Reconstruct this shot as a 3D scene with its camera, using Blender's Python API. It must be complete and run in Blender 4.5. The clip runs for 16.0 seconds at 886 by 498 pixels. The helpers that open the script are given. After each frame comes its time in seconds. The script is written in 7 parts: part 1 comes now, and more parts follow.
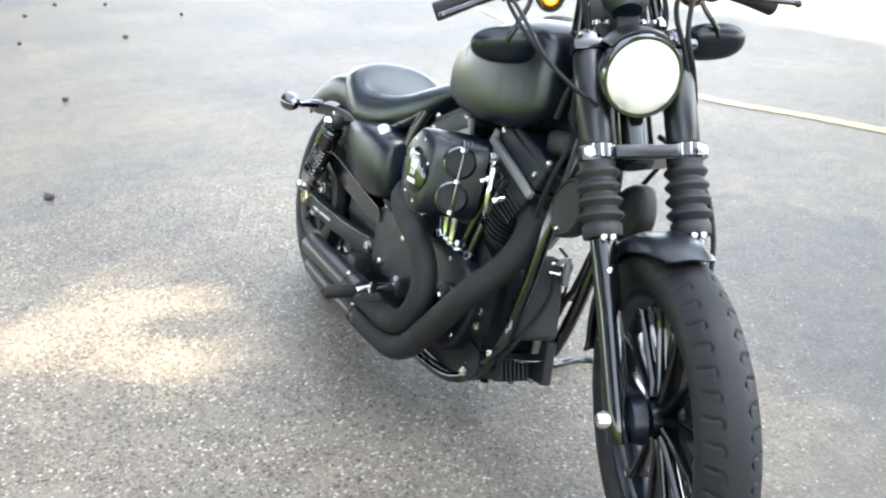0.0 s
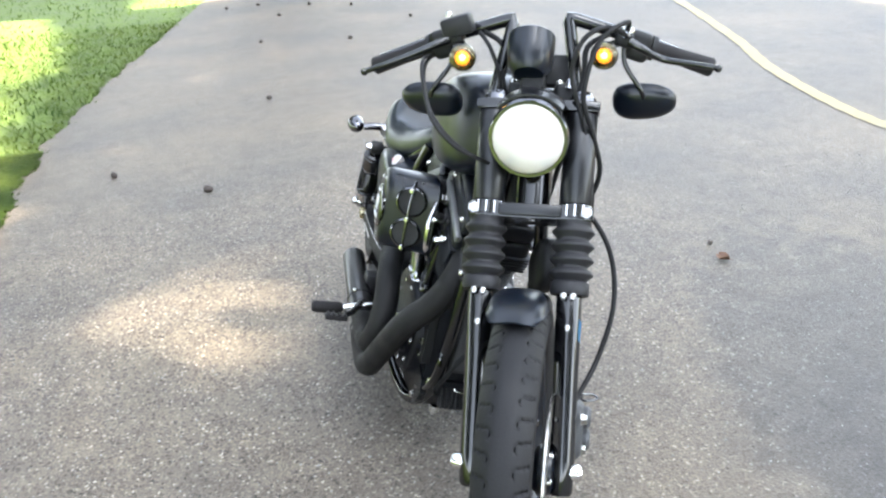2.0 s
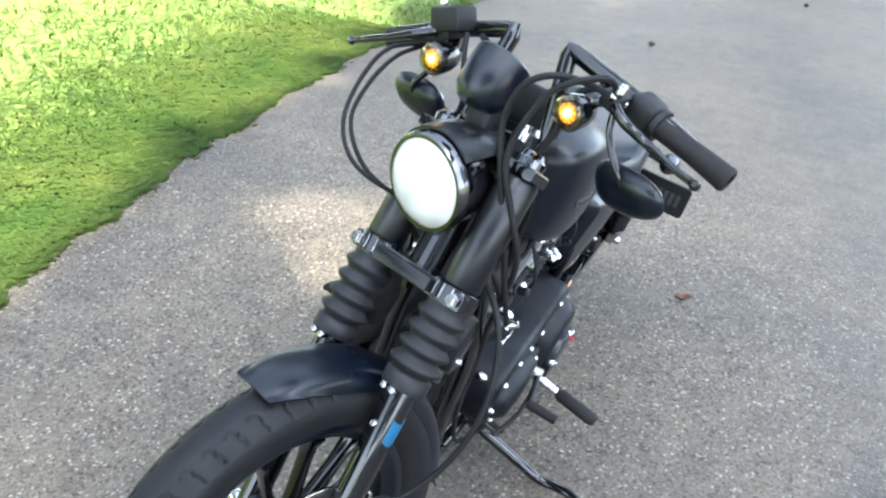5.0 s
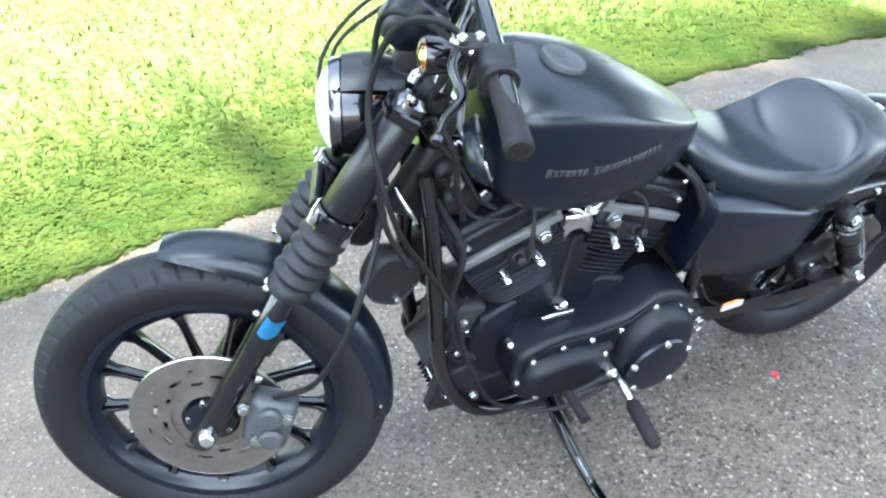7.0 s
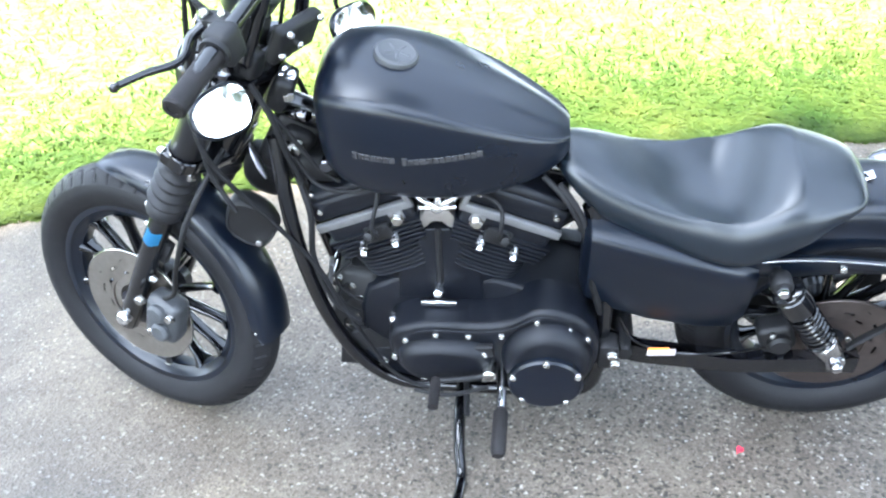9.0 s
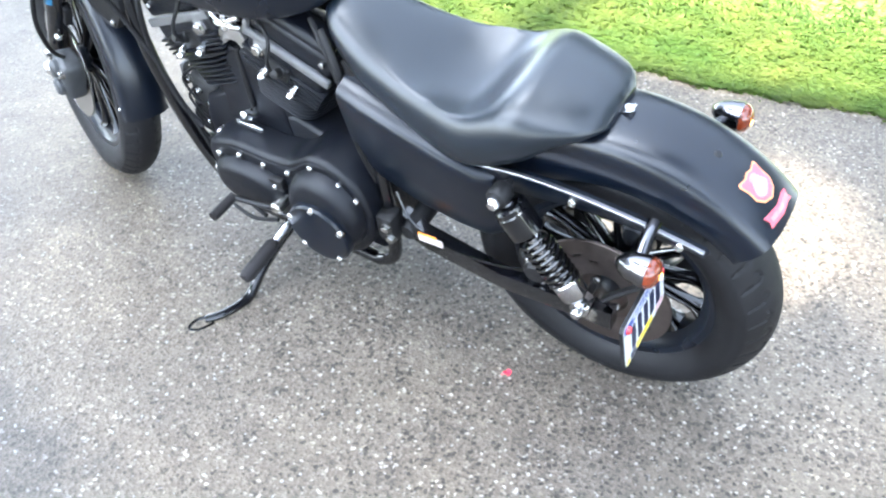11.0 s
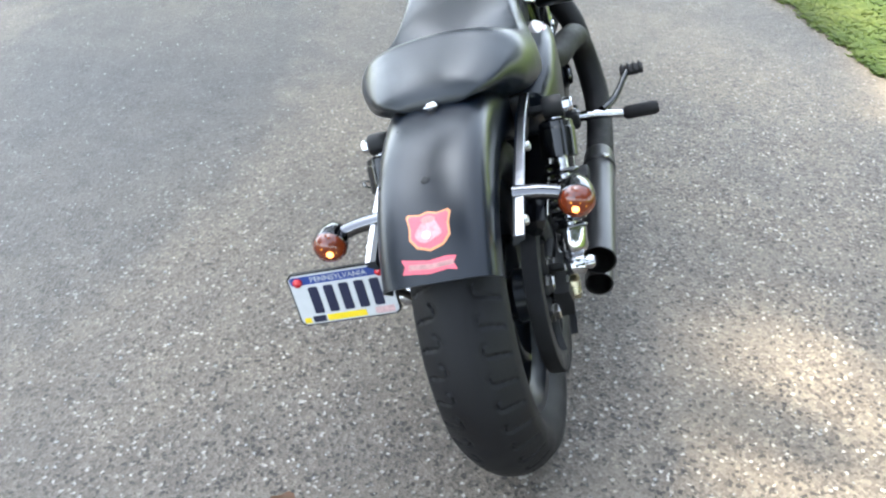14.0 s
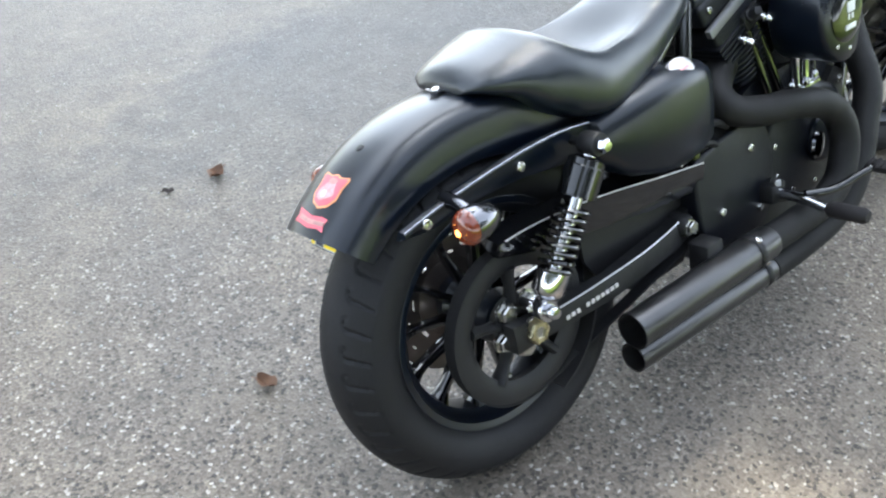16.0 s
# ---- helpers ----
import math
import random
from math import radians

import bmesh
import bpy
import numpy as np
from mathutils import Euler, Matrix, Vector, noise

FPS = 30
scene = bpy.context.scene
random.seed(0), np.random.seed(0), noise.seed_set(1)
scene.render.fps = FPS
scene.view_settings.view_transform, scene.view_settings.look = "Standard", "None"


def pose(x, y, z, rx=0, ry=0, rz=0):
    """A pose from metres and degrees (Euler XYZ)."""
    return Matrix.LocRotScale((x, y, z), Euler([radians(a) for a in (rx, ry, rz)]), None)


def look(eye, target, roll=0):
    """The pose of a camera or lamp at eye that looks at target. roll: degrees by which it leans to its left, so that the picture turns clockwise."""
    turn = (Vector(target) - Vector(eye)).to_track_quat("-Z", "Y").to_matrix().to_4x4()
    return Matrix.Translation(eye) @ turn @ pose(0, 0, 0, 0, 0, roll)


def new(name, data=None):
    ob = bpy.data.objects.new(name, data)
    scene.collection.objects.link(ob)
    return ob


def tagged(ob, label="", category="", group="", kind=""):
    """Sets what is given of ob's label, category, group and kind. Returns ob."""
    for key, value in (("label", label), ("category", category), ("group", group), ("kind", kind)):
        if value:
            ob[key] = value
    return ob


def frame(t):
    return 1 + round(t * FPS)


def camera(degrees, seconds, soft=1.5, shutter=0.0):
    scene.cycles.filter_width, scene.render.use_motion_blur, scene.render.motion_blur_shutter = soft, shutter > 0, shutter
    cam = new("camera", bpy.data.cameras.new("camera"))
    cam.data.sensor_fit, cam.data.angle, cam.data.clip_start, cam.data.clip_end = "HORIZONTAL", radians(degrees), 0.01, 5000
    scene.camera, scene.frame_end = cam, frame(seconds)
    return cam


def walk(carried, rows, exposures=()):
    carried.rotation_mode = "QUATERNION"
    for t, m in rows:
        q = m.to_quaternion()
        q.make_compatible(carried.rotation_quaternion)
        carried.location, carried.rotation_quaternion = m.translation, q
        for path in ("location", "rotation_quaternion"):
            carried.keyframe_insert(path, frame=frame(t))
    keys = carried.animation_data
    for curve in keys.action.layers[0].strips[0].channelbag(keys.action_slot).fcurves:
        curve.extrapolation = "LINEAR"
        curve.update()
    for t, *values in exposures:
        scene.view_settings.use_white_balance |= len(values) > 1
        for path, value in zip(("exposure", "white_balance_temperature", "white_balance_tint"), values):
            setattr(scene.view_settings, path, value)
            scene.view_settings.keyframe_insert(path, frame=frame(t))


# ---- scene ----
cam = camera(51.4, 16.0, soft=2.3)
PATH = [
    (0, (2.672, -0.559, 1.304), (0.993, 0.2, 0.527), -2.1),
    (0.5, (2.81, -0.338, 1.308), (1.09, 0.321, 0.528), -1.0),
    (0.7, (2.912, -0.246, 1.322), (1.144, 0.259, 0.537), -1.3),
    (1, (2.966, -0.13, 1.343), (1.168, 0.237, 0.548), -2.9),
    (1.5, (2.961, 0.034, 1.366), (1.123, 0.263, 0.611), -3.0),
    (2, (2.98, 0.148, 1.422), (1.143, 0.335, 0.653), -4.3),
    (2.5, (3.036, 0.253, 1.443), (1.195, 0.388, 0.673), -2.9),
    (3, (3.064, 0.361, 1.436), (1.252, 0.345, 0.589), -2.6),
    (3.5, (2.926, 0.56, 1.446), (1.138, 0.36, 0.571), -1.9),
    (3.7, (2.869, 0.648, 1.468), (1.083, 0.384, 0.607), -1.1),
    (5.8, (2.17, 1.548, 1.479), (0.907, 0.327, 0.522), 2.8),
    (6, (2.122, 1.7, 1.472), (0.985, 0.342, 0.543), 1.0),
    (6.5, (1.901, 1.809, 1.449), (1.013, 0.309, 0.469), 0.9),
    (7, (1.631, 1.859, 1.464), (0.97, 0.264, 0.454), -0.0),
    (7.5, (1.341, 2.004, 1.475), (0.926, 0.311, 0.493), -0.5),
    (8, (1.052, 2.12, 1.48), (0.852, 0.38, 0.514), -1.3),
    (8.5, (0.807, 2.109, 1.481), (0.855, 0.366, 0.502), -0.1),
    (9, (0.575, 2.131, 1.481), (0.822, 0.419, 0.478), -1.6),
    (9.5, (0.28, 2.203, 1.488), (0.756, 0.542, 0.479), -1.0),
    (10, (0.016, 2.141, 1.447), (0.61, 0.537, 0.412), -2.0),
    (10.2, (-0.105, 2.077, 1.436), (0.518, 0.513, 0.356), 0.4),
    (12.3, (-1.097, 1.189, 1.412), (0.333, 0.405, 0.254), -2.6),
    (12.5, (-1.192, 1.095, 1.425), (0.316, 0.439, 0.287), -2.8),
    (12.8, (-1.264, 0.962, 1.416), (0.296, 0.466, 0.267), -0.7),
    (13, (-1.272, 0.853, 1.408), (0.315, 0.462, 0.256), -0.8),
    (13.5, (-1.25, 0.542, 1.414), (0.373, 0.476, 0.247), -2.8),
    (14, (-1.31, 0.213, 1.404), (0.264, 0.47, 0.197), -1.3),
    (14.5, (-1.261, -0.025, 1.386), (0.21, 0.542, 0.155), -3.4),
    (15, (-1.13, -0.234, 1.403), (0.202, 0.537, 0.126), -3.6),
    (15.5, (-0.984, -0.474, 1.404), (0.195, 0.573, 0.174), -2.1),
    (16, (-0.805, -0.629, 1.408), (0.137, 0.635, 0.177), -2.3),
]
EXPOSURE = [(0.0, 3.85, 7100, 6), (1.5, 3.60, 7100, 7), (3.5, 3.50, 6950, 8), (6.0, 3.45, 6320, 4), (7.0, 3.92, 6330, 4), (8.0, 4.10, 6360, 5), (9.0, 4.28, 6360, 6), (10.0, 4.38, 6380, 7), (12.5, 3.77, 6750, 5), (13.0, 3.52, 6680, 6), (14.0, 3.40, 6820, 5), (16.0, 3.40, 6940, 6)]
walk(cam, [(t, look(eye, target, roll)) for t, eye, target, roll in PATH], EXPOSURE)

# ---- daylight: a high sun broken by a tree crown, open sky ----
SUN_WAY = Vector((0.35, 0.44, 1.0)).normalized()      # towards the sun
world = bpy.data.worlds.new("world")
scene.world = world
world.use_nodes = True
wn = world.node_tree
sky = wn.nodes.new("ShaderNodeTexSky")
sky.sky_type = "NISHITA"
sky.sun_disc = False
sky.sun_elevation = math.asin(SUN_WAY.z)
sky.sun_rotation = math.atan2(SUN_WAY.x, SUN_WAY.y)
sky.air_density, sky.dust_density, sky.ozone_density = 1.0, 1.5, 1.0
wn.nodes["Background"].inputs["Strength"].default_value = 0.15
grey = wn.nodes.new("ShaderNodeRGBToBW")
wn.links.new(sky.outputs["Color"], grey.inputs[0])
pale = wn.nodes.new("ShaderNodeVectorMath")              # a thin, even haze over the blue
pale.operation = "SCALE"
pale.inputs[0].default_value = (0.85, 0.97, 1.20)
wn.links.new(grey.outputs[0], pale.inputs["Scale"])
haze = wn.nodes.new("ShaderNodeMix")
haze.data_type = "RGBA"
haze.inputs["Factor"].default_value = 0.8
wn.links.new(sky.outputs["Color"], haze.inputs["A"])
wn.links.new(pale.outputs[0], haze.inputs["B"])
wn.links.new(haze.outputs["Result"], wn.nodes["Background"].inputs["Color"])
sun = new("sun", bpy.data.lights.new("sun", "SUN"))
sun.data.energy, sun.data.angle, sun.data.color = 3.5, radians(0.55), (1.0, 0.94, 0.86)
sun.matrix_world = look((6, 8, 18), Vector((6, 8, 18)) - SUN_WAY)


# ---- materials ----
def mat(name, color, rough=0.5, metal=0.0, vary=0.12, scale=30.0, bump=0.0, bump_scale=400.0, coat=0.0, spec=0.5, emit=None, power=0.0):
    """A surface with colour variation at two scales, fine relief and uneven gloss."""
    m = bpy.data.materials.new(name)
    m.use_nodes = True
    nt = m.node_tree
    b = nt.nodes["Principled BSDF"]
    tc = nt.nodes.new("ShaderNodeTexCoord")
    n1 = nt.nodes.new("ShaderNodeTexNoise")
    n1.inputs["Scale"].default_value, n1.inputs["Detail"].default_value = scale, 6
    nt.links.new(tc.outputs["Object"], n1.inputs["Vector"])
    n2 = nt.nodes.new("ShaderNodeTexNoise")
    n2.inputs["Scale"].default_value, n2.inputs["Detail"].default_value = scale * 0.13, 3
    nt.links.new(tc.outputs["Object"], n2.inputs["Vector"])
    add = nt.nodes.new("ShaderNodeMath")
    add.operation = "ADD"
    nt.links.new(n1.outputs["Fac"], add.inputs[0])
    nt.links.new(n2.outputs["Fac"], add.inputs[1])
    ramp = nt.nodes.new("ShaderNodeMapRange")
    ramp.inputs["From Min"].default_value, ramp.inputs["From Max"].default_value = 0.6, 1.4
    ramp.inputs["To Min"].default_value, ramp.inputs["To Max"].default_value = 1 - vary, 1 + vary
    nt.links.new(add.outputs[0], ramp.inputs["Value"])
    mul = nt.nodes.new("ShaderNodeVectorMath")
    mul.operation = "SCALE"
    mul.inputs[0].default_value = color
    nt.links.new(ramp.outputs[0], mul.inputs["Scale"])
    nt.links.new(mul.outputs[0], b.inputs["Base Color"])
    rr = nt.nodes.new("ShaderNodeMapRange")
    rr.inputs["From Min"].default_value, rr.inputs["From Max"].default_value = 0.6, 1.4
    rr.inputs["To Min"].default_value, rr.inputs["To Max"].default_value = max(0.02, rough * (1 - vary)), min(1.0, rough * (1 + vary))
    nt.links.new(add.outputs[0], rr.inputs["Value"])
    nt.links.new(rr.outputs[0], b.inputs["Roughness"])
    b.inputs["Metallic"].default_value = metal
    b.inputs["Coat Weight"].default_value = coat
    b.inputs["Specular IOR Level"].default_value = spec
    if bump:
        n3 = nt.nodes.new("ShaderNodeTexNoise")
        n3.inputs["Scale"].default_value, n3.inputs["Detail"].default_value = bump_scale, 4
        nt.links.new(tc.outputs["Object"], n3.inputs["Vector"])
        bp = nt.nodes.new("ShaderNodeBump")
        bp.inputs["Strength"].default_value, bp.inputs["Distance"].default_value = bump, 0.002
        nt.links.new(n3.outputs["Fac"], bp.inputs["Height"])
        nt.links.new(bp.outputs[0], b.inputs["Normal"])
    if emit:
        b.inputs["Emission Color"].default_value = (*emit, 1)
        b.inputs["Emission Strength"].default_value = power
    return m


SATIN = mat("satin_black_paint", (0.0014, 0.0034, 0.0078), 0.29, vary=0.08, scale=14, bump=0.03, bump_scale=900, spec=0.42)
GLOSS = mat("gloss_black_paint", (0.0030, 0.0032, 0.0042), 0.085, vary=0.2, scale=25, coat=0.25)
WRINKLE = mat("wrinkle_black_casting", (0.0020, 0.0029, 0.0056), 0.40, vary=0.2, scale=40, bump=0.4, bump_scale=700, spec=0.30)
FLAT = mat("flat_black_steel", (0.008, 0.008, 0.009), 0.52, vary=0.25, scale=35, bump=0.15, bump_scale=500, spec=0.28)
WRAP = mat("matt_black_exhaust", (0.0065, 0.0062, 0.0066), 0.68, vary=0.3, scale=22, bump=0.35, bump_scale=350, spec=0.25)
MUFFLER = mat("dark_satin_muffler", (0.058, 0.057, 0.058), 0.30, metal=0.85, vary=0.2, scale=18)
LEATHER = mat("black_seat_vinyl", (0.0038, 0.0070, 0.0112), 0.30, vary=0.10, scale=20, bump=0.12, bump_scale=650, spec=0.56)
RUBBER = mat("tyre_rubber", (0.006, 0.006, 0.007), 0.68, vary=0.3, scale=16, bump=0.25, bump_scale=420, spec=0.25)
TREAD = mat("worn_tread_rubber", (0.0058, 0.0058, 0.007), 0.6, vary=0.3, scale=12, bump=0.35, bump_scale=300, spec=0.25)
GRIP = mat("black_grip_rubber", (0.0075, 0.0062, 0.0070), 0.7, vary=0.2, scale=40, bump=0.3, bump_scale=500, spec=0.3)
CHROME = mat("chrome", (0.5, 0.5, 0.52), 0.09, metal=1.0, vary=0.15, scale=30)
SMOKED = mat("smoked_chrome", (0.13, 0.13, 0.14), 0.12, metal=1.0, vary=0.2, scale=30)
ZINC = mat("zinc_bolt", (0.46, 0.455, 0.44), 0.24, metal=1.0, vary=0.15, scale=90)
BRASSY = mat("yellow_zinc", (0.52, 0.46, 0.30), 0.28, metal=1.0, vary=0.15, scale=90)
ALLOY = mat("bare_aluminium", (0.42, 0.40, 0.38), 0.42, metal=1.0, vary=0.18, scale=40, bump=0.1)
DISC = mat("brushed_disc_steel", (0.27, 0.25, 0.23), 0.40, metal=1.0, vary=0.2, scale=60)
# brownish disc steel, darkened for the shadow of strut and fender
DISC_REAR = mat("shaded_brown_disc_steel", (0.14, 0.118, 0.112), 0.45, metal=1.0, vary=0.25, scale=60)
FORKTUBE = mat("dark_fork_cover", (0.0050, 0.0054, 0.0070), 0.30, vary=0.15, scale=20, spec=0.4)
GAITER = mat("rubber_gaiter", (0.009, 0.009, 0.011), 0.55, vary=0.15, scale=30, spec=0.3)
LINER = mat("dark_inner_grey", (0.012, 0.012, 0.013), 0.8, vary=0.2, scale=20)
STICKER_RED = mat("red_sticker", (0.56, 0.085, 0.115), 0.45, vary=0.15, scale=60)
STICKER_PINK = mat("pink_sticker", (0.50, 0.24, 0.25), 0.5, vary=0.5, scale=160)
STICKER_PALE = mat("pale_pink_sticker", (0.55, 0.36, 0.36), 0.5, vary=0.4, scale=220)
STICKER_GREY = mat("grey_sticker", (0.34, 0.17, 0.16), 0.5, vary=0.4, scale=160)
SILVER = mat("worn_silver", (0.46, 0.44, 0.44), 0.42, metal=0.35, vary=0.12, scale=80)
CAPGREY = mat("worn_cap_grey", (0.032, 0.034, 0.037), 0.5, vary=0.35, scale=60, bump=0.2)
STICKER_ORANGE = mat("orange_sticker_edge", (0.60, 0.24, 0.10), 0.45, vary=0.15, scale=60)
STICKER_WHITE = mat("white_sticker", (0.48, 0.41, 0.40), 0.5, vary=0.25, scale=120)
PLATE_WHITE = mat("plate_white", (0.52, 0.53, 0.54), 0.35, vary=0.06, scale=60)
PLATE_BLUE = mat("plate_blue", (0.02, 0.05, 0.22), 0.35, vary=0.1, scale=60)
PLATE_YELLOW = mat("plate_yellow", (0.80, 0.58, 0.02), 0.35, vary=0.1, scale=60)
PLATE_INK = mat("plate_navy_ink", (0.008, 0.012, 0.04), 0.4, vary=0.1, scale=60)
LETTER_GREY = mat("grey_tank_lettering", (0.028, 0.028, 0.030), 0.45, vary=0.2, scale=100)
LETTER_WHITE = mat("white_lettering", (0.55, 0.55, 0.55), 0.45, vary=0.2, scale=100)
TAPE_BLUE = mat("blue_tape", (0.003, 0.080, 0.17), 0.5, vary=0.15, scale=80)
TAG_ORANGE = mat("orange_reflector", (0.85, 0.25, 0.03), 0.35, vary=0.1, scale=80)
RED_STUD = mat("red_reflector_stud", (0.45, 0.01, 0.02), 0.2, vary=0.1, scale=80, coat=0.6)
AMBER = mat("amber_lens", (0.55, 0.13, 0.01), 0.15, vary=0.2, scale=120, coat=0.5, emit=(1.0, 0.47, 0.07), power=0.16)
AMBER_REAR = mat("amber_lens_rear", (0.09, 0.014, 0.005), 0.12, vary=0.3, scale=120, coat=0.6, emit=(1.0, 0.20, 0.03), power=0.005)
BULB = mat("lit_bulb", (0.9, 0.6, 0.2), 0.3, emit=(1.0, 0.62, 0.2), power=1.1)
BULB_DIM = mat("dim_bulb", (0.9, 0.4, 0.15), 0.3, emit=(1.0, 0.30, 0.07), power=0.8)
LAMP_ON = mat("lit_reflector", (0.6, 0.58, 0.52), 0.2, vary=0.3, scale=60, emit=(1.0, 0.95, 0.86), power=0.060)
LAMP_HOT = mat("lit_filament", (1, 1, 1), 0.2, emit=(1.0, 0.96, 0.88), power=2.0)
# pale metal for strips that stand for sky reflected in gloss black parts
SKY_GLINT = mat("sky_glint_metal", (0.50, 0.50, 0.53), 0.32, metal=1.0, vary=0.15, scale=40)
BRIGHT = mat("bright_chrome", (0.82, 0.83, 0.85), 0.10, metal=1.0, vary=0.1, scale=30)
CAST = mat("matt_cast_aluminium", (0.20, 0.20, 0.205), 0.55, metal=0.7, vary=0.2, scale=40, bump=0.2)
MIRROR = mat("mirror_glass", (0.66, 0.67, 0.66), 0.03, metal=1.0, vary=0.03, scale=10)
LEAF_DRY = mat("dry_leaf_brown", (0.10, 0.045, 0.02), 0.7, vary=0.35, scale=60)
CONE = mat("dark_cone", (0.035, 0.025, 0.02), 0.8, vary=0.4, scale=60)
PETAL = mat("red_petal", (0.72, 0.01, 0.05), 0.5, vary=0.15, scale=80)
BARK = mat("bark", (0.10, 0.075, 0.055), 0.85, vary=0.4, scale=8, bump=0.8, bump_scale=40)
ROCK = mat("border_stone", (0.020, 0.016, 0.012), 0.85, vary=0.4, scale=9, bump=0.6, bump_scale=60)
MULCH = mat("brown_mulch", (0.028, 0.018, 0.012), 0.9, vary=0.45, scale=30, bump=0.8, bump_scale=80)

GLASS = bpy.data.materials.new("clear_lens_glass")
GLASS.use_nodes = True
gb = GLASS.node_tree.nodes["Principled BSDF"]
gb.inputs["Base Color"].default_value = (0.95, 0.97, 0.96, 1)
gb.inputs["Roughness"].default_value = 0.03
gb.inputs["Transmission Weight"].default_value = 1.0
gb.inputs["IOR"].default_value = 1.45

AMBER_GLASS = GLASS.copy()
AMBER_GLASS.name = "amber_lens_glass"
AMBER_GLASS.node_tree.nodes["Principled BSDF"].inputs["Base Color"].default_value = (1.0, 0.86, 0.50, 1)


def ramp_node(nt, stops):
    r = nt.nodes.new("ShaderNodeValToRGB")
    e = r.color_ramp.elements
    while len(e) < len(stops):
        e.new(0.5)
    for n, (p, c) in enumerate(stops):
        e[n].position, e[n].color = p, (*c, 1)
    return r


def mixed(nt, kind, fac, a, b):
    m = nt.nodes.new("ShaderNodeMix")
    m.data_type, m.blend_type = "RGBA", kind
    if isinstance(fac, float):
        m.inputs["Factor"].default_value = fac
    else:
        nt.links.new(fac, m.inputs["Factor"])
    nt.links.new(a, m.inputs["A"])
    if isinstance(b, tuple):
        m.inputs["B"].default_value = (*b, 1)
    else:
        nt.links.new(b, m.inputs["B"])
    return m.outputs["Result"]


def asphalt_material():
    """Old grey asphalt: exposed pale and dark chips in a binder, with stains and a worn, dusty sheen."""
    m = bpy.data.materials.new("old_asphalt")
    m.use_nodes = True
    nt = m.node_tree
    b = nt.nodes["Principled BSDF"]
    tc = nt.nodes.new("ShaderNodeTexCoord")
    v = nt.nodes.new("ShaderNodeTexVoronoi")
    v.inputs["Scale"].default_value = 150
    nt.links.new(tc.outputs["Object"], v.inputs["Vector"])
    sep = nt.nodes.new("ShaderNodeSeparateColor")
    nt.links.new(v.outputs["Color"], sep.inputs[0])
    chips = ramp_node(nt, [(0.0, (0.058, 0.050, 0.043)), (0.22, (0.087, 0.075, 0.064)), (0.45, (0.110, 0.095, 0.078)), (0.75, (0.136, 0.116, 0.095)), (0.95, (0.170, 0.148, 0.124)), (0.985, (0.34, 0.32, 0.30))])
    nt.links.new(sep.outputs[0], chips.inputs["Fac"])
    fine = nt.nodes.new("ShaderNodeTexNoise")
    fine.inputs["Scale"].default_value, fine.inputs["Detail"].default_value = 420, 3
    nt.links.new(tc.outputs["Object"], fine.inputs["Vector"])
    fr = ramp_node(nt, [(0.3, (0.74, 0.74, 0.74)), (0.7, (1.18, 1.18, 1.17))])
    nt.links.new(fine.outputs["Fac"], fr.inputs["Fac"])
    c = mixed(nt, "MULTIPLY", 1.0, chips.outputs["Color"], fr.outputs["Color"])
    spot = nt.nodes.new("ShaderNodeVectorMath")
    spot.operation = "DISTANCE"
    spot.inputs[1].default_value = (-0.1, -0.25, 0.0)
    nt.links.new(tc.outputs["Object"], spot.inputs[0])
    worn = nt.nodes.new("ShaderNodeMapRange")
    worn.inputs["From Min"].default_value, worn.inputs["From Max"].default_value = 1.0, 2.0
    worn.inputs["To Min"].default_value, worn.inputs["To Max"].default_value = 0.0, 0.62
    nt.links.new(spot.outputs["Value"], worn.inputs["Value"])
    flush = nt.nodes.new("ShaderNodeTexNoise")               # places where the binder still lies flush over the chips
    flush.inputs["Scale"].default_value, flush.inputs["Detail"].default_value = 4.5, 3
    nt.links.new(tc.outputs["Object"], flush.inputs["Vector"])
    bound = nt.nodes.new("ShaderNodeMapRange")
    bound.inputs["From Min"].default_value, bound.inputs["From Max"].default_value = 0.48, 0.60
    bound.inputs["To Max"].default_value = 0.42
    nt.links.new(flush.outputs["Fac"], bound.inputs["Value"])
    most = nt.nodes.new("ShaderNodeMath")
    most.operation = "MAXIMUM"
    nt.links.new(worn.outputs[0], most.inputs[0])
    nt.links.new(bound.outputs[0], most.inputs[1])
    c = mixed(nt, "MIX", most.outputs[0], c, (0.110, 0.096, 0.079))
    mid = nt.nodes.new("ShaderNodeTexNoise")
    mid.inputs["Scale"].default_value, mid.inputs["Detail"].default_value = 9, 6
    nt.links.new(tc.outputs["Object"], mid.inputs["Vector"])
    mr = ramp_node(nt, [(0.25, (0.80, 0.79, 0.78)), (0.75, (1.16, 1.15, 1.12))])
    nt.links.new(mid.outputs["Fac"], mr.inputs["Fac"])
    c = mixed(nt, "MULTIPLY", 1.0, c, mr.outputs["Color"])
    big = nt.nodes.new("ShaderNodeTexNoise")
    big.inputs["Scale"].default_value, big.inputs["Detail"].default_value = 0.9, 4
    nt.links.new(tc.outputs["Object"], big.inputs["Vector"])
    br = ramp_node(nt, [(0.3, (0.68, 0.70, 0.75)), (0.7, (1.24, 1.17, 1.05))])
    nt.links.new(big.outputs["Fac"], br.inputs["Fac"])
    c = mixed(nt, "MULTIPLY", 1.0, c, br.outputs["Color"])
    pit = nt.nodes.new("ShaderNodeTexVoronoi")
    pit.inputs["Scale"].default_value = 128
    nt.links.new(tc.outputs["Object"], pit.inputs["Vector"])
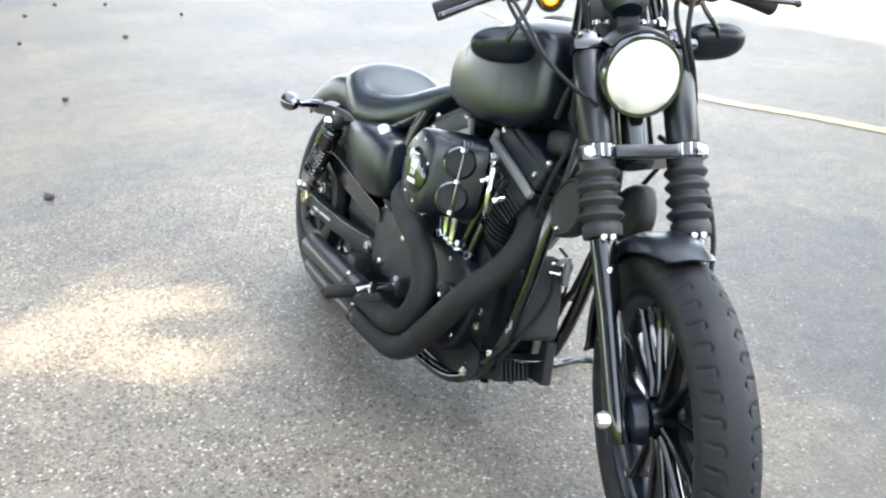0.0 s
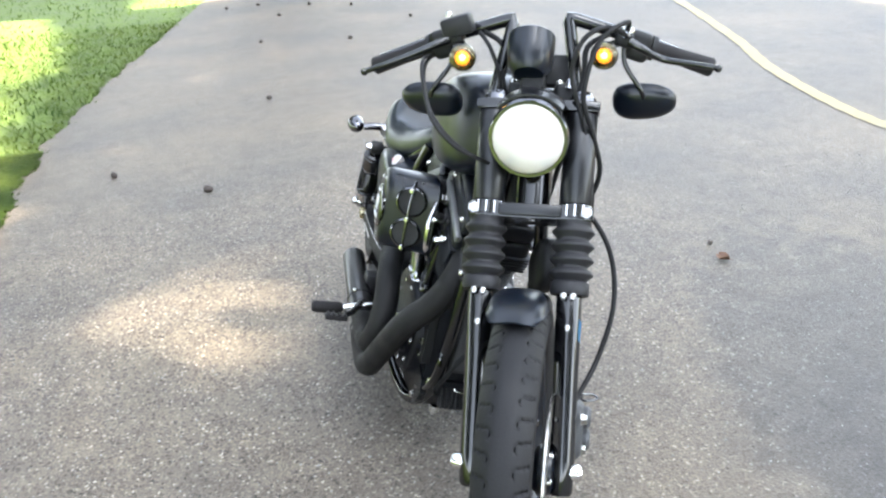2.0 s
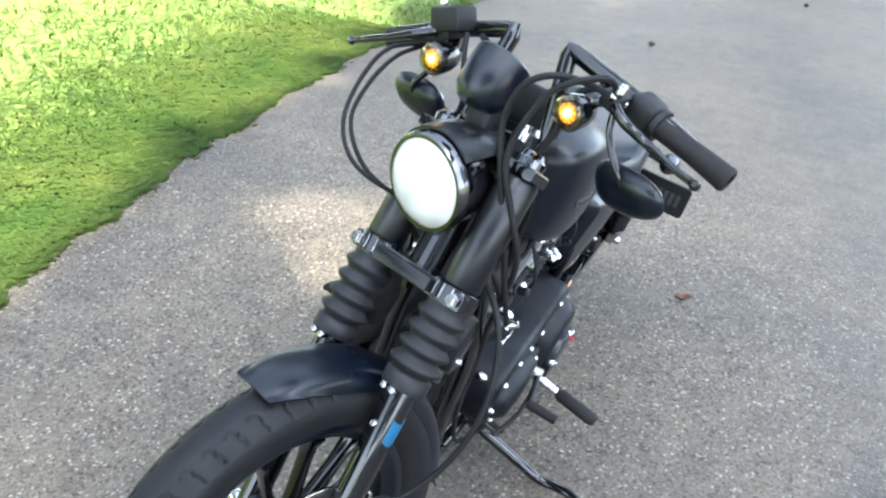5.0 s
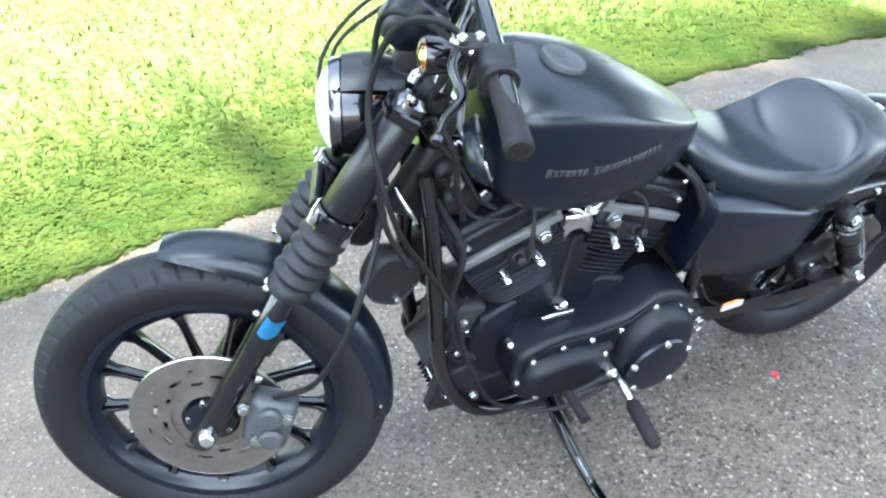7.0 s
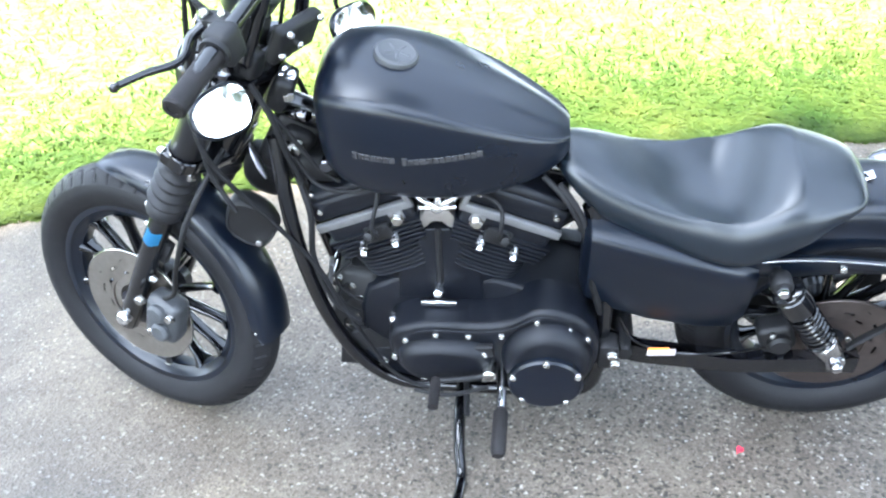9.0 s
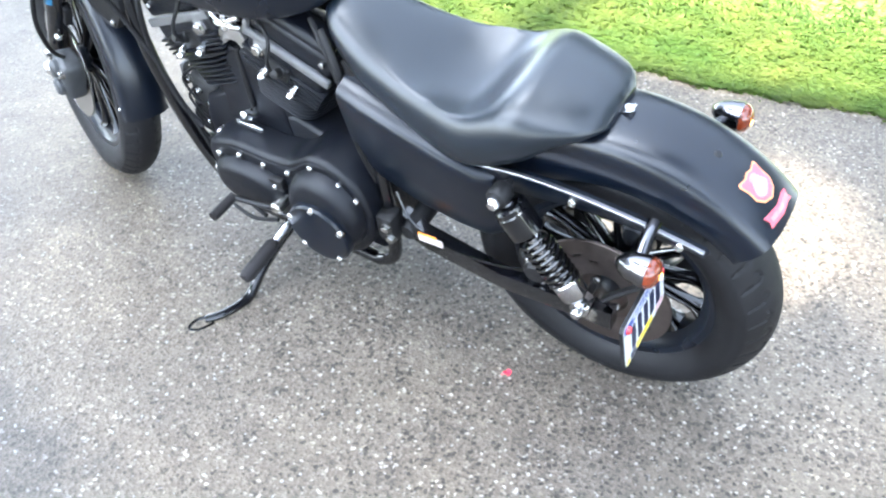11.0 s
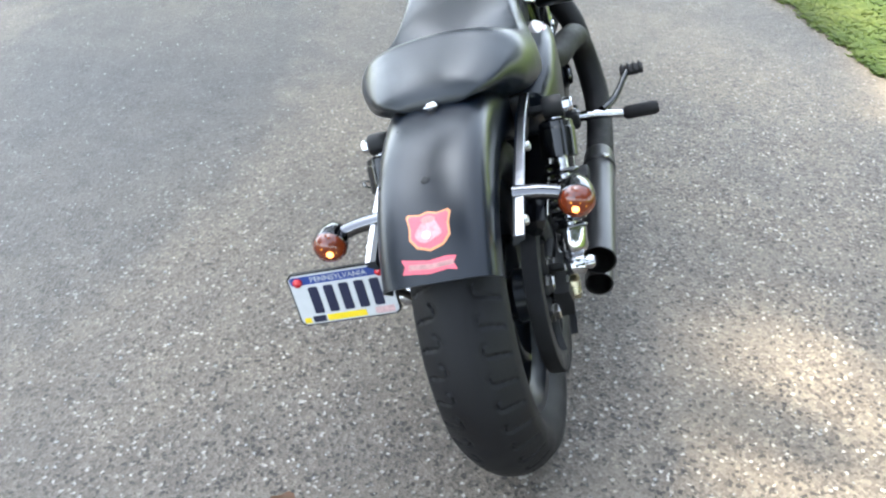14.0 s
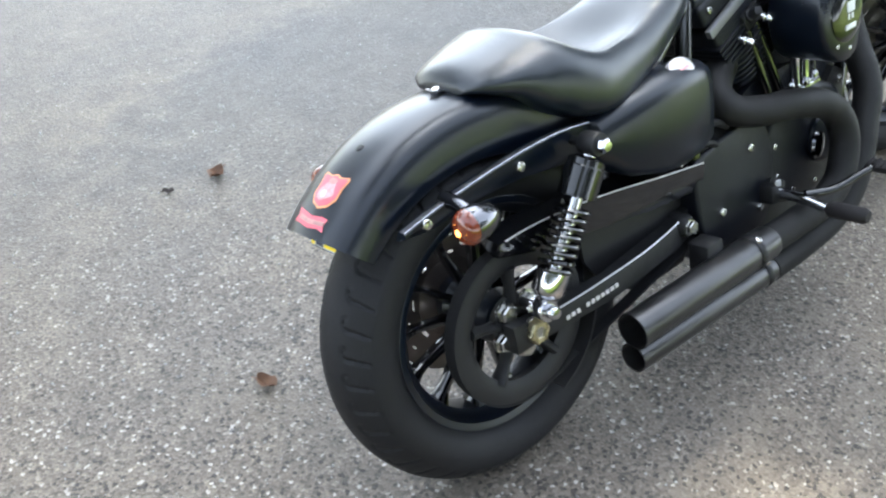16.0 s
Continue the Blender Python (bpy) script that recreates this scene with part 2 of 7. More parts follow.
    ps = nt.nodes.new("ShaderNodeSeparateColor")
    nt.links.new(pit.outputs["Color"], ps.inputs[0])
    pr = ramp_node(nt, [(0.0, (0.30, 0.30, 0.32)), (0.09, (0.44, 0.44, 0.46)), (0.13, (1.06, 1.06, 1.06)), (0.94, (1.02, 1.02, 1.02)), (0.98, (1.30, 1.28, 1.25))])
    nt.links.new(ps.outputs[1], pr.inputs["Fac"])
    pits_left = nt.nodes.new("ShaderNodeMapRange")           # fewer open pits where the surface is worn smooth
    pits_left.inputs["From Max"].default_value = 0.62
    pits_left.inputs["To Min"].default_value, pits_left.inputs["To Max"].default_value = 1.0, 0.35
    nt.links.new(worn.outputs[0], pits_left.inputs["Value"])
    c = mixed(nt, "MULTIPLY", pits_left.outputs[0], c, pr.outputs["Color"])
    # a darker, bluish patch beside the stand, with a ragged edge
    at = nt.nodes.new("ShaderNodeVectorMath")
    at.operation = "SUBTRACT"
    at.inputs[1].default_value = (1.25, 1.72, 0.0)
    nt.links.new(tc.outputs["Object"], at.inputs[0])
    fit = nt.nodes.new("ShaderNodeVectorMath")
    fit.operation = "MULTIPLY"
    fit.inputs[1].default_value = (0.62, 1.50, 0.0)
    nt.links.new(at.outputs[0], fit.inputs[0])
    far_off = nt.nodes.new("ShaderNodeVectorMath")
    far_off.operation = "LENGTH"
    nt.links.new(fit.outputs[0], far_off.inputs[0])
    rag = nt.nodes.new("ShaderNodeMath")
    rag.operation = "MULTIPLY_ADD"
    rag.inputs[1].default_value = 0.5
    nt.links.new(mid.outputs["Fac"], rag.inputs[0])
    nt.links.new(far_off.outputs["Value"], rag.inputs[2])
    patch_tint = ramp_node(nt, [(0.72, (0.72, 0.76, 0.83)), (0.94, (1.0, 1.0, 1.0))])
    patch_tint.color_ramp.interpolation = "EASE"
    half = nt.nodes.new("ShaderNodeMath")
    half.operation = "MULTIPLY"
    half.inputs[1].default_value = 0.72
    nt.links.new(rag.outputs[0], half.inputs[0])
    nt.links.new(half.outputs[0], patch_tint.inputs["Fac"])
    c = mixed(nt, "MULTIPLY", 1.0, c, patch_tint.outputs["Color"])
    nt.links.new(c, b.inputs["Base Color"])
    b.inputs["Roughness"].default_value = 0.55
    b.inputs["Specular IOR Level"].default_value = 0.28
    bp = nt.nodes.new("ShaderNodeBump")
    bp.inputs["Strength"].default_value, bp.inputs["Distance"].default_value = 0.5, 0.004
    nt.links.new(v.outputs["Distance"], bp.inputs["Height"])
    bp2 = nt.nodes.new("ShaderNodeBump")
    bp2.inputs["Strength"].default_value, bp2.inputs["Distance"].default_value = 0.5, 0.002
    nt.links.new(fine.outputs["Fac"], bp2.inputs["Height"])
    nt.links.new(bp.outputs[0], bp2.inputs["Normal"])
    nt.links.new(bp2.outputs[0], b.inputs["Normal"])
    return m


def plant_material(name, dark, light, through_light=0.42):
    """Leaves: colour differs from piece to piece and in drifts; some light passes through."""
    m = bpy.data.materials.new(name)
    m.use_nodes = True
    nt = m.node_tree
    b = nt.nodes["Principled BSDF"]
    geo = nt.nodes.new("ShaderNodeNewGeometry")
    tc = nt.nodes.new("ShaderNodeTexCoord")
    r = ramp_node(nt, [(0.0, dark), (0.6, tuple((p + q) / 2 for p, q in zip(dark, light))), (1.0, light)])
    nt.links.new(geo.outputs["Random Per Island"], r.inputs["Fac"])
    big = nt.nodes.new("ShaderNodeTexNoise")
    big.inputs["Scale"].default_value, big.inputs["Detail"].default_value = 1.3, 4
    nt.links.new(tc.outputs["Object"], big.inputs["Vector"])
    br = ramp_node(nt, [(0.3, (0.56, 0.76, 0.52)), (0.7, (1.28, 1.12, 1.25))])
    nt.links.new(big.outputs["Fac"], br.inputs["Fac"])
    c = mixed(nt, "MULTIPLY", 1.0, r.outputs["Color"], br.outputs["Color"])
    tuft = nt.nodes.new("ShaderNodeTexNoise")
    tuft.inputs["Scale"].default_value, tuft.inputs["Detail"].default_value = 5.5, 5
    nt.links.new(tc.outputs["Object"], tuft.inputs["Vector"])
    tr = ramp_node(nt, [(0.32, (0.66, 0.80, 0.60)), (0.68, (1.22, 1.12, 1.15))])
    nt.links.new(tuft.outputs["Fac"], tr.inputs["Fac"])
    c = mixed(nt, "MULTIPLY", 1.0, c, tr.outputs["Color"])
    nt.links.new(c, b.inputs["Base Color"])
    b.inputs["Roughness"].default_value = 0.6
    t = nt.nodes.new("ShaderNodeBsdfTranslucent")
    nt.links.new(c, t.inputs["Color"])
    mx = nt.nodes.new("ShaderNodeMixShader")
    mx.inputs[0].default_value = through_light
    nt.links.new(b.outputs[0], mx.inputs[1])
    nt.links.new(t.outputs[0], mx.inputs[2])
    nt.links.new(mx.outputs[0], nt.nodes["Material Output"].inputs["Surface"])
    return m


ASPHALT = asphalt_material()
GRASS = plant_material("lawn_blades", (0.070, 0.112, 0.017), (0.104, 0.148, 0.029), 0.60)
LEAVES = plant_material("tree_leaves", (0.035, 0.09, 0.015), (0.10, 0.18, 0.04))
# leaves coloured extra dark so their reflection in the paint stays dim
FAR_LEAVES = plant_material("far_tree_leaves", (0.010, 0.021, 0.006), (0.028, 0.046, 0.014), 0.2)
TURF = mat("turf_soil", (0.088, 0.13, 0.022), 0.9, vary=0.4, scale=25, bump=0.8, bump_scale=120)
LINE_PAINT = mat("cream_line_paint", (0.27, 0.215, 0.10), 0.6, vary=0.25, scale=40, bump=0.3, bump_scale=200)
STONE_CHIP = mat("pale_stone_chip", (0.21, 0.205, 0.195), 0.6, vary=0.4, scale=60)


# ---- mesh helpers ----
def rounded(pts, n=6, closed=False):
    """A smooth run of points through the given ones."""
    p = [np.array(q, float) for q in pts]
    out = []
    m = len(p)
    for i in range(m if closed else m - 1):
        a, b, c, d = (p[(i + k) % m] if closed else p[min(max(i + k, 0), m - 1)] for k in (-1, 0, 1, 2))
        for j in range(n):
            t = j / n
            out.append(0.5 * (2 * b + (c - a) * t + (2 * a - 5 * b + 4 * c - d) * t * t + (3 * b - a - 3 * c + d) * t ** 3))
    if not closed:
        out.append(p[-1])
    return out


class Build:
    """Gathers vertices and faces of one mesh."""

    def __init__(self):
        self.v, self.f = [], []

    def put(self, v, f):
        n = len(self.v)
        self.v += [tuple(map(float, q)) for q in v]
        self.f += [tuple(i + n for i in g) for g in f]
        return self

    def loft(self, rings, closed=True, caps=True, loop=False):
        k = len(rings[0])
        v = [q for ring in rings for q in ring]
        f = []
        rows = len(rings)
        for i in range(rows if loop else rows - 1):
            a, b = i * k, ((i + 1) % rows) * k
            for j in range(k if closed else k - 1):
                j2 = (j + 1) % k
                f.append((a + j, a + j2, b + j2, b + j))
        if caps and closed and not loop:
            f.append(tuple(range(k - 1, -1, -1)))
            f.append(tuple((rows - 1) * k + j for j in range(k)))
        return self.put(v, f)

    def tube(self, pts, r, seg=12, smooth=6, caps=True, flat=1.0):
        p = rounded(pts, smooth) if smooth else [np.array(q, float) for q in pts]
        rs = r if isinstance(r, (list, tuple)) else None
        d0 = p[1] - p[0]
        d0 /= np.linalg.norm(d0)
        side = np.cross(d0, (0, 1, 0) if abs(d0[1]) < 0.9 else (1, 0, 0))
        side /= np.linalg.norm(side)
        rings = []
        for i, q in enumerate(p):
            d = p[min(i + 1, len(p) - 1)] - p[max(i - 1, 0)]
            d /= np.linalg.norm(d) + 1e-12
            side = side - d * (side @ d)
            side /= np.linalg.norm(side) + 1e-12
            up = np.cross(d, side)
            rad = np.interp(i / (len(p) - 1), np.linspace(0, 1, len(rs)), rs) if rs else r
            rings.append([q + rad * (math.cos(a) * side * flat + math.sin(a) * up) for a in np.linspace(0, 2 * math.pi, seg, endpoint=False)])
        return self.loft(rings, caps=caps)

    def lathe(self, profile, centre, axis, seg=32, closed=False):
        """profile: (radius, distance along the axis)."""
        c, a = np.array(centre, float), np.array(axis, float)
        a /= np.linalg.norm(a)
        u = np.cross(a, (0, 0, 1) if abs(a[2]) < 0.9 else (1, 0, 0))
        u /= np.linalg.norm(u)
        w = np.cross(a, u)
        rings = [[c + a * h + max(r, 1e-5) * (math.cos(t) * u + math.sin(t) * w) for t in np.linspace(0, 2 * math.pi, seg, endpoint=False)] for r, h in profile]
        return self.loft(rings, caps=not closed, loop=closed)

    def box(self, centre, size, rot=(0, 0, 0), bevel=0.003, seg=2):
        bm = bmesh.new()
        bmesh.ops.create_cube(bm, size=1.0)
        bmesh.ops.scale(bm, vec=size, verts=bm.verts)
        if bevel:
            bmesh.ops.bevel(bm, geom=bm.edges[:], offset=min(bevel, min(size) * 0.45), segments=seg, affect="EDGES", profile=0.5)
        bmesh.ops.transform(bm, matrix=pose(*centre, *rot), verts=bm.verts)
        bm.verts.index_update()
        self.put([q.co[:] for q in bm.verts], [[q.index for q in g.verts] for g in bm.faces])
        bm.free()
        return self

    def plate(self, outline, y0, y1, bevel=0.006, seg=3, bulge=0.0):
        """An outline in x and z drawn from y0 to y1, its rim at y1 rounded."""
        o = [np.array(q, float) for q in outline]
        c = sum(o) / len(o)
        side = 1 if y1 > y0 else -1
        rings = [[(q[0], y0, q[1]) for q in o]]
        for i in range(seg + 1):
            a = i / seg * math.pi / 2
            inn, y = bevel * (1 - math.cos(a)), y1 - side * bevel * (1 - math.sin(a))
            ring = []
            for q in o:
                d = c - q
                ring.append((q[0] + d[0] / np.linalg.norm(d) * inn, y, q[1] + d[1] / np.linalg.norm(d) * inn))
            rings.append(ring)
        for k, grow in ((0.66, 0.6), (0.33, 0.92)):
            if bulge:
                rings.append([(c[0] + (q[0] - c[0]) * k, y1 + side * bulge * grow, c[1] + (q[2] - c[1]) * k) for q in rings[seg + 1]])
        return self.loft(rings)


def mesh_of(name, build, material, angle=38):
    me = bpy.data.meshes.new(name)
    me.from_pydata(build.v, [], build.f)
    bm = bmesh.new()
    bm.from_mesh(me)
    bmesh.ops.recalc_face_normals(bm, faces=bm.faces)
    bm.to_mesh(me)
    bm.free()
    me.materials.append(material)
    me.polygons.foreach_set("use_smooth", [True] * len(me.polygons))
    me.set_sharp_from_angle(angle=radians(angle))
    return me


def part(name, build, material, parent, label="", at=None, angle=38):
    """One mesh object under a thing or a part; at: its pose in the thing's frame."""
    me = build if isinstance(build, bpy.types.Mesh) else mesh_of(name, build, material, angle)
    ob = new(name, me)
    ob.parent = parent
    if at is not None:
        ob.matrix_basis = at
    if label:
        tagged(ob, label)
    return ob


def thing(name, label, category, group="", matrix=None):
    ob = new(name)
    ob.empty_display_size = 0.1
    if matrix is not None:
        ob.matrix_world = matrix
    return tagged(ob, label, category, group)


def thing_mesh(name, build, material, label, category="", group="", kind="", matrix=None):
    me = build if isinstance(build, bpy.types.Mesh) else mesh_of(name, build, material)
    ob = new(name, me)
    if matrix is not None:
        ob.matrix_world = matrix
    return tagged(ob, label, category, group, kind)


# ---- ground, driveway, lawn ----
EDGE = [(-30, -1.2), (-9.5, -1.45), (-4.8, -1.66), (-2.75, -1.68), (-1.5, -1.55), (-0.6, -1.40), (0.1, -1.25), (0.8, -1.06), (1.5, -0.84), (2.0, -0.68), (2.55, -0.38), (3.4, 0.2), (5.0, 1.6), (8.0, 5.0)]


def edge_y(x):
    """Where the asphalt ends, with its crumbled unevenness."""
    y = np.interp(x, [p[0] for p in EDGE], [p[1] for p in EDGE])
    return y + 0.018 * math.sin(x * 7.3) + 0.012 * math.sin(x * 19 + 1) + 0.008 * math.sin(x * 53 + 2)


g = Build()
R = 600.0
g.put([(-R, -R, -0.03), (R, -R, -0.03), (R, R, -0.03), (-R, R, -0.03)], [(0, 1, 2, 3)])
thing_mesh("ground", g, TURF, "green turf soil under the lawn, flat to the horizon", "ground", kind="structure")

d = Build()
xs = np.concatenate([np.arange(-30, -6, 0.6), np.arange(-6, 4, 0.04), np.arange(4, 8.01, 0.2)])
near = [(x, edge_y(x)) for x in xs]
top, low, far = [(x, y, 0.0) for x, y in near], [(x + 0.0, y - 0.02, -0.05) for x, y in near], [(x, 14.0, 0.0) for x, y in near]
d.loft([low, top, far, [(x, y, -0.05) for x, y, _ in far]], closed=False)
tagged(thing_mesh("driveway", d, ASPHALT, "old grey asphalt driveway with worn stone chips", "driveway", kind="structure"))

ln = Build()
LINE = rounded([(-12, 4.3, 0), (-7, 3.75, 0), (-4.2, 3.33, 0), (-3.0, 3.08, 0), (-2.0, 2.97, 0), (-1.35, 2.98, 0), (-0.85, 3.14, 0), (-0.35, 3.27, 0), (0.6, 3.5, 0), (2.5, 3.9, 0)], 10)
rows = []
for i, q in enumerate(LINE):
    t = LINE[min(i + 1, len(LINE) - 1)] - LINE[max(i - 1, 0)]
    n = np.array((-t[1], t[0], 0)) / np.linalg.norm(t)
    w = 0.045 + 0.005 * math.sin(i * 2.1)
    rows.append([q + n * w + (0, 0, 0.004), q - n * w + (0, 0, 0.004)])
ln.loft(rows, closed=False)
thing_mesh("painted_line", ln, LINE_PAINT, "faded cream painted line curving over the asphalt", "road marking", kind="structure")


def scatter(name, count, make, material, label, kind="stuff", category=""):
    b = Build()
    for _ in range(count):
        make(b)
    me = bpy.data.meshes.new(name)
    me.from_pydata(b.v, [], b.f)
    me.materials.append(material)
    return tagged(new(name, me), label, category or name.replace("_", " "), kind=kind)


rng = random.Random(4)


def chip(b):
    x, y = rng.uniform(-2.2, 3.0), rng.uniform(-1.3, 2.6)
    if y < edge_y(x) + 0.02:
        return
    s = rng.choice((0.0016, 0.0022, 0.003, 0.0042)) * rng.uniform(0.8, 1.3)
    a = rng.uniform(0, 6.28)
    ring = [(x + s * rng.uniform(0.7, 1.2) * math.cos(a + k * 1.571), y + s * rng.uniform(0.7, 1.2) * math.sin(a + k * 1.571), -0.001) for k in range(4)]
    up = [(x + (p[0] - x) * 0.6, y + (p[1] - y) * 0.6, s * rng.uniform(0.3, 0.8)) for p in ring]
    b.put(ring + up, [(4, 5, 6, 7)] + [(k, (k + 1) % 4, 4 + (k + 1) % 4, 4 + k) for k in range(4)])


scatter("stone_chips", 5000, chip, STONE_CHIP, "pale loose stone chips set in the asphalt", category="gravel")


def lawn_blade(b, x, y, big):
    a, lean = rng.uniform(0, 6.28), rng.uniform(0.4, 1.5)
    h = rng.uniform(0.026, 0.046)
    w = rng.uniform(0.004, 0.0075) * (1.3 if big else 1)
    dx, dy = math.cos(a), math.sin(a)
    z = -0.03
    b.put([(x - dy * w, y + dx * w, z), (x + dy * w, y - dx * w, z), (x + dx * h * lean * 0.45 + dy * w * 0.8, y + dy * h * lean * 0.45 - dx * w * 0.8, z + h * 0.7),
           (x + dx * h * lean, y + dy * h * lean, z + h)], [(0, 1, 2), (0, 2, 3)])


def clover(b, x, y):
    h, s, a0 = rng.uniform(0.030, 0.044), rng.uniform(0.010, 0.018), rng.uniform(0, 6.28)
    z = -0.03 + h
    for k in range(3):
        a = a0 + k * 2.094
        t = rng.uniform(-0.15, 0.3) * s
        c, sn = math.cos(a), math.sin(a)
        b.put([(x, y, z), (x + s * (c - 0.55 * sn), y + s * (sn + 0.55 * c), z + t), (x + 1.45 * s * c, y + 1.45 * s * sn, z + t), (x + s * (c + 0.55 * sn), y + s * (sn - 0.55 * c), z + t)], [(0, 1, 2, 3)])


def lawn(b):
    if rng.random() < 0.5:
        x = rng.uniform(-2.6, 3.4)
        y = edge_y(x) + 0.015 - abs(rng.gauss(0, 0.55)) * rng.uniform(0.2, 1.5)
    elif rng.random() < 0.7:
        x = rng.uniform(-8.0, 4.5)
        y = edge_y(x) - rng.uniform(0, 1) ** 1.3 * 4.6
    else:
        x = rng.uniform(-14.0, -2.0)
        y = edge_y(x) - rng.uniform(0, 1) ** 1.2 * 9.0
    if rng.random() < 0.66:
        clover(b, x, y)
    else:
        lawn_blade(b, x, y, y < edge_y(x) - 1.2)


scatter("lawn", 76000, lawn, GRASS, "bright green lawn of grass and clover beside the driveway", category="grass")

# stones and mulch at the far side of the lawn
bed = Build()
ring = [(0.6 + 1.9 * math.cos(a) * (1 + 0.1 * math.sin(3 * a)), -5.35 + 0.8 * math.sin(a) * (1 + 0.12 * math.sin(5 * a)), -0.02) for a in np.linspace(0, 6.28, 40, endpoint=False)]
bed.loft([ring, [(0.6 + (x - 0.6) * 0.8, -5.35 + (y + 5.35) * 0.8, 0.04) for x, y, _ in ring], [(0.6 + (x - 0.6) * 0.3, -5.35 + (y + 5.35) * 0.3, 0.07) for x, y, _ in ring]])
thing_mesh("mulch_bed", bed, MULCH, "low bed of brown mulch at the lawn's far edge", "flower bed")
for k in range(13):
    st = Build()
    a0 = -0.2 + k * 0.24 + math.pi * 0.05
    cx, cy = 0.6 + 1.95 * math.cos(a0), -5.35 + 0.85 * math.sin(a0)
    sx, sy, sz = rng.uniform(0.12, 0.19), rng.uniform(0.08, 0.13), rng.uniform(0.07, 0.12)
    rings = []
    for i in range(1, 6):
        p = i / 6 * math.pi
        rings.append([(cx + sx * math.sin(p) * math.cos(q) * rng.uniform(0.88, 1.1), cy + sy * math.sin(p) * math.sin(q) * rng.uniform(0.88, 1.1), 0.03 + sz * math.cos(p)) for q in np.linspace(0, 6.28, 9, endpoint=False)])
    st.loft(rings)
    thing_mesh("border_stone", st, ROCK, "rough brown stone edging the mulch bed", "stone", "stones round the mulch bed")

# ---- the tree whose crown breaks the sun over the driveway ----
GAPS = [(0.03, -0.30, 0.52, 0.46, 0.15, 0.14), (-0.06, -0.62, 0.42, 0.42, 0.0, 0.15), (-2.4, -1.0, 0.55, 0.22, 0.1, 0.2), (-4.4, -0.88, 0.70, 0.30, 0.5, 0.2), (-6.8, -0.8, 0.7, 0.32, 0.9, 0.2),
        (-3.5, 0.02, 0.7, 0.24, 0.1, 0.22), (-5.36, -0.4, 0.9, 0.30, 0.1, 0.2), (1.05, -0.58, 0.42, 0.24, 0.3, 0.5), (-2.1, 2.4, 0.5, 0.2, 0.0, 0.45), (1.40, -0.35, 0.34, 0.26, 0.4, 0.75), (-1.9, -2.0, 0.8, 0.34, -0.2, 0.05), (-3.0, -2.2, 0.6, 0.25, 0.2, 0.08)]


def leafy(x, y):
    """How thick the crown is between the sun and this place on the ground, 0 to 1."""
    rim = np.interp(x, [-11, -9.5, -6.0, -5.0, -4.0, -3.0, -2.2, -1.5, -0.6, 0.8, 2.0, 3.2, 4.2, 5.2, 11.0], [-11.5, -3.2, -2.1, -2.1, -2.0, -1.72, -1.54, -1.40, -1.24, -0.84, -0.48, 0.16, 0.6, -2.0, -4.0])
    rim += 0.22 * noise.noise((x * 1.7, y * 1.7, 9.0)) + 0.12 * noise.noise((x * 5, y * 5, 5.0))
    thick = min(max((y - rim + 0.25) / 0.35, 0.0), 1.0)
    if x < -9.5 and y > -2.5:
        thick = 0.0
    for cx, cy, a, b, turn, left_in in GAPS:
        u, v = (x - cx) * math.cos(turn) + (y - cy) * math.sin(turn), -(x - cx) * math.sin(turn) + (y - cy) * math.cos(turn)
        r = math.sqrt((u / a) ** 2 + (v / b) ** 2) + 0.30 * noise.noise((x * 2.2, y * 2.2, 3.0))
        if r < 1.25:
            k = min(max((r - 0.35) / 0.9, 0.0), 1.0)
            thick = min(thick, left_in + (1 - left_in) * k ** 2)
    return thick


tree = thing("tree", "tall leafy tree casting broken shade over the driveway", "tree", matrix=pose(8.0, 12.5, 0))
TRUNK = [(0, 0, -0.1), (0.1, -0.1, 4.0), (0.0, -0.4, 9.0), (-0.3, -1.0, 14.0), (-0.8, -1.8, 19.5), (-1.2, -2.4, 25.0)]
part("trunk", Build().tube(TRUNK, [0.48, 0.42, 0.36, 0.28, 0.18, 0.06], 14, 5), BARK, tree, "thick brown bark trunk")
for k in range(13):
    a, h = k * 0.85, 13.0 + 0.8 * k
    bx, by = (np.interp(h, [q[2] for q in TRUNK], [q[n] for q in TRUNK]) for n in (0, 1))
    ex, ey = bx - 1.2 + 6.0 * math.cos(a), by - 0.6 + 4.2 * math.sin(a)
    part("branch", Build().tube([(bx, by, h), ((bx + ex) / 2, (by + ey) / 2, h + 2.0), (ex, ey, h + 2.8)], [0.14, 0.09, 0.03], 8, 5), BARK, tree)
crown = Build()
made = 0
while made < 50000:
    gx, gy, h = rng.uniform(-17.0, 11.0), rng.uniform(-11.5, 5.0), rng.uniform(22.0, 26.5)
    if rng.random() > leafy(gx, gy):
        continue
    made += 1
    c = np.array((gx + 0.35 * h - 8.0, gy + 0.44 * h - 12.5, h))
    u = np.array([rng.gauss(0, 1) for _ in range(3)])
    u /= np.linalg.norm(u)
    n = np.array((rng.gauss(0.1, 0.45), rng.gauss(0.15, 0.45), 1.0))
    w = np.cross(n, u)
    w /= np.linalg.norm(w)
    s = rng.uniform(0.15, 0.26)
    crown.put([c - u * s, c + w * s * 0.55, c + u * s, c - w * s * 0.55], [(0, 1, 2, 3)])
me = bpy.data.meshes.new("crown")
me.from_pydata(crown.v, [], crown.f)
me.materials.append(LEAVES)
tagged(part("crown", me, LEAVES, tree, "green leaves with gaps of sky"), kind="stuff")


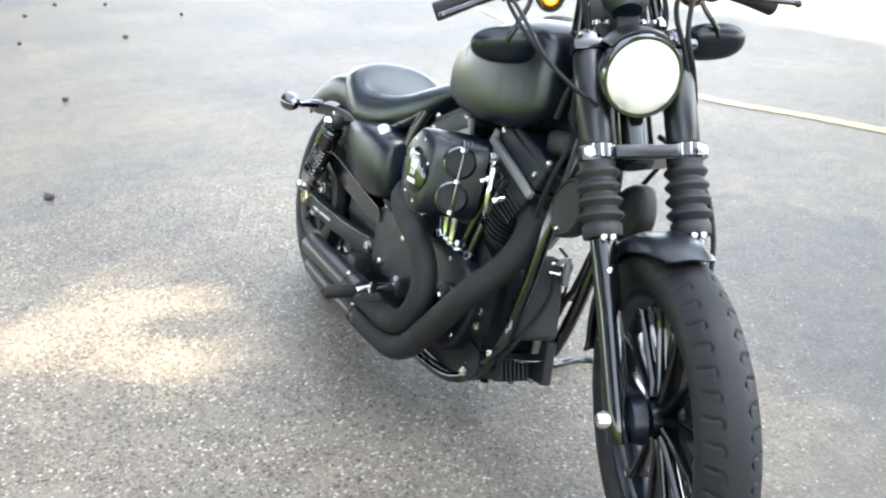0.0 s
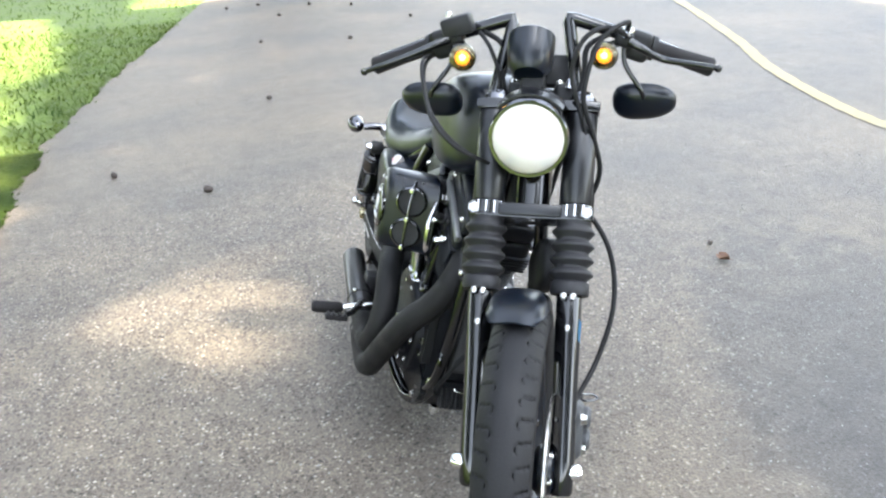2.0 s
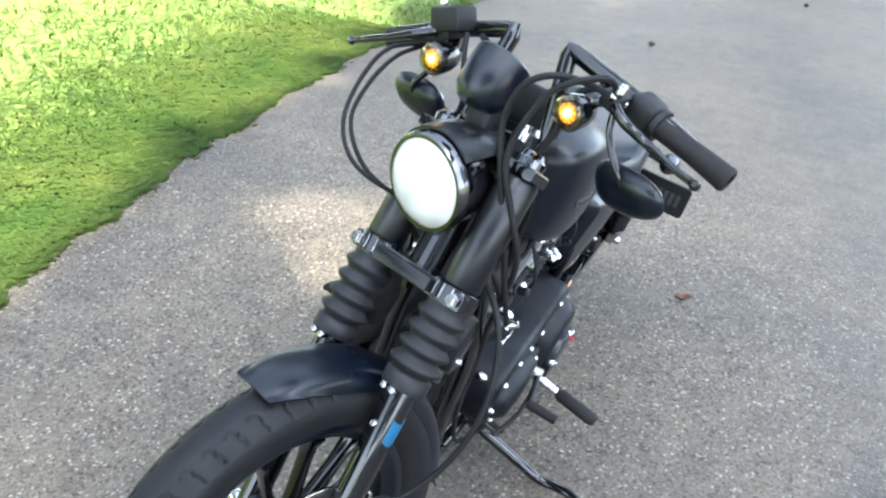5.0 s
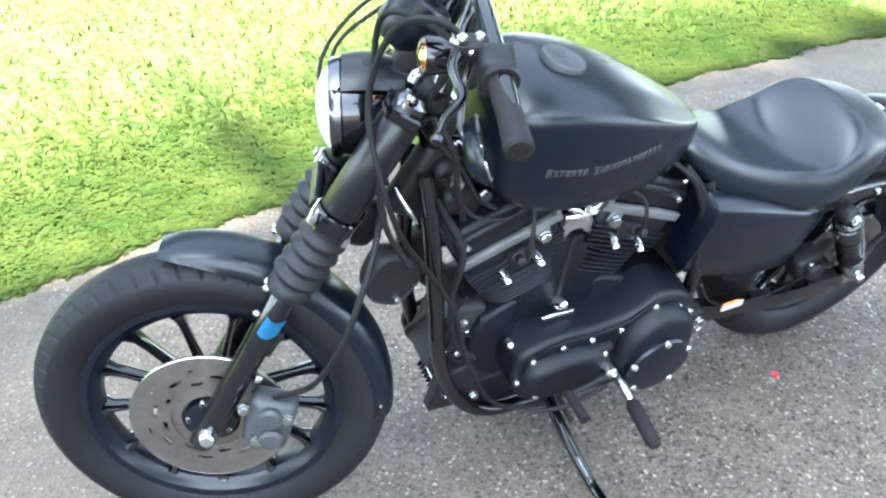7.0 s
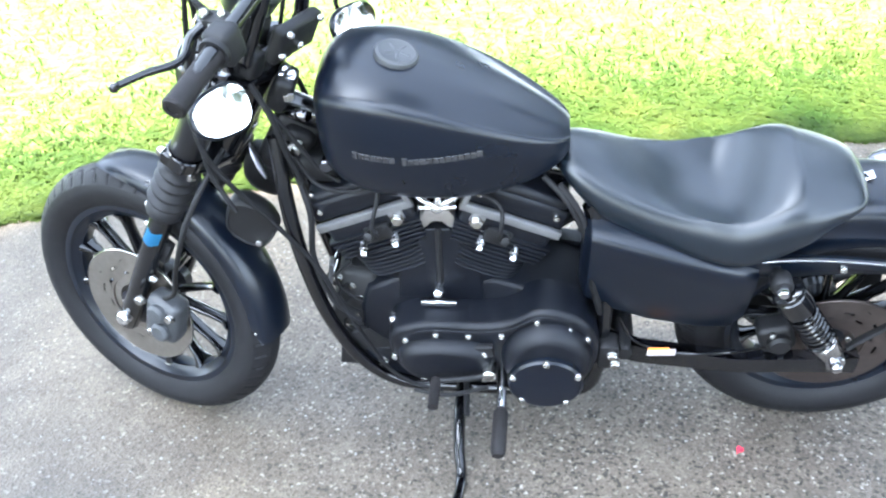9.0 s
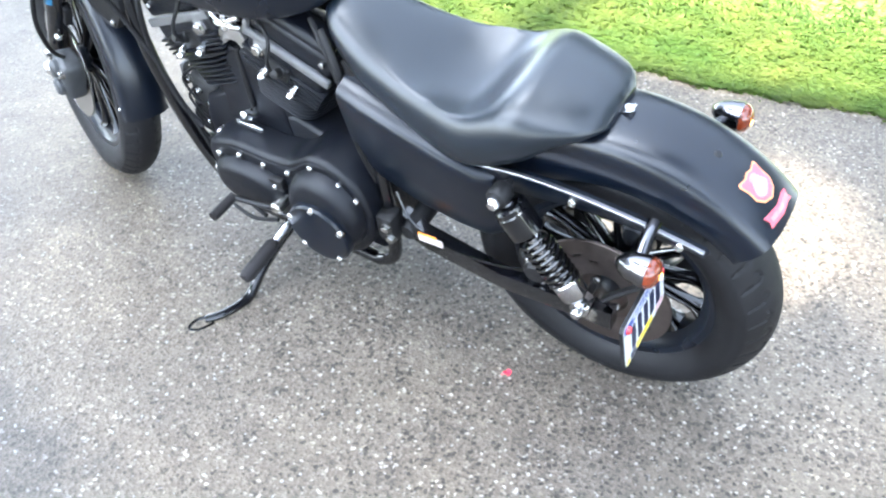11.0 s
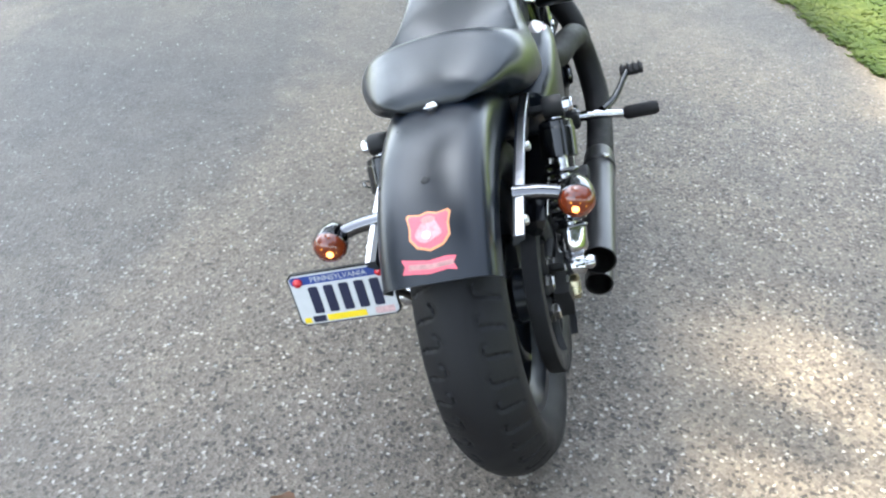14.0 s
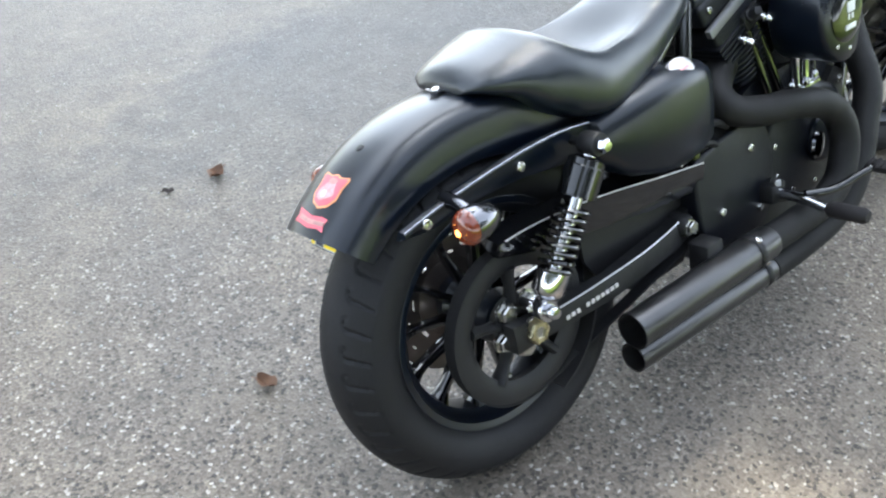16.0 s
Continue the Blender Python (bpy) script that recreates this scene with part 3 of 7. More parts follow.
def far_tree(x, y, height, spread):
    """A broad tree out of view, added to hold back sky light and be mirrored in the paint."""
    t = thing("tree", "broad leafy green tree out of view, added to block sky and tint reflections", "tree", "trees behind the lawn", pose(x, y, -0.03))
    part("trunk", Build().tube([(0, 0, -0.1), (0.1, 0.05, height * 0.3), (-0.05, 0.1, height * 0.6), (0.05, 0.0, height * 0.92)], [0.30, 0.24, 0.15, 0.04], 12, 4), BARK, t, "brown bark trunk")
    for k in range(7):
        a, h = k * 2.4, height * (0.28 + 0.08 * k)
        part("branch", Build().tube([(0, 0, h), (0.4 * spread * math.cos(a), 0.4 * spread * math.sin(a), h + 0.9), (0.8 * spread * math.cos(a), 0.8 * spread * math.sin(a), h + 1.3)], [0.10, 0.06, 0.02], 7, 4), BARK, t)
    b = Build()
    for _ in range(2400):
        a, v, q = rng.uniform(0, 6.283), rng.uniform(-1, 1), rng.uniform(0.25, 1) ** 0.4
        q *= 1 + 0.22 * math.sin(3 * a + x) * math.cos(4 * v + y)
        c = np.array((spread * q * math.sqrt(1 - v * v) * math.cos(a), spread * q * math.sqrt(1 - v * v) * math.sin(a), height * (0.57 + 0.43 * v * q)))
        u = np.array([rng.gauss(0, 1) for _ in range(3)])
        u /= np.linalg.norm(u)
        w = np.cross(u, (rng.gauss(0, 1), rng.gauss(0, 1), 1.0))
        w /= np.linalg.norm(w)
        e = rng.uniform(0.22, 0.42)
        b.put([c - u * e, c + w * e * 0.6, c + u * e, c - w * e * 0.6], [(0, 1, 2, 3)])
    me = bpy.data.meshes.new("crown")
    me.from_pydata(b.v, [], b.f)
    me.materials.append(FAR_LEAVES)
    tagged(part("crown", me, FAR_LEAVES, t, "green leaves"), kind="stuff")


# unseen trees: some behind the lawn, others added all round to block the sky
for x, y, height, spread in ((-12.5, -15.0, 12.0, 4.2), (-5.0, -16.5, 13.5, 4.6), (1.5, -16.0, 13.0, 4.5), (8.0, -16.5, 13.5, 4.6), (14.0, -15.5, 11.0, 4.0), (-17.0, -8.0, 14.0, 4.5), (-19.0, -1.0, 12.0, 4.2),
                                  (-15.5, -10.5, 18.0, 5.0), (16.0, 2.5, 14.0, 4.6), (17.0, 10.0, 14.0, 4.6), (-10.0, 19.0, 14.0, 4.8), (-2.0, 20.0, 15.0, 5.0)):
    far_tree(x, y, height, spread)

# ---- things lying on the asphalt ----


def curled_leaf(name, x, y, size, turn, material, label, category):
    b = Build()
    rows = []
    for i in range(7):
        t = i / 6
        wide = size * 0.42 * math.sin(math.pi * (0.08 + 0.86 * t)) * (1 + 0.25 * math.sin(5 * t + turn))
        z = 0.004 + size * 0.28 * abs(t - 0.5) ** 1.3 + 0.002 * math.sin(9 * t)
        rows.append([((t - 0.5) * size, wide * k, z + abs(k) ** 1.5 * size * 0.22) for k in (-1, -0.5, 0, 0.5, 1)])
    b.loft(rows, closed=False)
    b.loft([[(q[0], q[1], q[2] + 0.0012) for q in r] for r in rows], closed=False)
    b.tube([(size * 0.45, 0, rows[-1][2][2]), (size * 0.6, 0.004, rows[-1][2][2] + 0.004), (size * 0.75, 0.002, rows[-1][2][2] + 0.001)], 0.0012, 5, 3)
    return thing_mesh(name, b, material, label, category, matrix=pose(x, y, 0.0, 0, 0, turn * 57))


curled_leaf("dry_leaf", -0.004, 1.49, 0.055, 0.4, LEAF_DRY, "curled dry brown leaf on the asphalt", "leaf")
curled_leaf("dry_leaf", -0.298, 0.69, 0.05, 2.0, LEAF_DRY, "crumpled reddish brown leaf on the asphalt", "leaf")
curled_leaf("dry_leaf", -0.148, 1.497, 0.030, 2.6, CONE, "small dark shrivelled leaf on the asphalt", "leaf")
curled_leaf("petal", 0.142, 0.468, 0.020, 0.9, PETAL, "small bright red petal on the asphalt", "petal")
curled_leaf("dry_leaf", 0.358, 0.394, 0.02, 1.4, CONE, "small dark shrivelled leaf on the asphalt", "leaf")


def seed_cone(x, y, size, turn):
    b = Build()
    b.lathe([(0.1 * size, -0.5 * size), (0.34 * size, -0.38 * size), (0.42 * size, -0.1 * size), (0.36 * size, 0.2 * size), (0.2 * size, 0.42 * size), (0.05 * size, 0.5 * size)], (0, 0, 0.36 * size), (1, 0, 0), 10)
    for i in range(5):
        for k in range(7):
            a, h = k * 0.9 + i * 0.45, (-0.38 + i * 0.19) * size
            rr = 0.42 * size * (1 - 0.45 * i / 5)
            b.box((h, rr * math.cos(a), 0.36 * size + rr * math.sin(a)), (0.16 * size, 0.2 * size, 0.06 * size), (math.degrees(a) - 90, 20, 0), 0.002, 1)
    return thing_mesh("seed_cone", b, CONE, "small dark brown fallen seed cone on the asphalt", "cone", matrix=pose(x, y, 0.0, 0, 0, turn))


for cx, cy, size, turn in ((-1.912, -1.085, 0.05, 20), (-1.496, -0.545, 0.055, 70), (-3.46, -0.33, 0.045, 130), (-5.87, -0.51, 0.05, 10), (-7.61, -0.40, 0.05, 50), (-5.67, 0.32, 0.05, 100), (-6.70, 0.98, 0.05, 160),
                           (-8.33, -0.07, 0.055, 30), (-8.67, -0.69, 0.05, 80), (-8.60, -1.06, 0.05, 140), (-7.99, 0.41, 0.05, 200)):
    seed_cone(cx, cy, size * 0.78, turn)


# ---- the motorcycle: x forward, y to its left, z up, leaning on its side stand ----
BIKE = pose(-0.0099, 0.2413, -0.0083, -15.8, 0, 2.56)
bike = thing("motorcycle", "matt black cruiser motorcycle leaning on its side stand on the asphalt", "motorcycle", matrix=BIKE)
RAKE = radians(29)
S = np.array((-math.sin(RAKE), 0, math.cos(RAKE)))       # up along the fork
E_ = np.array((math.cos(RAKE), 0, math.sin(RAKE)))       # ahead, square to the fork
HEAD = Vector((1.518, 0, 0.335))
STEER = Matrix.Translation(HEAD) @ Matrix.Rotation(radians(-24), 4, Vector(S)) @ Matrix.Translation(-HEAD)
FA = np.array((1.540, 0, 0.347))                         # front axle
SETTLE = Matrix.Translation((-0.0185, 0.0155, 0.0045))   # play in the parked fork: the wheel sits a little back and to the left
SLIP = np.array(STEER.to_3x3().inverted() @ SETTLE.translation)
RA = np.array((0.0, 0, 0.323))                           # rear axle


def fk(u, v, w):
    """A place by the fork: ahead of its line, to the left, up along it from the axle."""
    return FA + u * E_ + v * np.array((0, 1, 0)) + w * S


bolt_mesh = mesh_of("bolt", Build().lathe([(0.0075, -0.004), (0.0075, 0.003), (0.0062, 0.0055), (0.0035, 0.0062), (0.003, 0.004), (0.0, 0.004)], (0, 0, 0), (0, 0, 1), 12), ZINC)
acorn_mesh = mesh_of("bolt", Build().lathe([(0.009, -0.004), (0.009, 0.006), (0.008, 0.011), (0.0045, 0.0155), (0.0, 0.0165)], (0, 0, 0), (0, 0, 1), 12), CHROME)
hex_mesh = mesh_of("bolt", Build().lathe([(0.013, -0.004), (0.013, 0.0015), (0.0105, 0.0017), (0.0105, 0.0075), (0.009, 0.009), (0.0, 0.009)], (0, 0, 0), (0, 0, 1), 6), ZINC)


def bolt(parent, at, way=(0, 1, 0), mesh=None, scale=1.0, front=False):
    q = Vector(way).to_track_quat("Z", "Y").to_matrix().to_4x4()
    m = Matrix.Translation(Vector(at)) @ q @ Matrix.Diagonal((scale, scale, scale, 1))
    return part("bolt", mesh or bolt_mesh, ZINC, parent, at=(STEER @ m if front else m))


# ---- wheels ----
def tyre_build(c, radius, half, rim, crown, pattern, skew):
    """A tyre with cut grooves: radius, half width, bead radius."""
    prof = []
    for a in np.linspace(-1, 1, 43):
        prof.append((radius - crown * abs(a) ** 2.3, half * 0.97 * a))
    flank = [(radius - crown - 0.016, half), (rim + 0.038, half * 0.99), (rim + 0.018, half * 0.86), (rim + 0.004, half * 0.70), (rim, half * 0.60)]
    b = Build()
    n = 600
    rings = []
    for i in range(n):
        t = 2 * math.pi * i / n
        ring = [(rr, -yy) for rr, yy in flank[::-1]]
        turn = t / (2 * math.pi) * pattern
        for k, (rr, yy) in enumerate(prof):
            a = yy / (half * 0.97)
            side = 1 if a >= 0 else -1
            p = (turn + skew * (abs(a) - 0.5) ** 2 + (0.5 if side > 0 else 0)) % 1
            cut = 0.0
            if 0.55 < abs(a) < 0.95 and abs(p - 0.5) < 0.055:          # across the shoulder
                cut = 0.0045
            bow = 0.52 + 0.10 * math.sin(2 * math.pi * p)
            if 0.45 < p < 1.0 and abs(abs(a) - bow) < 0.030:             # and along the crown
                cut = 0.0040
            ring.append((rr - cut, yy))
        ring += flank
        rings.append([(c[0] + rr * math.sin(t), c[1] + yy, c[2] + rr * math.cos(t)) for rr, yy in ring])
    b.loft(rings, closed=False, loop=True)
    return b


def rim_build(c, rim, half):
    """The wheel's rim band and hub."""
    b = Build()
    b.lathe([(rim + 0.006, -half), (rim + 0.002, -half * 1.04), (rim - 0.010, -half * 0.98), (rim - 0.016, -half * 0.72), (rim - 0.030, -half * 0.5), (rim - 0.034, 0), (rim - 0.030, half * 0.5),
             (rim - 0.016, half * 0.72), (rim - 0.010, half * 0.98), (rim + 0.002, half * 1.04), (rim + 0.006, half), (rim + 0.004, half * 0.7), (rim - 0.006, 0), (rim + 0.004, -half * 0.7)], c, (0, 1, 0), 72, closed=True)
    b.lathe([(0.022, -0.075), (0.046, -0.07), (0.05, -0.045), (0.034, -0.03), (0.034, 0.03), (0.05, 0.045), (0.046, 0.07), (0.022, 0.075)], c, (0, 1, 0), 32)
    return b


def spoke_build(rim):
    """One cast spoke along +z from the hub to the rim: a tapered T-shaped blade."""
    b = Build()
    rings = []
    for r, w, dep, y in ((0.040, 0.011, 0.020, 0), (0.07, 0.0075, 0.016, 0), (rim * 0.7, 0.006, 0.014, 0), (rim - 0.045, 0.0075, 0.017, 0), (rim - 0.028, 0.013, 0.026, 0)):
        rings.append([(w, y - dep * 0.6, r), (w, y + dep * 0.6, r), (w * 0.5, y + dep, r), (-w * 0.5, y + dep, r), (-w, y + dep * 0.6, r), (-w, y - dep * 0.6, r), (-w * 0.5, y - dep, r), (w * 0.5, y - dep, r)])
    return b.loft(rings)


def disc_build(c, y, r_out, r_in):
    """A drilled brake disc with slots, carried by a finned bracket."""
    b = Build()
    seg = 120
    rings = []
    radii = [r_in, r_in + 0.008, r_in + 0.0155, r_in + 0.024, r_in + 0.0315, r_in + 0.042, r_in + 0.047, r_out]
    m = len(radii)
    pts = []
    for q in (-0.0025, 0.0025):
        for r in radii:
            pts.append([(c[0] + r * math.sin(2 * math.pi * k / seg), y + q, c[2] + r * math.cos(2 * math.pi * k / seg)) for k in range(seg)])
    v = [q for ring in pts for q in ring]
    f = []
    for side in (0, 1):
        for i in range(m - 1):
            for k in range(seg):
                if (i == 1 and k % 15 in (2, 3, 4, 5, 6)) or (i == 3 and k % 15 in (9, 10, 11, 12, 13)) or (i == 5 and k % 15 in (4, 5)):
                    continue
                a, d = (side * m + i) * seg, (side * m + i + 1) * seg
                f.append((a + k, a + (k + 1) % seg, d + (k + 1) % seg, d + k))
    for i in (0, m - 1):
        for k in range(seg):
            f.append((i * seg + k, i * seg + (k + 1) % seg, (m + i) * seg + (k + 1) % seg, (m + i) * seg + k))
    b.put(v, f)
    return b


def wheel(name, c, radius, half, rim, at, label, pattern, skew, crown, turn):
    w = part(name, rim_build(c, rim, half * 0.66), SATIN, bike, label, at)
    part("tyre", tyre_build(c, radius, half, rim, crown, pattern, skew), TREAD, w, "black rubber tyre with worn tread", angle=60)
    sp = mesh_of("spoke", spoke_build(rim), GLOSS)
    for k in range(13):
        part("spoke", sp, SATIN, w, at=Matrix.Translation(Vector(c)) @ Matrix.Rotation(2 * math.pi * k / 13 + turn, 4, "Y"))
    return w


front_wheel = wheel("front_wheel", FA, 0.331, 0.051, 0.240, SETTLE @ STEER, "black cast thirteen-spoke front wheel", 50, 0.75, 0.030, 0.26)
rear_wheel = wheel("rear_wheel", RA, 0.319, 0.076, 0.212, None, "black cast thirteen-spoke rear wheel", 40, 0.75, 0.040, 0.1)
part("brake_disc", disc_build(FA, 0.062, 0.148, 0.074), DISC, front_wheel, "drilled steel front brake disc")
for wh, c, y, r in ((front_wheel, FA, 0.062, 0.148), (rear_wheel, RA, 0.085, 0.142)):
    part("disc_rim", Build().lathe([(r - 0.0006, -0.0032), (r + 0.0012, -0.0022), (r + 0.0012, 0.0022), (r - 0.0006, 0.0032)], (c[0], y, c[2]), (0, 1, 0), 96, closed=True), ZINC if wh is front_wheel else DISC_REAR, wh, "worn pale strip for the reflected sky of the disc")
part("brake_disc", disc_build(RA, 0.085, 0.142, 0.074), DISC_REAR, rear_wheel, "drilled steel rear brake disc")
for wh, c, y in ((front_wheel, FA, 0.060), (rear_wheel, RA, 0.083)):
    car = Build().lathe([(0.03, y - 0.012), (0.05, y - 0.006), (0.054, y + 0.003), (0.076, y + 0.0015), (0.076, y - 0.002), (0.050, y - 0.010)], (c[0], 0, c[2]), (0, 1, 0), 48, closed=True)
    part("disc_carrier", car, DISC if wh is front_wheel else DISC_REAR, wh, "worn steel disc carrier")
    for k in range(5):
        a = 2 * math.pi * k / 5 + 0.3
        bolt(wh, (c[0] + 0.040 * math.sin(a), y + 0.006, c[2] + 0.040 * math.cos(a)), (0, 1, 0))
# driven pulley on the right of the rear wheel
pu = Build()
pu.lathe([(0.140, -0.112), (0.148, -0.110), (0.148, -0.084), (0.140, -0.082), (0.118, -0.084), (0.104, -0.090), (0.104, -0.104), (0.118, -0.112)], (0, 0, RA[2]), (0, 1, 0), 72, closed=True)
pulley = part("belt_pulley", pu, FLAT, rear_wheel, "black belt pulley")
part("pulley_hub", Build().lathe([(0.02, -0.082), (0.052, -0.084), (0.054, -0.100), (0.03, -0.108), (0.02, -0.108)], (0, 0, RA[2]), (0, 1, 0), 32, closed=True), FLAT, pulley)
for k in range(5):
    a = 2 * math.pi * k / 5
    part("pulley_arm", Build().tube([(0.045 * math.sin(a), -0.095, RA[2] + 0.045 * math.cos(a)), (0.075 * math.sin(a), -0.098, RA[2] + 0.075 * math.cos(a)), (0.11 * math.sin(a), -0.098, RA[2] + 0.11 * math.cos(a))], [0.018, 0.013, 0.02], 10, 3, flat=0.55), FLAT, pulley)
for k in range(5):
    a = 2 * math.pi * k / 5 + 0.63
    bolt(rear_wheel, (0.044 * math.sin(a), -0.107, RA[2] + 0.044 * math.cos(a)), (0, -1, 0), hex_mesh, 1.6)
belt = Build()
path = [(-0.149 * math.sin(a), RA[2] + 0.149 * math.cos(a)) for a in np.linspace(-0.25, math.pi + 0.25, 26)] + [(0.53 + 0.052 * math.sin(a), 0.325 - 0.052 * math.cos(a)) for a in np.linspace(0, math.pi, 10)]
belt.loft([[(x, -0.112, z), (x, -0.086, z), (x * 0.985, -0.086, 0.323 + (z - 0.323) * 0.97), (x * 0.985, -0.112, 0.323 + (z - 0.323) * 0.97)] for x, z in path], loop=True)
part("drive_belt", belt, RUBBER, bike, "black toothed drive belt")

# ---- frame and swingarm ----
for sy in (1, -1):
    inn = 1.0 if sy > 0 else 0.60                            # the header passes outside the right tube
    part("frame_tube", Build().tube([(1.145, 0.035 * sy, 0.84), (1.136, 0.075 * sy * inn, 0.72), (1.122, 0.098 * sy * inn, 0.58), (1.094, 0.10 * sy * inn, 0.40), (1.04, 0.10 * sy * inn, 0.25), (0.96, 0.10 * sy * (inn + 1) / 2, 0.165), (0.85, 0.10 * sy, 0.145), (0.55, 0.11 * sy, 0.150)], 0.016, 12, 6), GLOSS, bike, "black downtube")
    part("frame_tube", Build().tube([(0.55, 0.11 * sy, 0.150), (0.50, 0.11 * sy, 0.20), (0.49, 0.11 * sy, 0.38), (0.50, 0.10 * sy, 0.60), (0.54, 0.08 * sy, 0.72)], 0.016, 12, 5), GLOSS, bike)
    part("frame_tube", Build().tube([(0.54, 0.08 * sy, 0.72), (0.40, 0.10 * sy, 0.64), (0.25, 0.112 * sy, 0.605)], 0.015, 10, 5), GLOSS, bike)
    sw = Build()
    sw.loft([[(x, (y - 0.014) * sy, z - h), (x, (y + 0.014) * sy, z - h), (x, (y + 0.017) * sy, z), (x, (y + 0.014) * sy, z + h), (x, (y - 0.014) * sy, z + h)] for x, y, z, h in ((0.47, 0.085, 0.305, 0.030), (0.40, 0.105, 0.302, 0.026), (0.20, 0.128, 0.305, 0.022), (0.02, 0.130, 0.318, 0.022), (-0.045, 0.130, 0.323, 0.026))])
    arm = part("swingarm", sw, FLAT if sy < 0 else GLOSS, bike, "black swingarm")
    if sy < 0:
        # highlight on the arm's upper edge, modelled as a thin pale rod
        part("arm_glint", Build().tube([(0.42, -0.116, 0.329), (0.30, -0.133, 0.327), (0.12, -0.145, 0.333), (0.03, -0.146, 0.338)], 0.0016, 8, 4), SKY_GLINT, arm, "thin pale line for the upper edge's highlight")
part("frame_tube", Build().tube([(1.13, 0, 0.90), (1.0, 0, 0.84), (0.8, 0, 0.79), (0.58, 0, 0.74)], 0.028, 12, 5), GLOSS, bike, "black backbone")
part("steering_head", Build().tube([HEAD + Vector(S) * 0.50, HEAD + Vector(S) * 0.72], 0.036, 20, 0), GLOSS, bike, "black steering head")
part("neck_gusset", Build().box((1.125, 0, 0.80), (0.10, 0.05, 0.16), (0, -29, 0), 0.02, 3), FLAT, bike)
part("swingarm_pivot", Build().lathe([(0.0, -0.125), (0.018, -0.125), (0.024, -0.115), (0.024, 0.115), (0.018, 0.125), (0.0, 0.125)], (0.44, 0, 0.312), (0, 1, 0), 20), FLAT, bike)
bolt(bike, (0.442, -0.124, 0.311), (0, -1, 0), hex_mesh, 1.3)
part("rear_axle", Build().lathe([(0.0, -0.156), (0.012, -0.156), (0.013, -0.146), (0.024, -0.144), (0.024, -0.138), (0.013, -0.136), (0.013, 0.135), (0.020, 0.136), (0.020, 0.146), (0.0, 0.148)], RA, (0, 1, 0), 18), ZINC, bike, "bright axle and nut")
part("axle_nut", Build().lathe([(0.013, -0.143), (0.023, -0.143), (0.023, -0.155), (0.0205, -0.159), (0.0125, -0.159), (0.0115, -0.150)], RA, (0, 1, 0), 6), BRASSY, bike, "yellow zinc axle nut", angle=20)
part("crankcase_guard", Build().plate([(1.020, 0.195), (1.035, 0.22), (1.03, 0.255), (0.98, 0.27), (0.55, 0.25), (0.54, 0.17), (0.95, 0.155), (0.99, 0.168)], -0.09, 0.09, 0.014), WRINKLE, bike, "black lower engine case")

# ---- fuel tank ----
TANK = [(1.052, 0.850, 0.955, 0.050), (1.042, 0.820, 0.984, 0.088), (1.015, 0.792, 1.006, 0.119), (0.96, 0.768, 1.014, 0.138), (0.90, 0.759, 1.007, 0.144), (0.83, 0.755, 0.986, 0.143), (0.76, 0.758, 0.957, 0.134), (0.69, 0.768, 0.920, 0.115), (0.635, 0.785, 0.887, 0.090), (0.60, 0.802, 0.865, 0.064), (0.583, 0.815, 0.852, 0.040)]
# half a section: across (of the half width) and up (of the height); a pressed shoulder line runs along each side
SECTION = [(0.0, 1.0), (0.35, 0.988), (0.62, 0.958), (0.80, 0.920), (0.885, 0.890), (0.935, 0.850), (0.960, 0.795), (0.985, 0.68), (1.0, 0.55), (0.99, 0.38), (0.955, 0.18), (0.87, 0.06), (0.65, 0.008), (0.3, 0.0)]


def tank_ring(x, lo, hi, w):
    tail = min(max((0.82 - x) / 0.15, 0), 1)
    half = rounded([(0, a, z - (0.045 * tail if a in (0.62, 0.80) and z > 0.9 else 0)) for a, z in SECTION], 4)
    right = [(x, w * q[1], lo + (hi - lo) * q[2]) for q in half]
    return right + [(x, -y, z) for _, y, z in right[-1:0:-1]]


def tank_rows():
    fine = rounded([(t[0], t[1], t[2]) for t in TANK], 4)
    wide = rounded([(t[0], t[3], 0) for t in TANK], 4)
    return [tank_ring(p[0], p[1], p[2], q[1]) for p, q in zip(fine, wide)]


tank = part("fuel_tank", Build().loft(tank_rows()), SATIN, bike, "satin black teardrop fuel tank")
filler = part("filler_cap", Build().lathe([(0.041, -0.014), (0.041, 0.004), (0.039, 0.008), (0.034, 0.0095), (0.031, 0.0080), (0.0, 0.0085)], (0.900, 0.006, 1.006), (-0.26, 0.03, 1), 36), CAPGREY, tank, "flat black filler cap")
cap_mark = Build()
for k in range(5):
    a = k * 1.2566 + 0.4
    cap_mark.box((0.8977 + 0.015 * math.cos(a), 0.006 + 0.015 * math.sin(a), 1.0134 + 0.015 * 0.26 * math.cos(a)), (0.018, 0.005, 0.003), (0, -14.5 * math.cos(a), math.degrees(a)), 0.001, 1)
part("cap_mark", cap_mark, CAPGREY, filler)
tank_wide = sorted((float(p[0]), float(p[1])) for p in rounded([(t[0], t[3], 0) for t in TANK], 4))
for k in range(21):                                         # plain bars where the maker's lettering stands
    x = 0.970 - k * 0.0112
    if k == 7:
        continue
    w, w1 = (np.interp(q, [p[0] for p in tank_wide], [p[1] for p in tank_wide]) for q in (x, x + 0.004))
    part("lettering_bar", Build().box((x, w + 0.0002, 0.873 + 0.010 * abs(k - 9) / 10), (0.0094, 0.003, 0.0125 if k not in (0, 8) else 0.0165), (0, 0, math.degrees(math.atan2(w1 - w, 0.004))), 0.0006, 1), LETTER_GREY, tank)


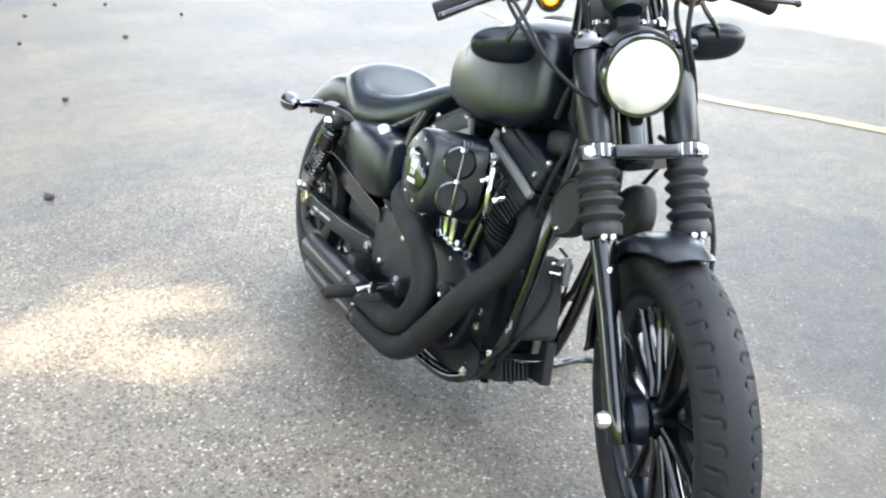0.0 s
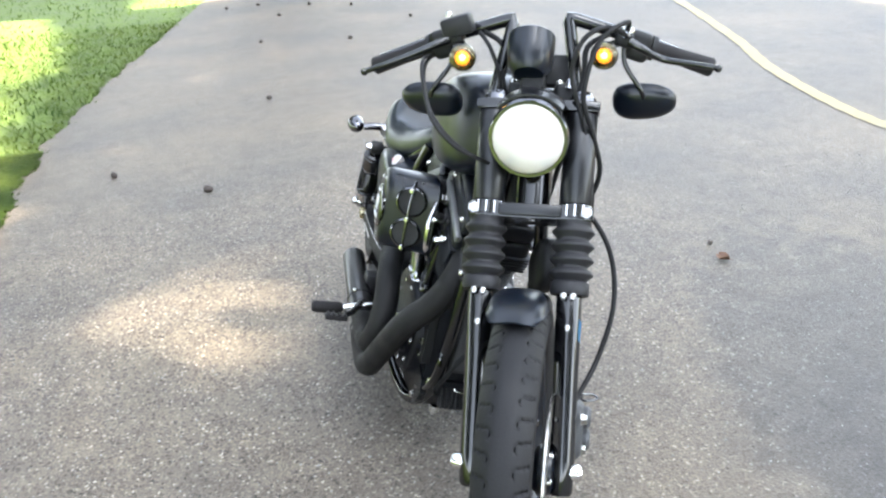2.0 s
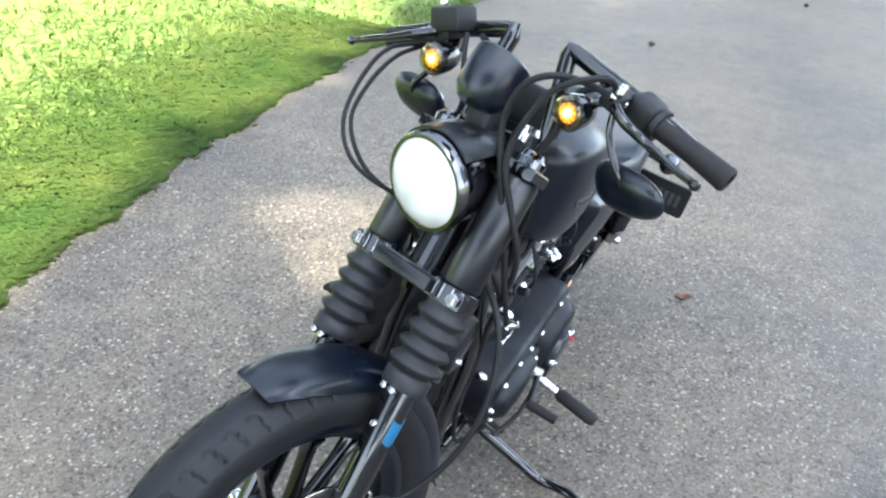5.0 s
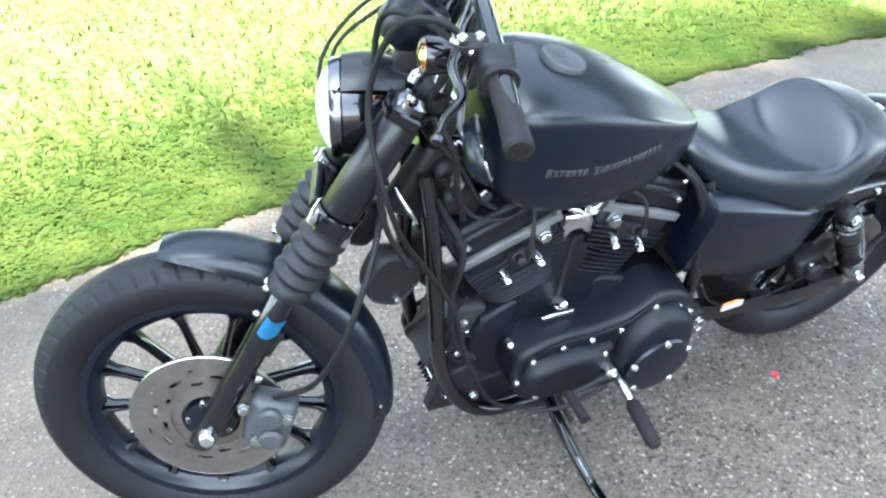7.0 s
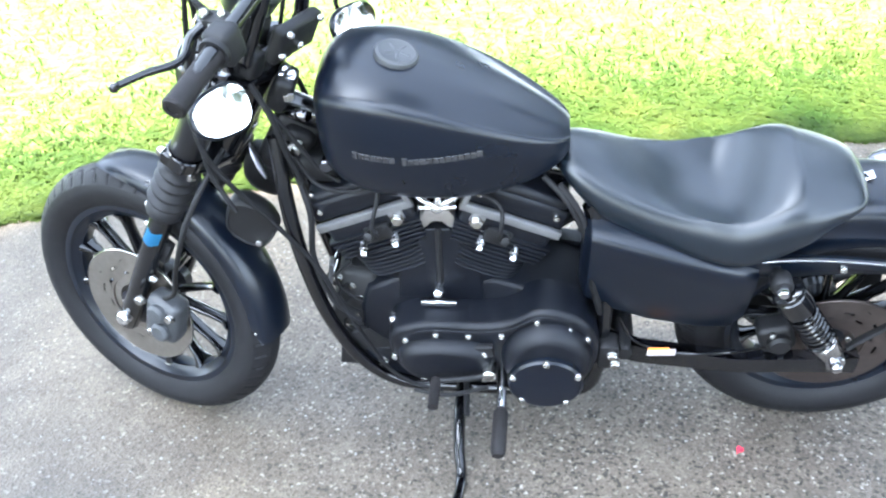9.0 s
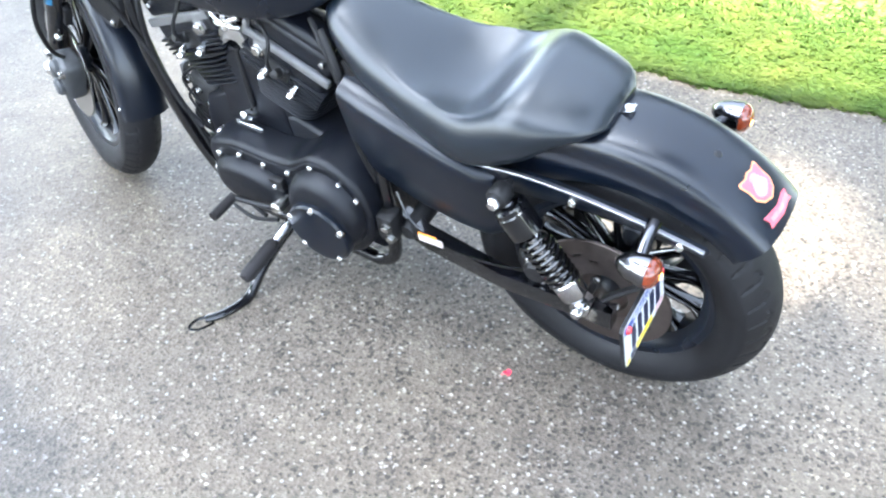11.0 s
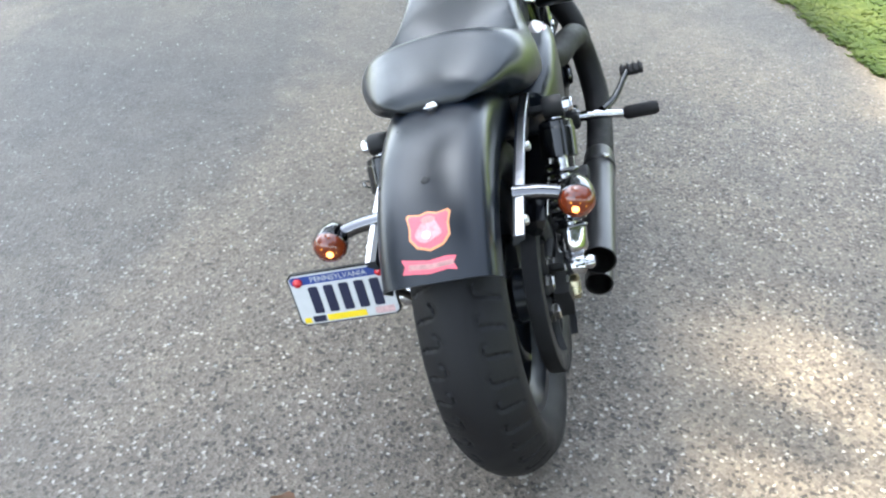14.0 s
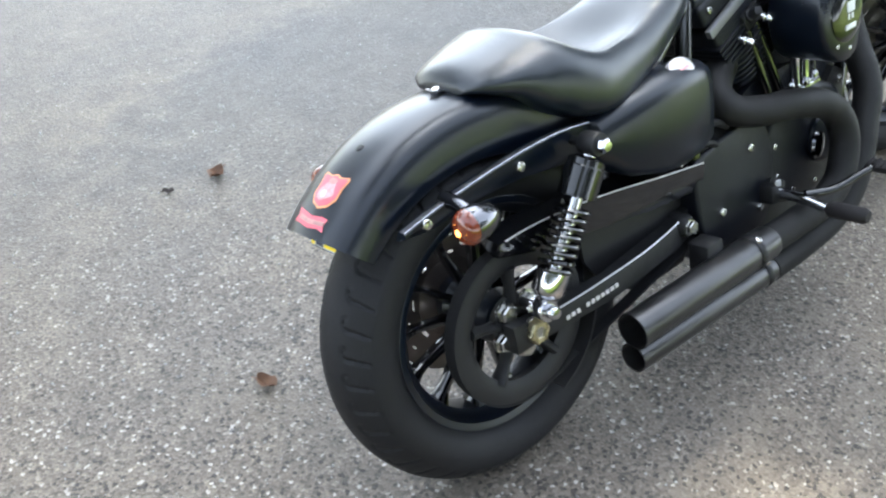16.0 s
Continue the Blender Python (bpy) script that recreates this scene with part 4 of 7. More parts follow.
# ---- seat ----
SEAT = [(0.600, 0.045, 0.802, 0.0, 0.770), (0.575, 0.074, 0.808, 0.0, 0.742), (0.52, 0.101, 0.791, 0.003, 0.690), (0.44, 0.119, 0.756, 0.014, 0.652), (0.36, 0.136, 0.724, 0.036, 0.625), (0.29, 0.153, 0.715, 0.047, 0.612), (0.245, 0.160, 0.732, 0.036, 0.612), (0.205, 0.158, 0.764, 0.018, 0.620), (0.180, 0.155, 0.781, 0.008, 0.630), (0.155, 0.150, 0.788, 0.002, 0.644), (0.130, 0.143, 0.783, 0.0, 0.660), (0.095, 0.127, 0.774, -0.002, 0.692), (0.055, 0.106, 0.762, -0.004, 0.711), (0.032, 0.085, 0.751, -0.003, 0.720), (0.018, 0.058, 0.737, -0.002, 0.722)]


def seat_ring(x, w, top, dish, low, n=64):
    """One section of the seat: a scooped top with rolled edges, sides that draw in below."""
    ring = []
    for a in np.linspace(0, 2 * math.pi, n, endpoint=False):
        c, s = math.cos(a), math.sin(a)
        e = 0.66 + 0.28 * min(max((0.31 - x) / 0.22, 0), 1) + 0.24 * min(max((x - 0.31) / 0.15, 0), 1)
        e = e if s > 0 else 0.45
        yy = w * math.copysign(abs(c) ** e, c)
        mid = low + (top - low) * 0.40
        zz = mid + ((top - mid) * abs(s) ** e if s > 0 else -(mid - low) * abs(s) ** 0.5)
        if s > 0:
            zz += dish * (min(abs(yy / w) / 0.84, 1.0) ** 2.4 - 0.55) * min(s * 1.6, 1.0)
        ring.append((x, yy * (1 - 0.06 * max(-s, 0)), zz))
    return ring


fa = rounded([(q[0], q[1], q[2]) for q in SEAT], 4)
fb = rounded([(q[0], q[3], q[4]) for q in SEAT], 4)
seat = part("seat", Build().loft([seat_ring(p[0], p[1], p[2], q[1], q[2]) for p, q in zip(fa, fb)]), LEATHER, bike, "black vinyl solo seat", angle=60)
part("seat_tab", Build().box((0.012, -0.002, 0.728), (0.034, 0.024, 0.004), (0, 22, 0), 0.0015).lathe([(0.009, 0), (0.009, 0.006), (0.0, 0.008)], (0.006, -0.002, 0.727), (-0.35, 0, 1), 12), CHROME, seat, "bright seat bracket")

# ---- rear fender, struts, shocks ----


def fender_build(c, r_top, half, a0, a1, skirt0, skirt1, crown=0.016, thick=0.003, n=40, nose=0.0, tail=0.0):
    b = Build()
    rings = []
    for i in range(n + 1):
        t = i / n
        a = a0 + (a1 - a0) * t
        sk = skirt0 + (skirt1 - skirt0) * t
        top, wide = r_top, half
        if nose:                                             # the nose is rounded off, the tail's corners cut back
            k = max(0, 1 - t / nose)
            sk += (r_top - crown * 1.1 - sk) * max(k ** 1.4, max(0, 1 - (1 - t) / tail) ** 1.7)
            top, wide = r_top - 0.010 * k ** 4, half * (1 - 0.26 * k ** 4)
        shape = ((0.99, 2.35), (0.965, 1.75), (0.915, 1.24), (0.83, 0.82), (0.70, 0.48), (0.52, 0.22), (0.28, 0.06), (0.0, 0.0))
        outer = [(-wide, sk), (-wide, sk + (top - crown * 2.9 - sk) * 0.6), (-wide, top - crown * 2.9)] + [(-wide * q, top - crown * d) for q, d in shape]
        outer = outer + [(-y, r) for y, r in outer[-2::-1]]
        outer = [(y, max(r, sk)) for y, r in outer]
        inner = [(y * (1 - thick / half), r - thick) for y, r in outer[::-1]]
        rings.append([(c[0] + r * math.sin(a), y, c[2] + r * math.cos(a)) for y, r in outer + inner])
    return b.loft(rings)


fender = part("rear_fender", fender_build(RA, 0.402, 0.090, radians(38), radians(-46), 0.286, 0.326), SATIN, bike, "satin black rear fender", angle=50)
bolt(fender, (-0.153, 0.0, 0.689), (-0.38, 0, 0.92), mesh_of("bolt", Build().lathe([(0.008, -0.003), (0.008, 0.003), (0.005, 0.006), (0.0, 0.006)], (0, 0, 0), (0, 0, 1), 12), FLAT), 1.15)


def on_fender(y, a, lift=0.0):
    """A place on the rear fender's crown, a degrees behind the top."""
    r = 0.402 - 0.0032 * (abs(y) / 0.045) ** 1.6 + lift
    return (-r * math.sin(radians(a)), y, RA[2] + r * math.cos(radians(a)))


def decal(name, outline, lift, material, label):
    """A thin sticker bent over the fender; outline in (y, degrees)."""
    b = Build()
    cy, ca = np.mean([p[0] for p in outline]), np.mean([p[1] for p in outline])
    rings = []
    for k in (1.0, 0.66, 0.33, 0.02):
        rings.append([on_fender(cy + (y - cy) * k, ca + (a - ca) * k, lift) for y, a in outline])
    b.loft([[on_fender(y, a, 0.0002) for y, a in outline]] + rings)
    return part(name, b, material, fender, label)


SHIELD = [(-0.030, 29.0), (-0.027, 28.3), (-0.012, 28.9), (0.0, 28.3), (0.012, 28.9), (0.027, 28.3), (0.030, 29.0), (0.0265, 32.0), (0.0275, 35.0), (0.018, 37.4), (0.0, 38.6), (-0.018, 37.4), (-0.0275, 35.0), (-0.0265, 32.0)]
shield_y = -0.002
decal("shield_sticker", [(y * 1.15 + shield_y, 34.7 + (a - 33.2) * 0.86) for y, a in SHIELD], 0.0008, STICKER_ORANGE, "shield sticker with orange edge")
decal("shield_sticker", [(y * 1.03 + shield_y, 34.7 + (a - 33.2) * 0.76) for y, a in SHIELD], 0.0014, STICKER_RED, "red shield sticker")
decal("shield_sticker", [((0.019 + 0.003 * math.sin(3 * a)) * math.cos(a) + 0.001 + shield_y, 34.9 + (2.4 + 0.4 * math.sin(2 * a)) * math.sin(a)) for a in np.linspace(0, 6.28, 24, endpoint=False)], 0.0020, STICKER_PINK, "pale emblem")
decal("shield_sticker", [(0.011 * math.cos(a) + shield_y, 32.4 + 0.8 * math.sin(a)) for a in np.linspace(0, 6.28, 16, endpoint=False)], 0.0020, STICKER_GREY, "grey emblem")
decal("shield_sticker", [(0.007 * math.cos(a) + 0.004 + shield_y, 35.8 + 0.95 * math.sin(a)) for a in np.linspace(0, 6.28, 16, endpoint=False)], 0.0026, STICKER_WHITE, "pale emblem")
RIBBON = [(-0.052, 40.9), (-0.034, 40.7), (0.0, 41.2), (0.034, 40.5), (0.052, 40.1), (0.046, 41.8), (0.052, 43.3), (0.034, 43.5), (0.0, 44.0), (-0.034, 43.5), (-0.052, 43.9), (-0.046, 42.4)]
decal("ribbon_sticker", [(y * 0.80 + 0.003, a) for y, a in RIBBON], 0.0008, STICKER_RED, "red ribbon sticker")
decal("ribbon_sticker", [(-0.034, 41.6), (0.0, 42.0), (0.034, 41.4), (0.034, 42.6), (0.0, 43.1), (-0.034, 42.7)], 0.0014, STICKER_GREY, "paler band")

for sy in (1, -1):
    st = Build()
    up = rounded([(0.262, 0, 0.606), (0.15, 0, 0.622), (0.05, 0, 0.622), (-0.06, 0, 0.612), (-0.13, 0, 0.602), (-0.192, 0, 0.590)], 5)
    lo = rounded([(0.250, 0, 0.560), (0.15, 0, 0.560), (0.05, 0, 0.574), (-0.06, 0, 0.576), (-0.13, 0, 0.568), (-0.196, 0, 0.576)], 5)
    st.loft([[(p[0], 0.110 * sy, p[2]), (p[0], 0.124 * sy, p[2]), (p[0], 0.127 * sy, p[2] - 0.003), (p[0], 0.1265 * sy, p[2] - 0.009), (q[0], 0.116 * sy, q[2] + 0.003), (q[0], 0.113 * sy, q[2]), (q[0], 0.106 * sy, q[2])] for p, q in zip(up, lo)])
    strut = part("fender_strut", st, SATIN, bike, "gloss black fender strut with a reflection strip along its top")
    # the sky's reflection along the strut's top, laid on as a pale strip
    part("strut_glint", Build().loft([[(p[0], (0.119 if sy > 0 else 0.114) * sy, p[2] + 0.0004), (p[0], 0.1262 * sy, p[2] + 0.0008), (p[0], 0.1268 * sy, p[2] - 0.0002), (p[0], 0.120 * sy, p[2] - 0.003)] for p in up]), SKY_GLINT, strut, "pale strip for the reflected sky")
    for x, z in ((0.048, 0.600), (-0.150, 0.587), (0.225, 0.585)):
        bolt(strut, (x, 0.1245 * sy, z), (0, sy, 0), None, 1.2)
    # shock absorber
    T, L = np.array((0.171, 0.162 * sy, 0.598)), np.array((0.012, 0.152 * sy, 0.358))
    if sy < 0:
        T, L = T + (0.0, -0.007, 0.0), L + (0.0, -0.007, 0.006)
    ax = (T - L) / np.linalg.norm(T - L)
    shock = part("shock_absorber", Build().tube([L + ax * 0.02, T - ax * 0.02], 0.013, 16, 0), CHROME, bike, "black shock absorber with chrome foot")
    coil = []
    for k in range(8 * 16 + 1):
        a = k / 16 * 2 * math.pi
        u = np.cross(ax, (0, 1, 0))
        u /= np.linalg.norm(u)
        w = np.cross(ax, u)
        coil.append(L + ax * (0.065 + 0.115 * k / 128) + 0.0285 * (math.cos(a) * u + math.sin(a) * w))
    part("spring", Build().tube(coil, 0.0040, 7, 0), GLOSS, shock, "gloss black coil spring")
    part("upper_sleeve", Build().lathe([(0.024, 0.0), (0.0335, 0.002), (0.0335, 0.052), (0.031, 0.054), (0.031, 0.064), (0.024, 0.068), (0.014, 0.070)], T - ax * 0.092, ax, 22), GLOSS, shock, "gloss black sleeve")
    part("lower_sleeve", Build().lathe([(0.014, -0.002), (0.021, 0.0), (0.0285, 0.010), (0.0285, 0.046), (0.024, 0.051)], L + ax * 0.020, ax, 22), CHROME, shock, "chrome lower sleeve")
    for c in (T, L):
        part("eye", Build().lathe([(0.0, -0.018), (0.019, -0.018), (0.021, -0.014), (0.021, 0.014), (0.019, 0.018), (0.0, 0.018)], c, (0, 1, 0), 18), FLAT if c is T else CHROME, shock)
        part("nut", Build().lathe([(0.0125, 0.0), (0.0125, 0.012), (0.009, 0.017), (0.0, 0.018)], c + (0, 0.018 * sy, 0), (0, sy, 0), 6 if c is T else 14), CHROME, shock)
        part("stud", Build().tube([c - (0, 0.05 * sy, 0), c], 0.008, 10, 0), FLAT, shock)

# ---- rear turn signals, number plate ----
for sy in (1, -1):
    c = np.array((-0.106, 0.2, 0.590)) if sy > 0 else np.array((-0.111, -0.208, 0.594))
    sig = part("turn_signal", Build().lathe([(0.0, 0.058), (0.008, 0.056), (0.018, 0.046), (0.025, 0.030), (0.0285, 0.012), (0.029, 0.0), (0.026, -0.002)], c - (0.022, 0, 0), (1, 0, 0), 26), SMOKED, bike, "dark chrome bullet rear turn signal with amber lens")
    part("lens", Build().lathe([(0.0275, 0.0), (0.027, -0.006), (0.022, -0.014), (0.012, -0.019), (0.0, -0.020)], c - (0.022, 0, 0), (1, 0, 0), 26), AMBER_REAR, sig, "dark amber lens")
    for k in range(9):
        a, r = 2.4 * k, 0.0065 + 0.0017 * k
        s = c + (-0.0405 + 0.9 * max(r - 0.012, 0), r * math.cos(a), r * math.sin(a))
        part("facet", Build().lathe([(0.0, 0.0), (0.0016, -0.0004), (0.0, -0.0012)], s, (1, 0, 0), 6), AMBER, sig, "bright amber facet")
    part("bulb", Build().lathe([(0.0, 0.0), (0.006, -0.001), (0.0055, -0.003), (0.0, -0.004)], c - (0.0395, 0.003 * sy, 0.003), (1, 0, 0), 12), BULB_DIM, sig)
    part("stem", Build().tube([(-0.098, 0.110 * sy, 0.604), (-0.100, 0.150 * sy, 0.601), (-0.104, 0.183 * sy, 0.594)], [0.0135, 0.0125, 0.012], 12, 4), SMOKED, sig, "dark chrome stem")
TLp, TRp, BLp = np.array((-0.128, 0.298, 0.546)), np.array((-0.122, 0.121, 0.537)), np.array((-0.140, 0.302, 0.446))
ux, uz = (TRp - TLp), (TLp - BLp)
ux /= np.linalg.norm(ux)
uz -= ux * (uz @ ux)
uz /= np.linalg.norm(uz)
un = np.cross(ux, uz)                                    # out of the plate
if un[0] > 0:
    un = -un
pc = TLp + ux * 0.089 - uz * 0.050


def on_plate(u, v, n):
    return pc + ux * u + uz * v + un * n


def plate_slab(b, u0, u1, v0, v1, n0, n1, r=0.0):
    o = [(u0 + r, v0), (u1 - r, v0), (u1, v0 + r), (u1, v1 - r), (u1 - r, v1), (u0 + r, v1), (u0, v1 - r), (u0, v0 + r)] if r else [(u0, v0), (u1, v0), (u1, v1), (u0, v1)]
    return b.loft([[on_plate(u, v, n0) for u, v in o], [on_plate(u, v, n1) for u, v in o]])


nplate = part("number_plate", plate_slab(Build(), -0.087, 0.087, -0.049, 0.049, 0.0012, 0.002, 0.007), PLATE_WHITE, bike, "white number plate with blue and yellow bands")
part("plate_frame", plate_slab(Build(), -0.090, 0.090, -0.052, 0.052, -0.005, 0.0012, 0.008), FLAT, nplate, "black plate backing")
for k in range(7):                                        # pressed marks on the back
    part("back_mark", plate_slab(Build(), -0.066 + k * 0.019, -0.054 + k * 0.019, -0.022, 0.020, -0.0062, -0.005, 0.002), CAPGREY, nplate, "pressed mark on the back")
part("plate_band", plate_slab(Build(), -0.085, 0.085, 0.030, 0.046, 0.002, 0.0026, 0.003), PLATE_BLUE, nplate, "blue top band")
part("plate_band", plate_slab(Build(), -0.040, 0.030, -0.046, -0.034, 0.002, 0.0026), PLATE_YELLOW, nplate, "yellow lower band")
part("plate_band", plate_slab(Build(), -0.082, -0.070, -0.046, -0.036, 0.002, 0.0026), PLATE_YELLOW, nplate)
part("year_sticker", plate_slab(Build(), 0.046, 0.080, -0.046, -0.033, 0.002, 0.0026), STICKER_PALE, nplate, "pale pink sticker")
part("month_sticker", plate_slab(Build(), -0.066, -0.043, -0.046, -0.034, 0.002, 0.0028), PLATE_INK, nplate, "dark sticker")
for k in range(5):
    u = -0.050 + k * 0.027
    part("plate_bar", plate_slab(Build(), u - 0.0085, u + 0.0085, -0.029, 0.024, 0.002, 0.003, 0.002), PLATE_INK, nplate, "dark bar")
for u, v in ((-0.072, 0.036), (0.072, 0.036)):
    part("stud", Build().lathe([(0.0085, 0.0), (0.008, 0.004), (0.004, 0.007), (0.0, 0.0075)], on_plate(u, v, 0.002), un, 14), RED_STUD, nplate, "red stud")
txt = bpy.data.curves.new("state_name", "FONT")
txt.body, txt.size, txt.align_x, txt.align_y, txt.extrude = "PENNSYLVANIA", 0.014, "CENTER", "CENTER", 0.0003
tmp = bpy.data.objects.new("state_name", txt)
scene.collection.objects.link(tmp)
bpy.context.view_layer.update()
text_mesh = bpy.data.meshes.new_from_object(tmp.evaluated_get(bpy.context.evaluated_depsgraph_get()))
bpy.data.objects.remove(tmp)
text_mesh.materials.clear()
text_mesh.materials.append(PLATE_WHITE)
ct = Vector(on_plate(0, 0.038, 0.0031))
part("state_name", text_mesh, PLATE_WHITE, nplate, "white lettering", Matrix(((ux[0], uz[0], un[0], ct[0]), (ux[1], uz[1], un[1], ct[1]), (ux[2], uz[2], un[2], ct[2]), (0, 0, 0, 1))))
part("plate_bracket", Build().tube([(-0.02, 0.125, 0.36), (-0.08, 0.125, 0.43), (-0.118, 0.14, 0.48)], 0.010, 8, 4, flat=0.6).box(tuple(on_plate(0.05, 0, -0.012)), (0.012, 0.06, 0.05), (0, 0, 0), 0.003), FLAT, nplate, "black side-mount bracket")

# ---- side covers ----
rows = []
for x, zt, zb, yo in ((0.548, 0.688, 0.50, 0.118), (0.535, 0.693, 0.475, 0.140), (0.48, 0.684, 0.452, 0.152), (0.40, 0.660, 0.425, 0.155), (0.30, 0.628, 0.405, 0.155), (0.235, 0.606, 0.400, 0.150), (0.205, 0.596, 0.410, 0.135)):
    rows.append([(x, 0.05, zt + 0.006), (x, yo - 0.044, zt + 0.006), (x, yo - 0.030, zt + 0.002), (x, yo - 0.009, zt - 0.004), (x, yo - 0.002, zt - 0.012), (x, yo, zt - 0.024), (x, yo - 0.004, zt - 0.060), (x, yo - 0.014, (zt + zb) / 2 - 0.02), (x, yo - 0.028, zb + 0.02), (x, yo - 0.040, zb), (x, 0.05, zb)])
part("side_cover", Build().loft(rows), SATIN, bike, "satin black side cover", angle=45)
rows = []
for x, zt, zb, yo in ((0.205, 0.600, 0.560, 0.128), (0.216, 0.616, 0.532, 0.152), (0.275, 0.632, 0.492, 0.170), (0.36, 0.640, 0.466, 0.175), (0.42, 0.640, 0.458, 0.174), (0.475, 0.634, 0.462, 0.168), (0.503, 0.625, 0.466, 0.160), (0.515, 0.614, 0.474, 0.144)):
    rows.append([(x, -0.05, zt + 0.004), (x, -yo + 0.050, zt + 0.005), (x, -yo + 0.024, zt + 0.001), (x, -yo + 0.009, zt - 0.008), (x, -yo + 0.003, zt - 0.018), (x, -yo, zt - 0.035), (x, -yo + 0.001, (zt + zb) / 2), (x, -yo + 0.008, zb + 0.018), (x, -yo + 0.024, zb), (x, -0.05, zb)])
oil = part("oil_tank", Build().loft(rows), SATIN, bike, "satin black oil tank", angle=45)


def cap_ring(k, h):
    """One ring of the shield-shaped filler cap, which faces out and up."""
    ring = []
    for a in np.linspace(0, 2 * math.pi, 32, endpoint=False):
        c, q = math.cos(a), math.sin(a)
        u, v = 0.034 * math.copysign(abs(c) ** 0.8, c) * (1 - 0.42 * max(-q, 0) ** 1.5), 0.028 * math.copysign(abs(q) ** 0.85, q)
        ring.append((0.432 + u * k * 0.84 + 0.1 * h, -0.147 + v * k * 0.56 - h * 0.75, 0.630 + v * k * 0.64 + h * 0.65))
    return ring


cap = part("oil_cap", Build().loft([cap_ring(k, h) for k, h in ((1.0, -0.022), (1.05, 0.0), (1.03, 0.007), (0.92, 0.0095), (0.6, 0.0105), (0.1, 0.011))]), SILVER, oil, "silver oil filler cap")
part("cap_mark", Build().box((0.4335, -0.1562, 0.6375), (0.024, 0.005, 0.0016), (49, 0, 0), 0.0005, 1), STICKER_PINK, oil, "faint red mark")

# ---- engine ----
CR = np.array((0.835, 0, 0.335))
engine = part("engine_case", Build().plate([(1.02, 0.40), (1.00, 0.46), (0.93, 0.50), (0.72, 0.50), (0.62, 0.46), (0.50, 0.42), (0.50, 0.24), (0.58, 0.185), (0.95, 0.175), (1.02, 0.24)], -0.085, 0.085, 0.012), WRINKLE, bike, "wrinkle-black twin-cylinder engine case")


def cylinder(tilt, d0):
    """A finned barrel, its head and rocker box, tilted forward."""
    m = Matrix.Translation(Vector(CR)) @ Matrix.Rotation(radians(tilt), 4, "Y")
    up = m @ Matrix.Translation((0, 0, 0.028 if tilt > 0 else 0.023))
    core = part("cylinder", Build().lathe([(0.080, d0), (0.086, d0 + 0.02), (0.086, d0 + 0.058), (0.078, d0 + 0.062), (0.078, 0.30)], (0, 0, 0), (0, 0, 1), 32), WRINKLE, bike, "black finned cylinder", m)
    for k in range(7):
        z = d0 + 0.070 + k * 0.0122
        w = 0.087 + 0.0010 * k
        o = [(w * math.copysign(abs(math.cos(a)) ** 0.55, math.cos(a)), w * 1.10 * math.copysign(abs(math.sin(a)) ** 0.6, math.sin(a))) for a in np.linspace(0, 2 * math.pi, 36, endpoint=False)]
        f = Build().loft([[(x * 0.97, y * 0.97, z - 0.0034) for x, y in o], [(x, y, z - 0.0014) for x, y in o], [(x, y, z + 0.0014) for x, y in o], [(x * 0.97, y * 0.97, z + 0.0034) for x, y in o]])
        part("fin", f, WRINKLE, core)
    h = Build()
    h.box((0, 0, 0.312), (0.192, 0.186, 0.078), (0, 0, 0), 0.014, 3)
    for k in range(5):
        h.box((0, 0, 0.264 + 0.0115 * k), (0.186 + 0.005 * k, 0.198, 0.0060), (0, 0, 0), 0.0026, 2)
    head = part("cylinder_head", h, WRINKLE, bike, "black finned cylinder head", up)
    inner = -1 if tilt > 0 else 1
    for sy in (1, -1):
        strip = Build().box((0, 0.090 * sy, 0.353), (0.212, 0.014, 0.019), (0, 0, 0), 0.003, 2)
        strip.box((0.062 * inner, 0.091 * sy, 0.336), (0.032, 0.013, 0.034), (0, 0, 0), 0.006, 2)
        strip.box((0.100 * inner, 0.090 * sy, 0.366), (0.012, 0.014, 0.034), (0, 0, 0), 0.004, 2)
        part("gasket_edge", strip, CAST, head, "bare aluminium edge strip")
        bolt(head, (0.062 * inner, 0.098 * sy, 0.328), (0, sy, 0), hex_mesh, 1.15)
        for k in (-1, 1):
            part("plug_stud", Build().lathe([(0.0075, -0.014), (0.0075, 0.004), (0.0100, 0.006), (0.0100, 0.013), (0.0078, 0.015), (0.0085, 0.022), (0.0060, 0.028), (0.0, 0.029)], (0.036 * k, 0.096 * sy, 0.288), (0, 0.9 * sy, -0.35), 12), BRIGHT, head, "bright acorn nut")
        part("plug_pad", Build().box((0.010 * inner, 0.094 * sy, 0.306), (0.058, 0.020, 0.040), (0, 0, 0), 0.008, 2), FLAT, head)
        part("spark_plug", Build().lathe([(0.013, -0.02), (0.013, 0.012), (0.010, 0.014), (0.009, 0.034), (0.0, 0.036)], (0.0, 0.098 * sy, 0.312), (0, sy, 0.55), 14), FLAT, head, "black plug boot")
    rocker = part("rocker_box", Build().box((0, 0, 0.386), (0.206, 0.172, 0.050), (0, 0, 0), 0.010, 3), WRINKLE, bike, "wrinkle-black rocker box", up)
    part("rocker_cover", Build().box((0.0, 0, 0.412), (0.196, 0.160, 0.030), (0, 0, 0), 0.014, 3), WRINKLE, rocker)
    for k in (-1, 1):
        for sy in (1, -1):
            bolt(rocker, (0.085 * k, 0.070 * sy, 0.426), (0.3 * k, 0.3 * sy, 0.9))
            bolt(rocker, (0.080 * k, 0.087 * sy, 0.392), (0, sy, 0))
    return m


mf, mr = cylinder(22.5, 0.145), cylinder(-22.5, 0.145)

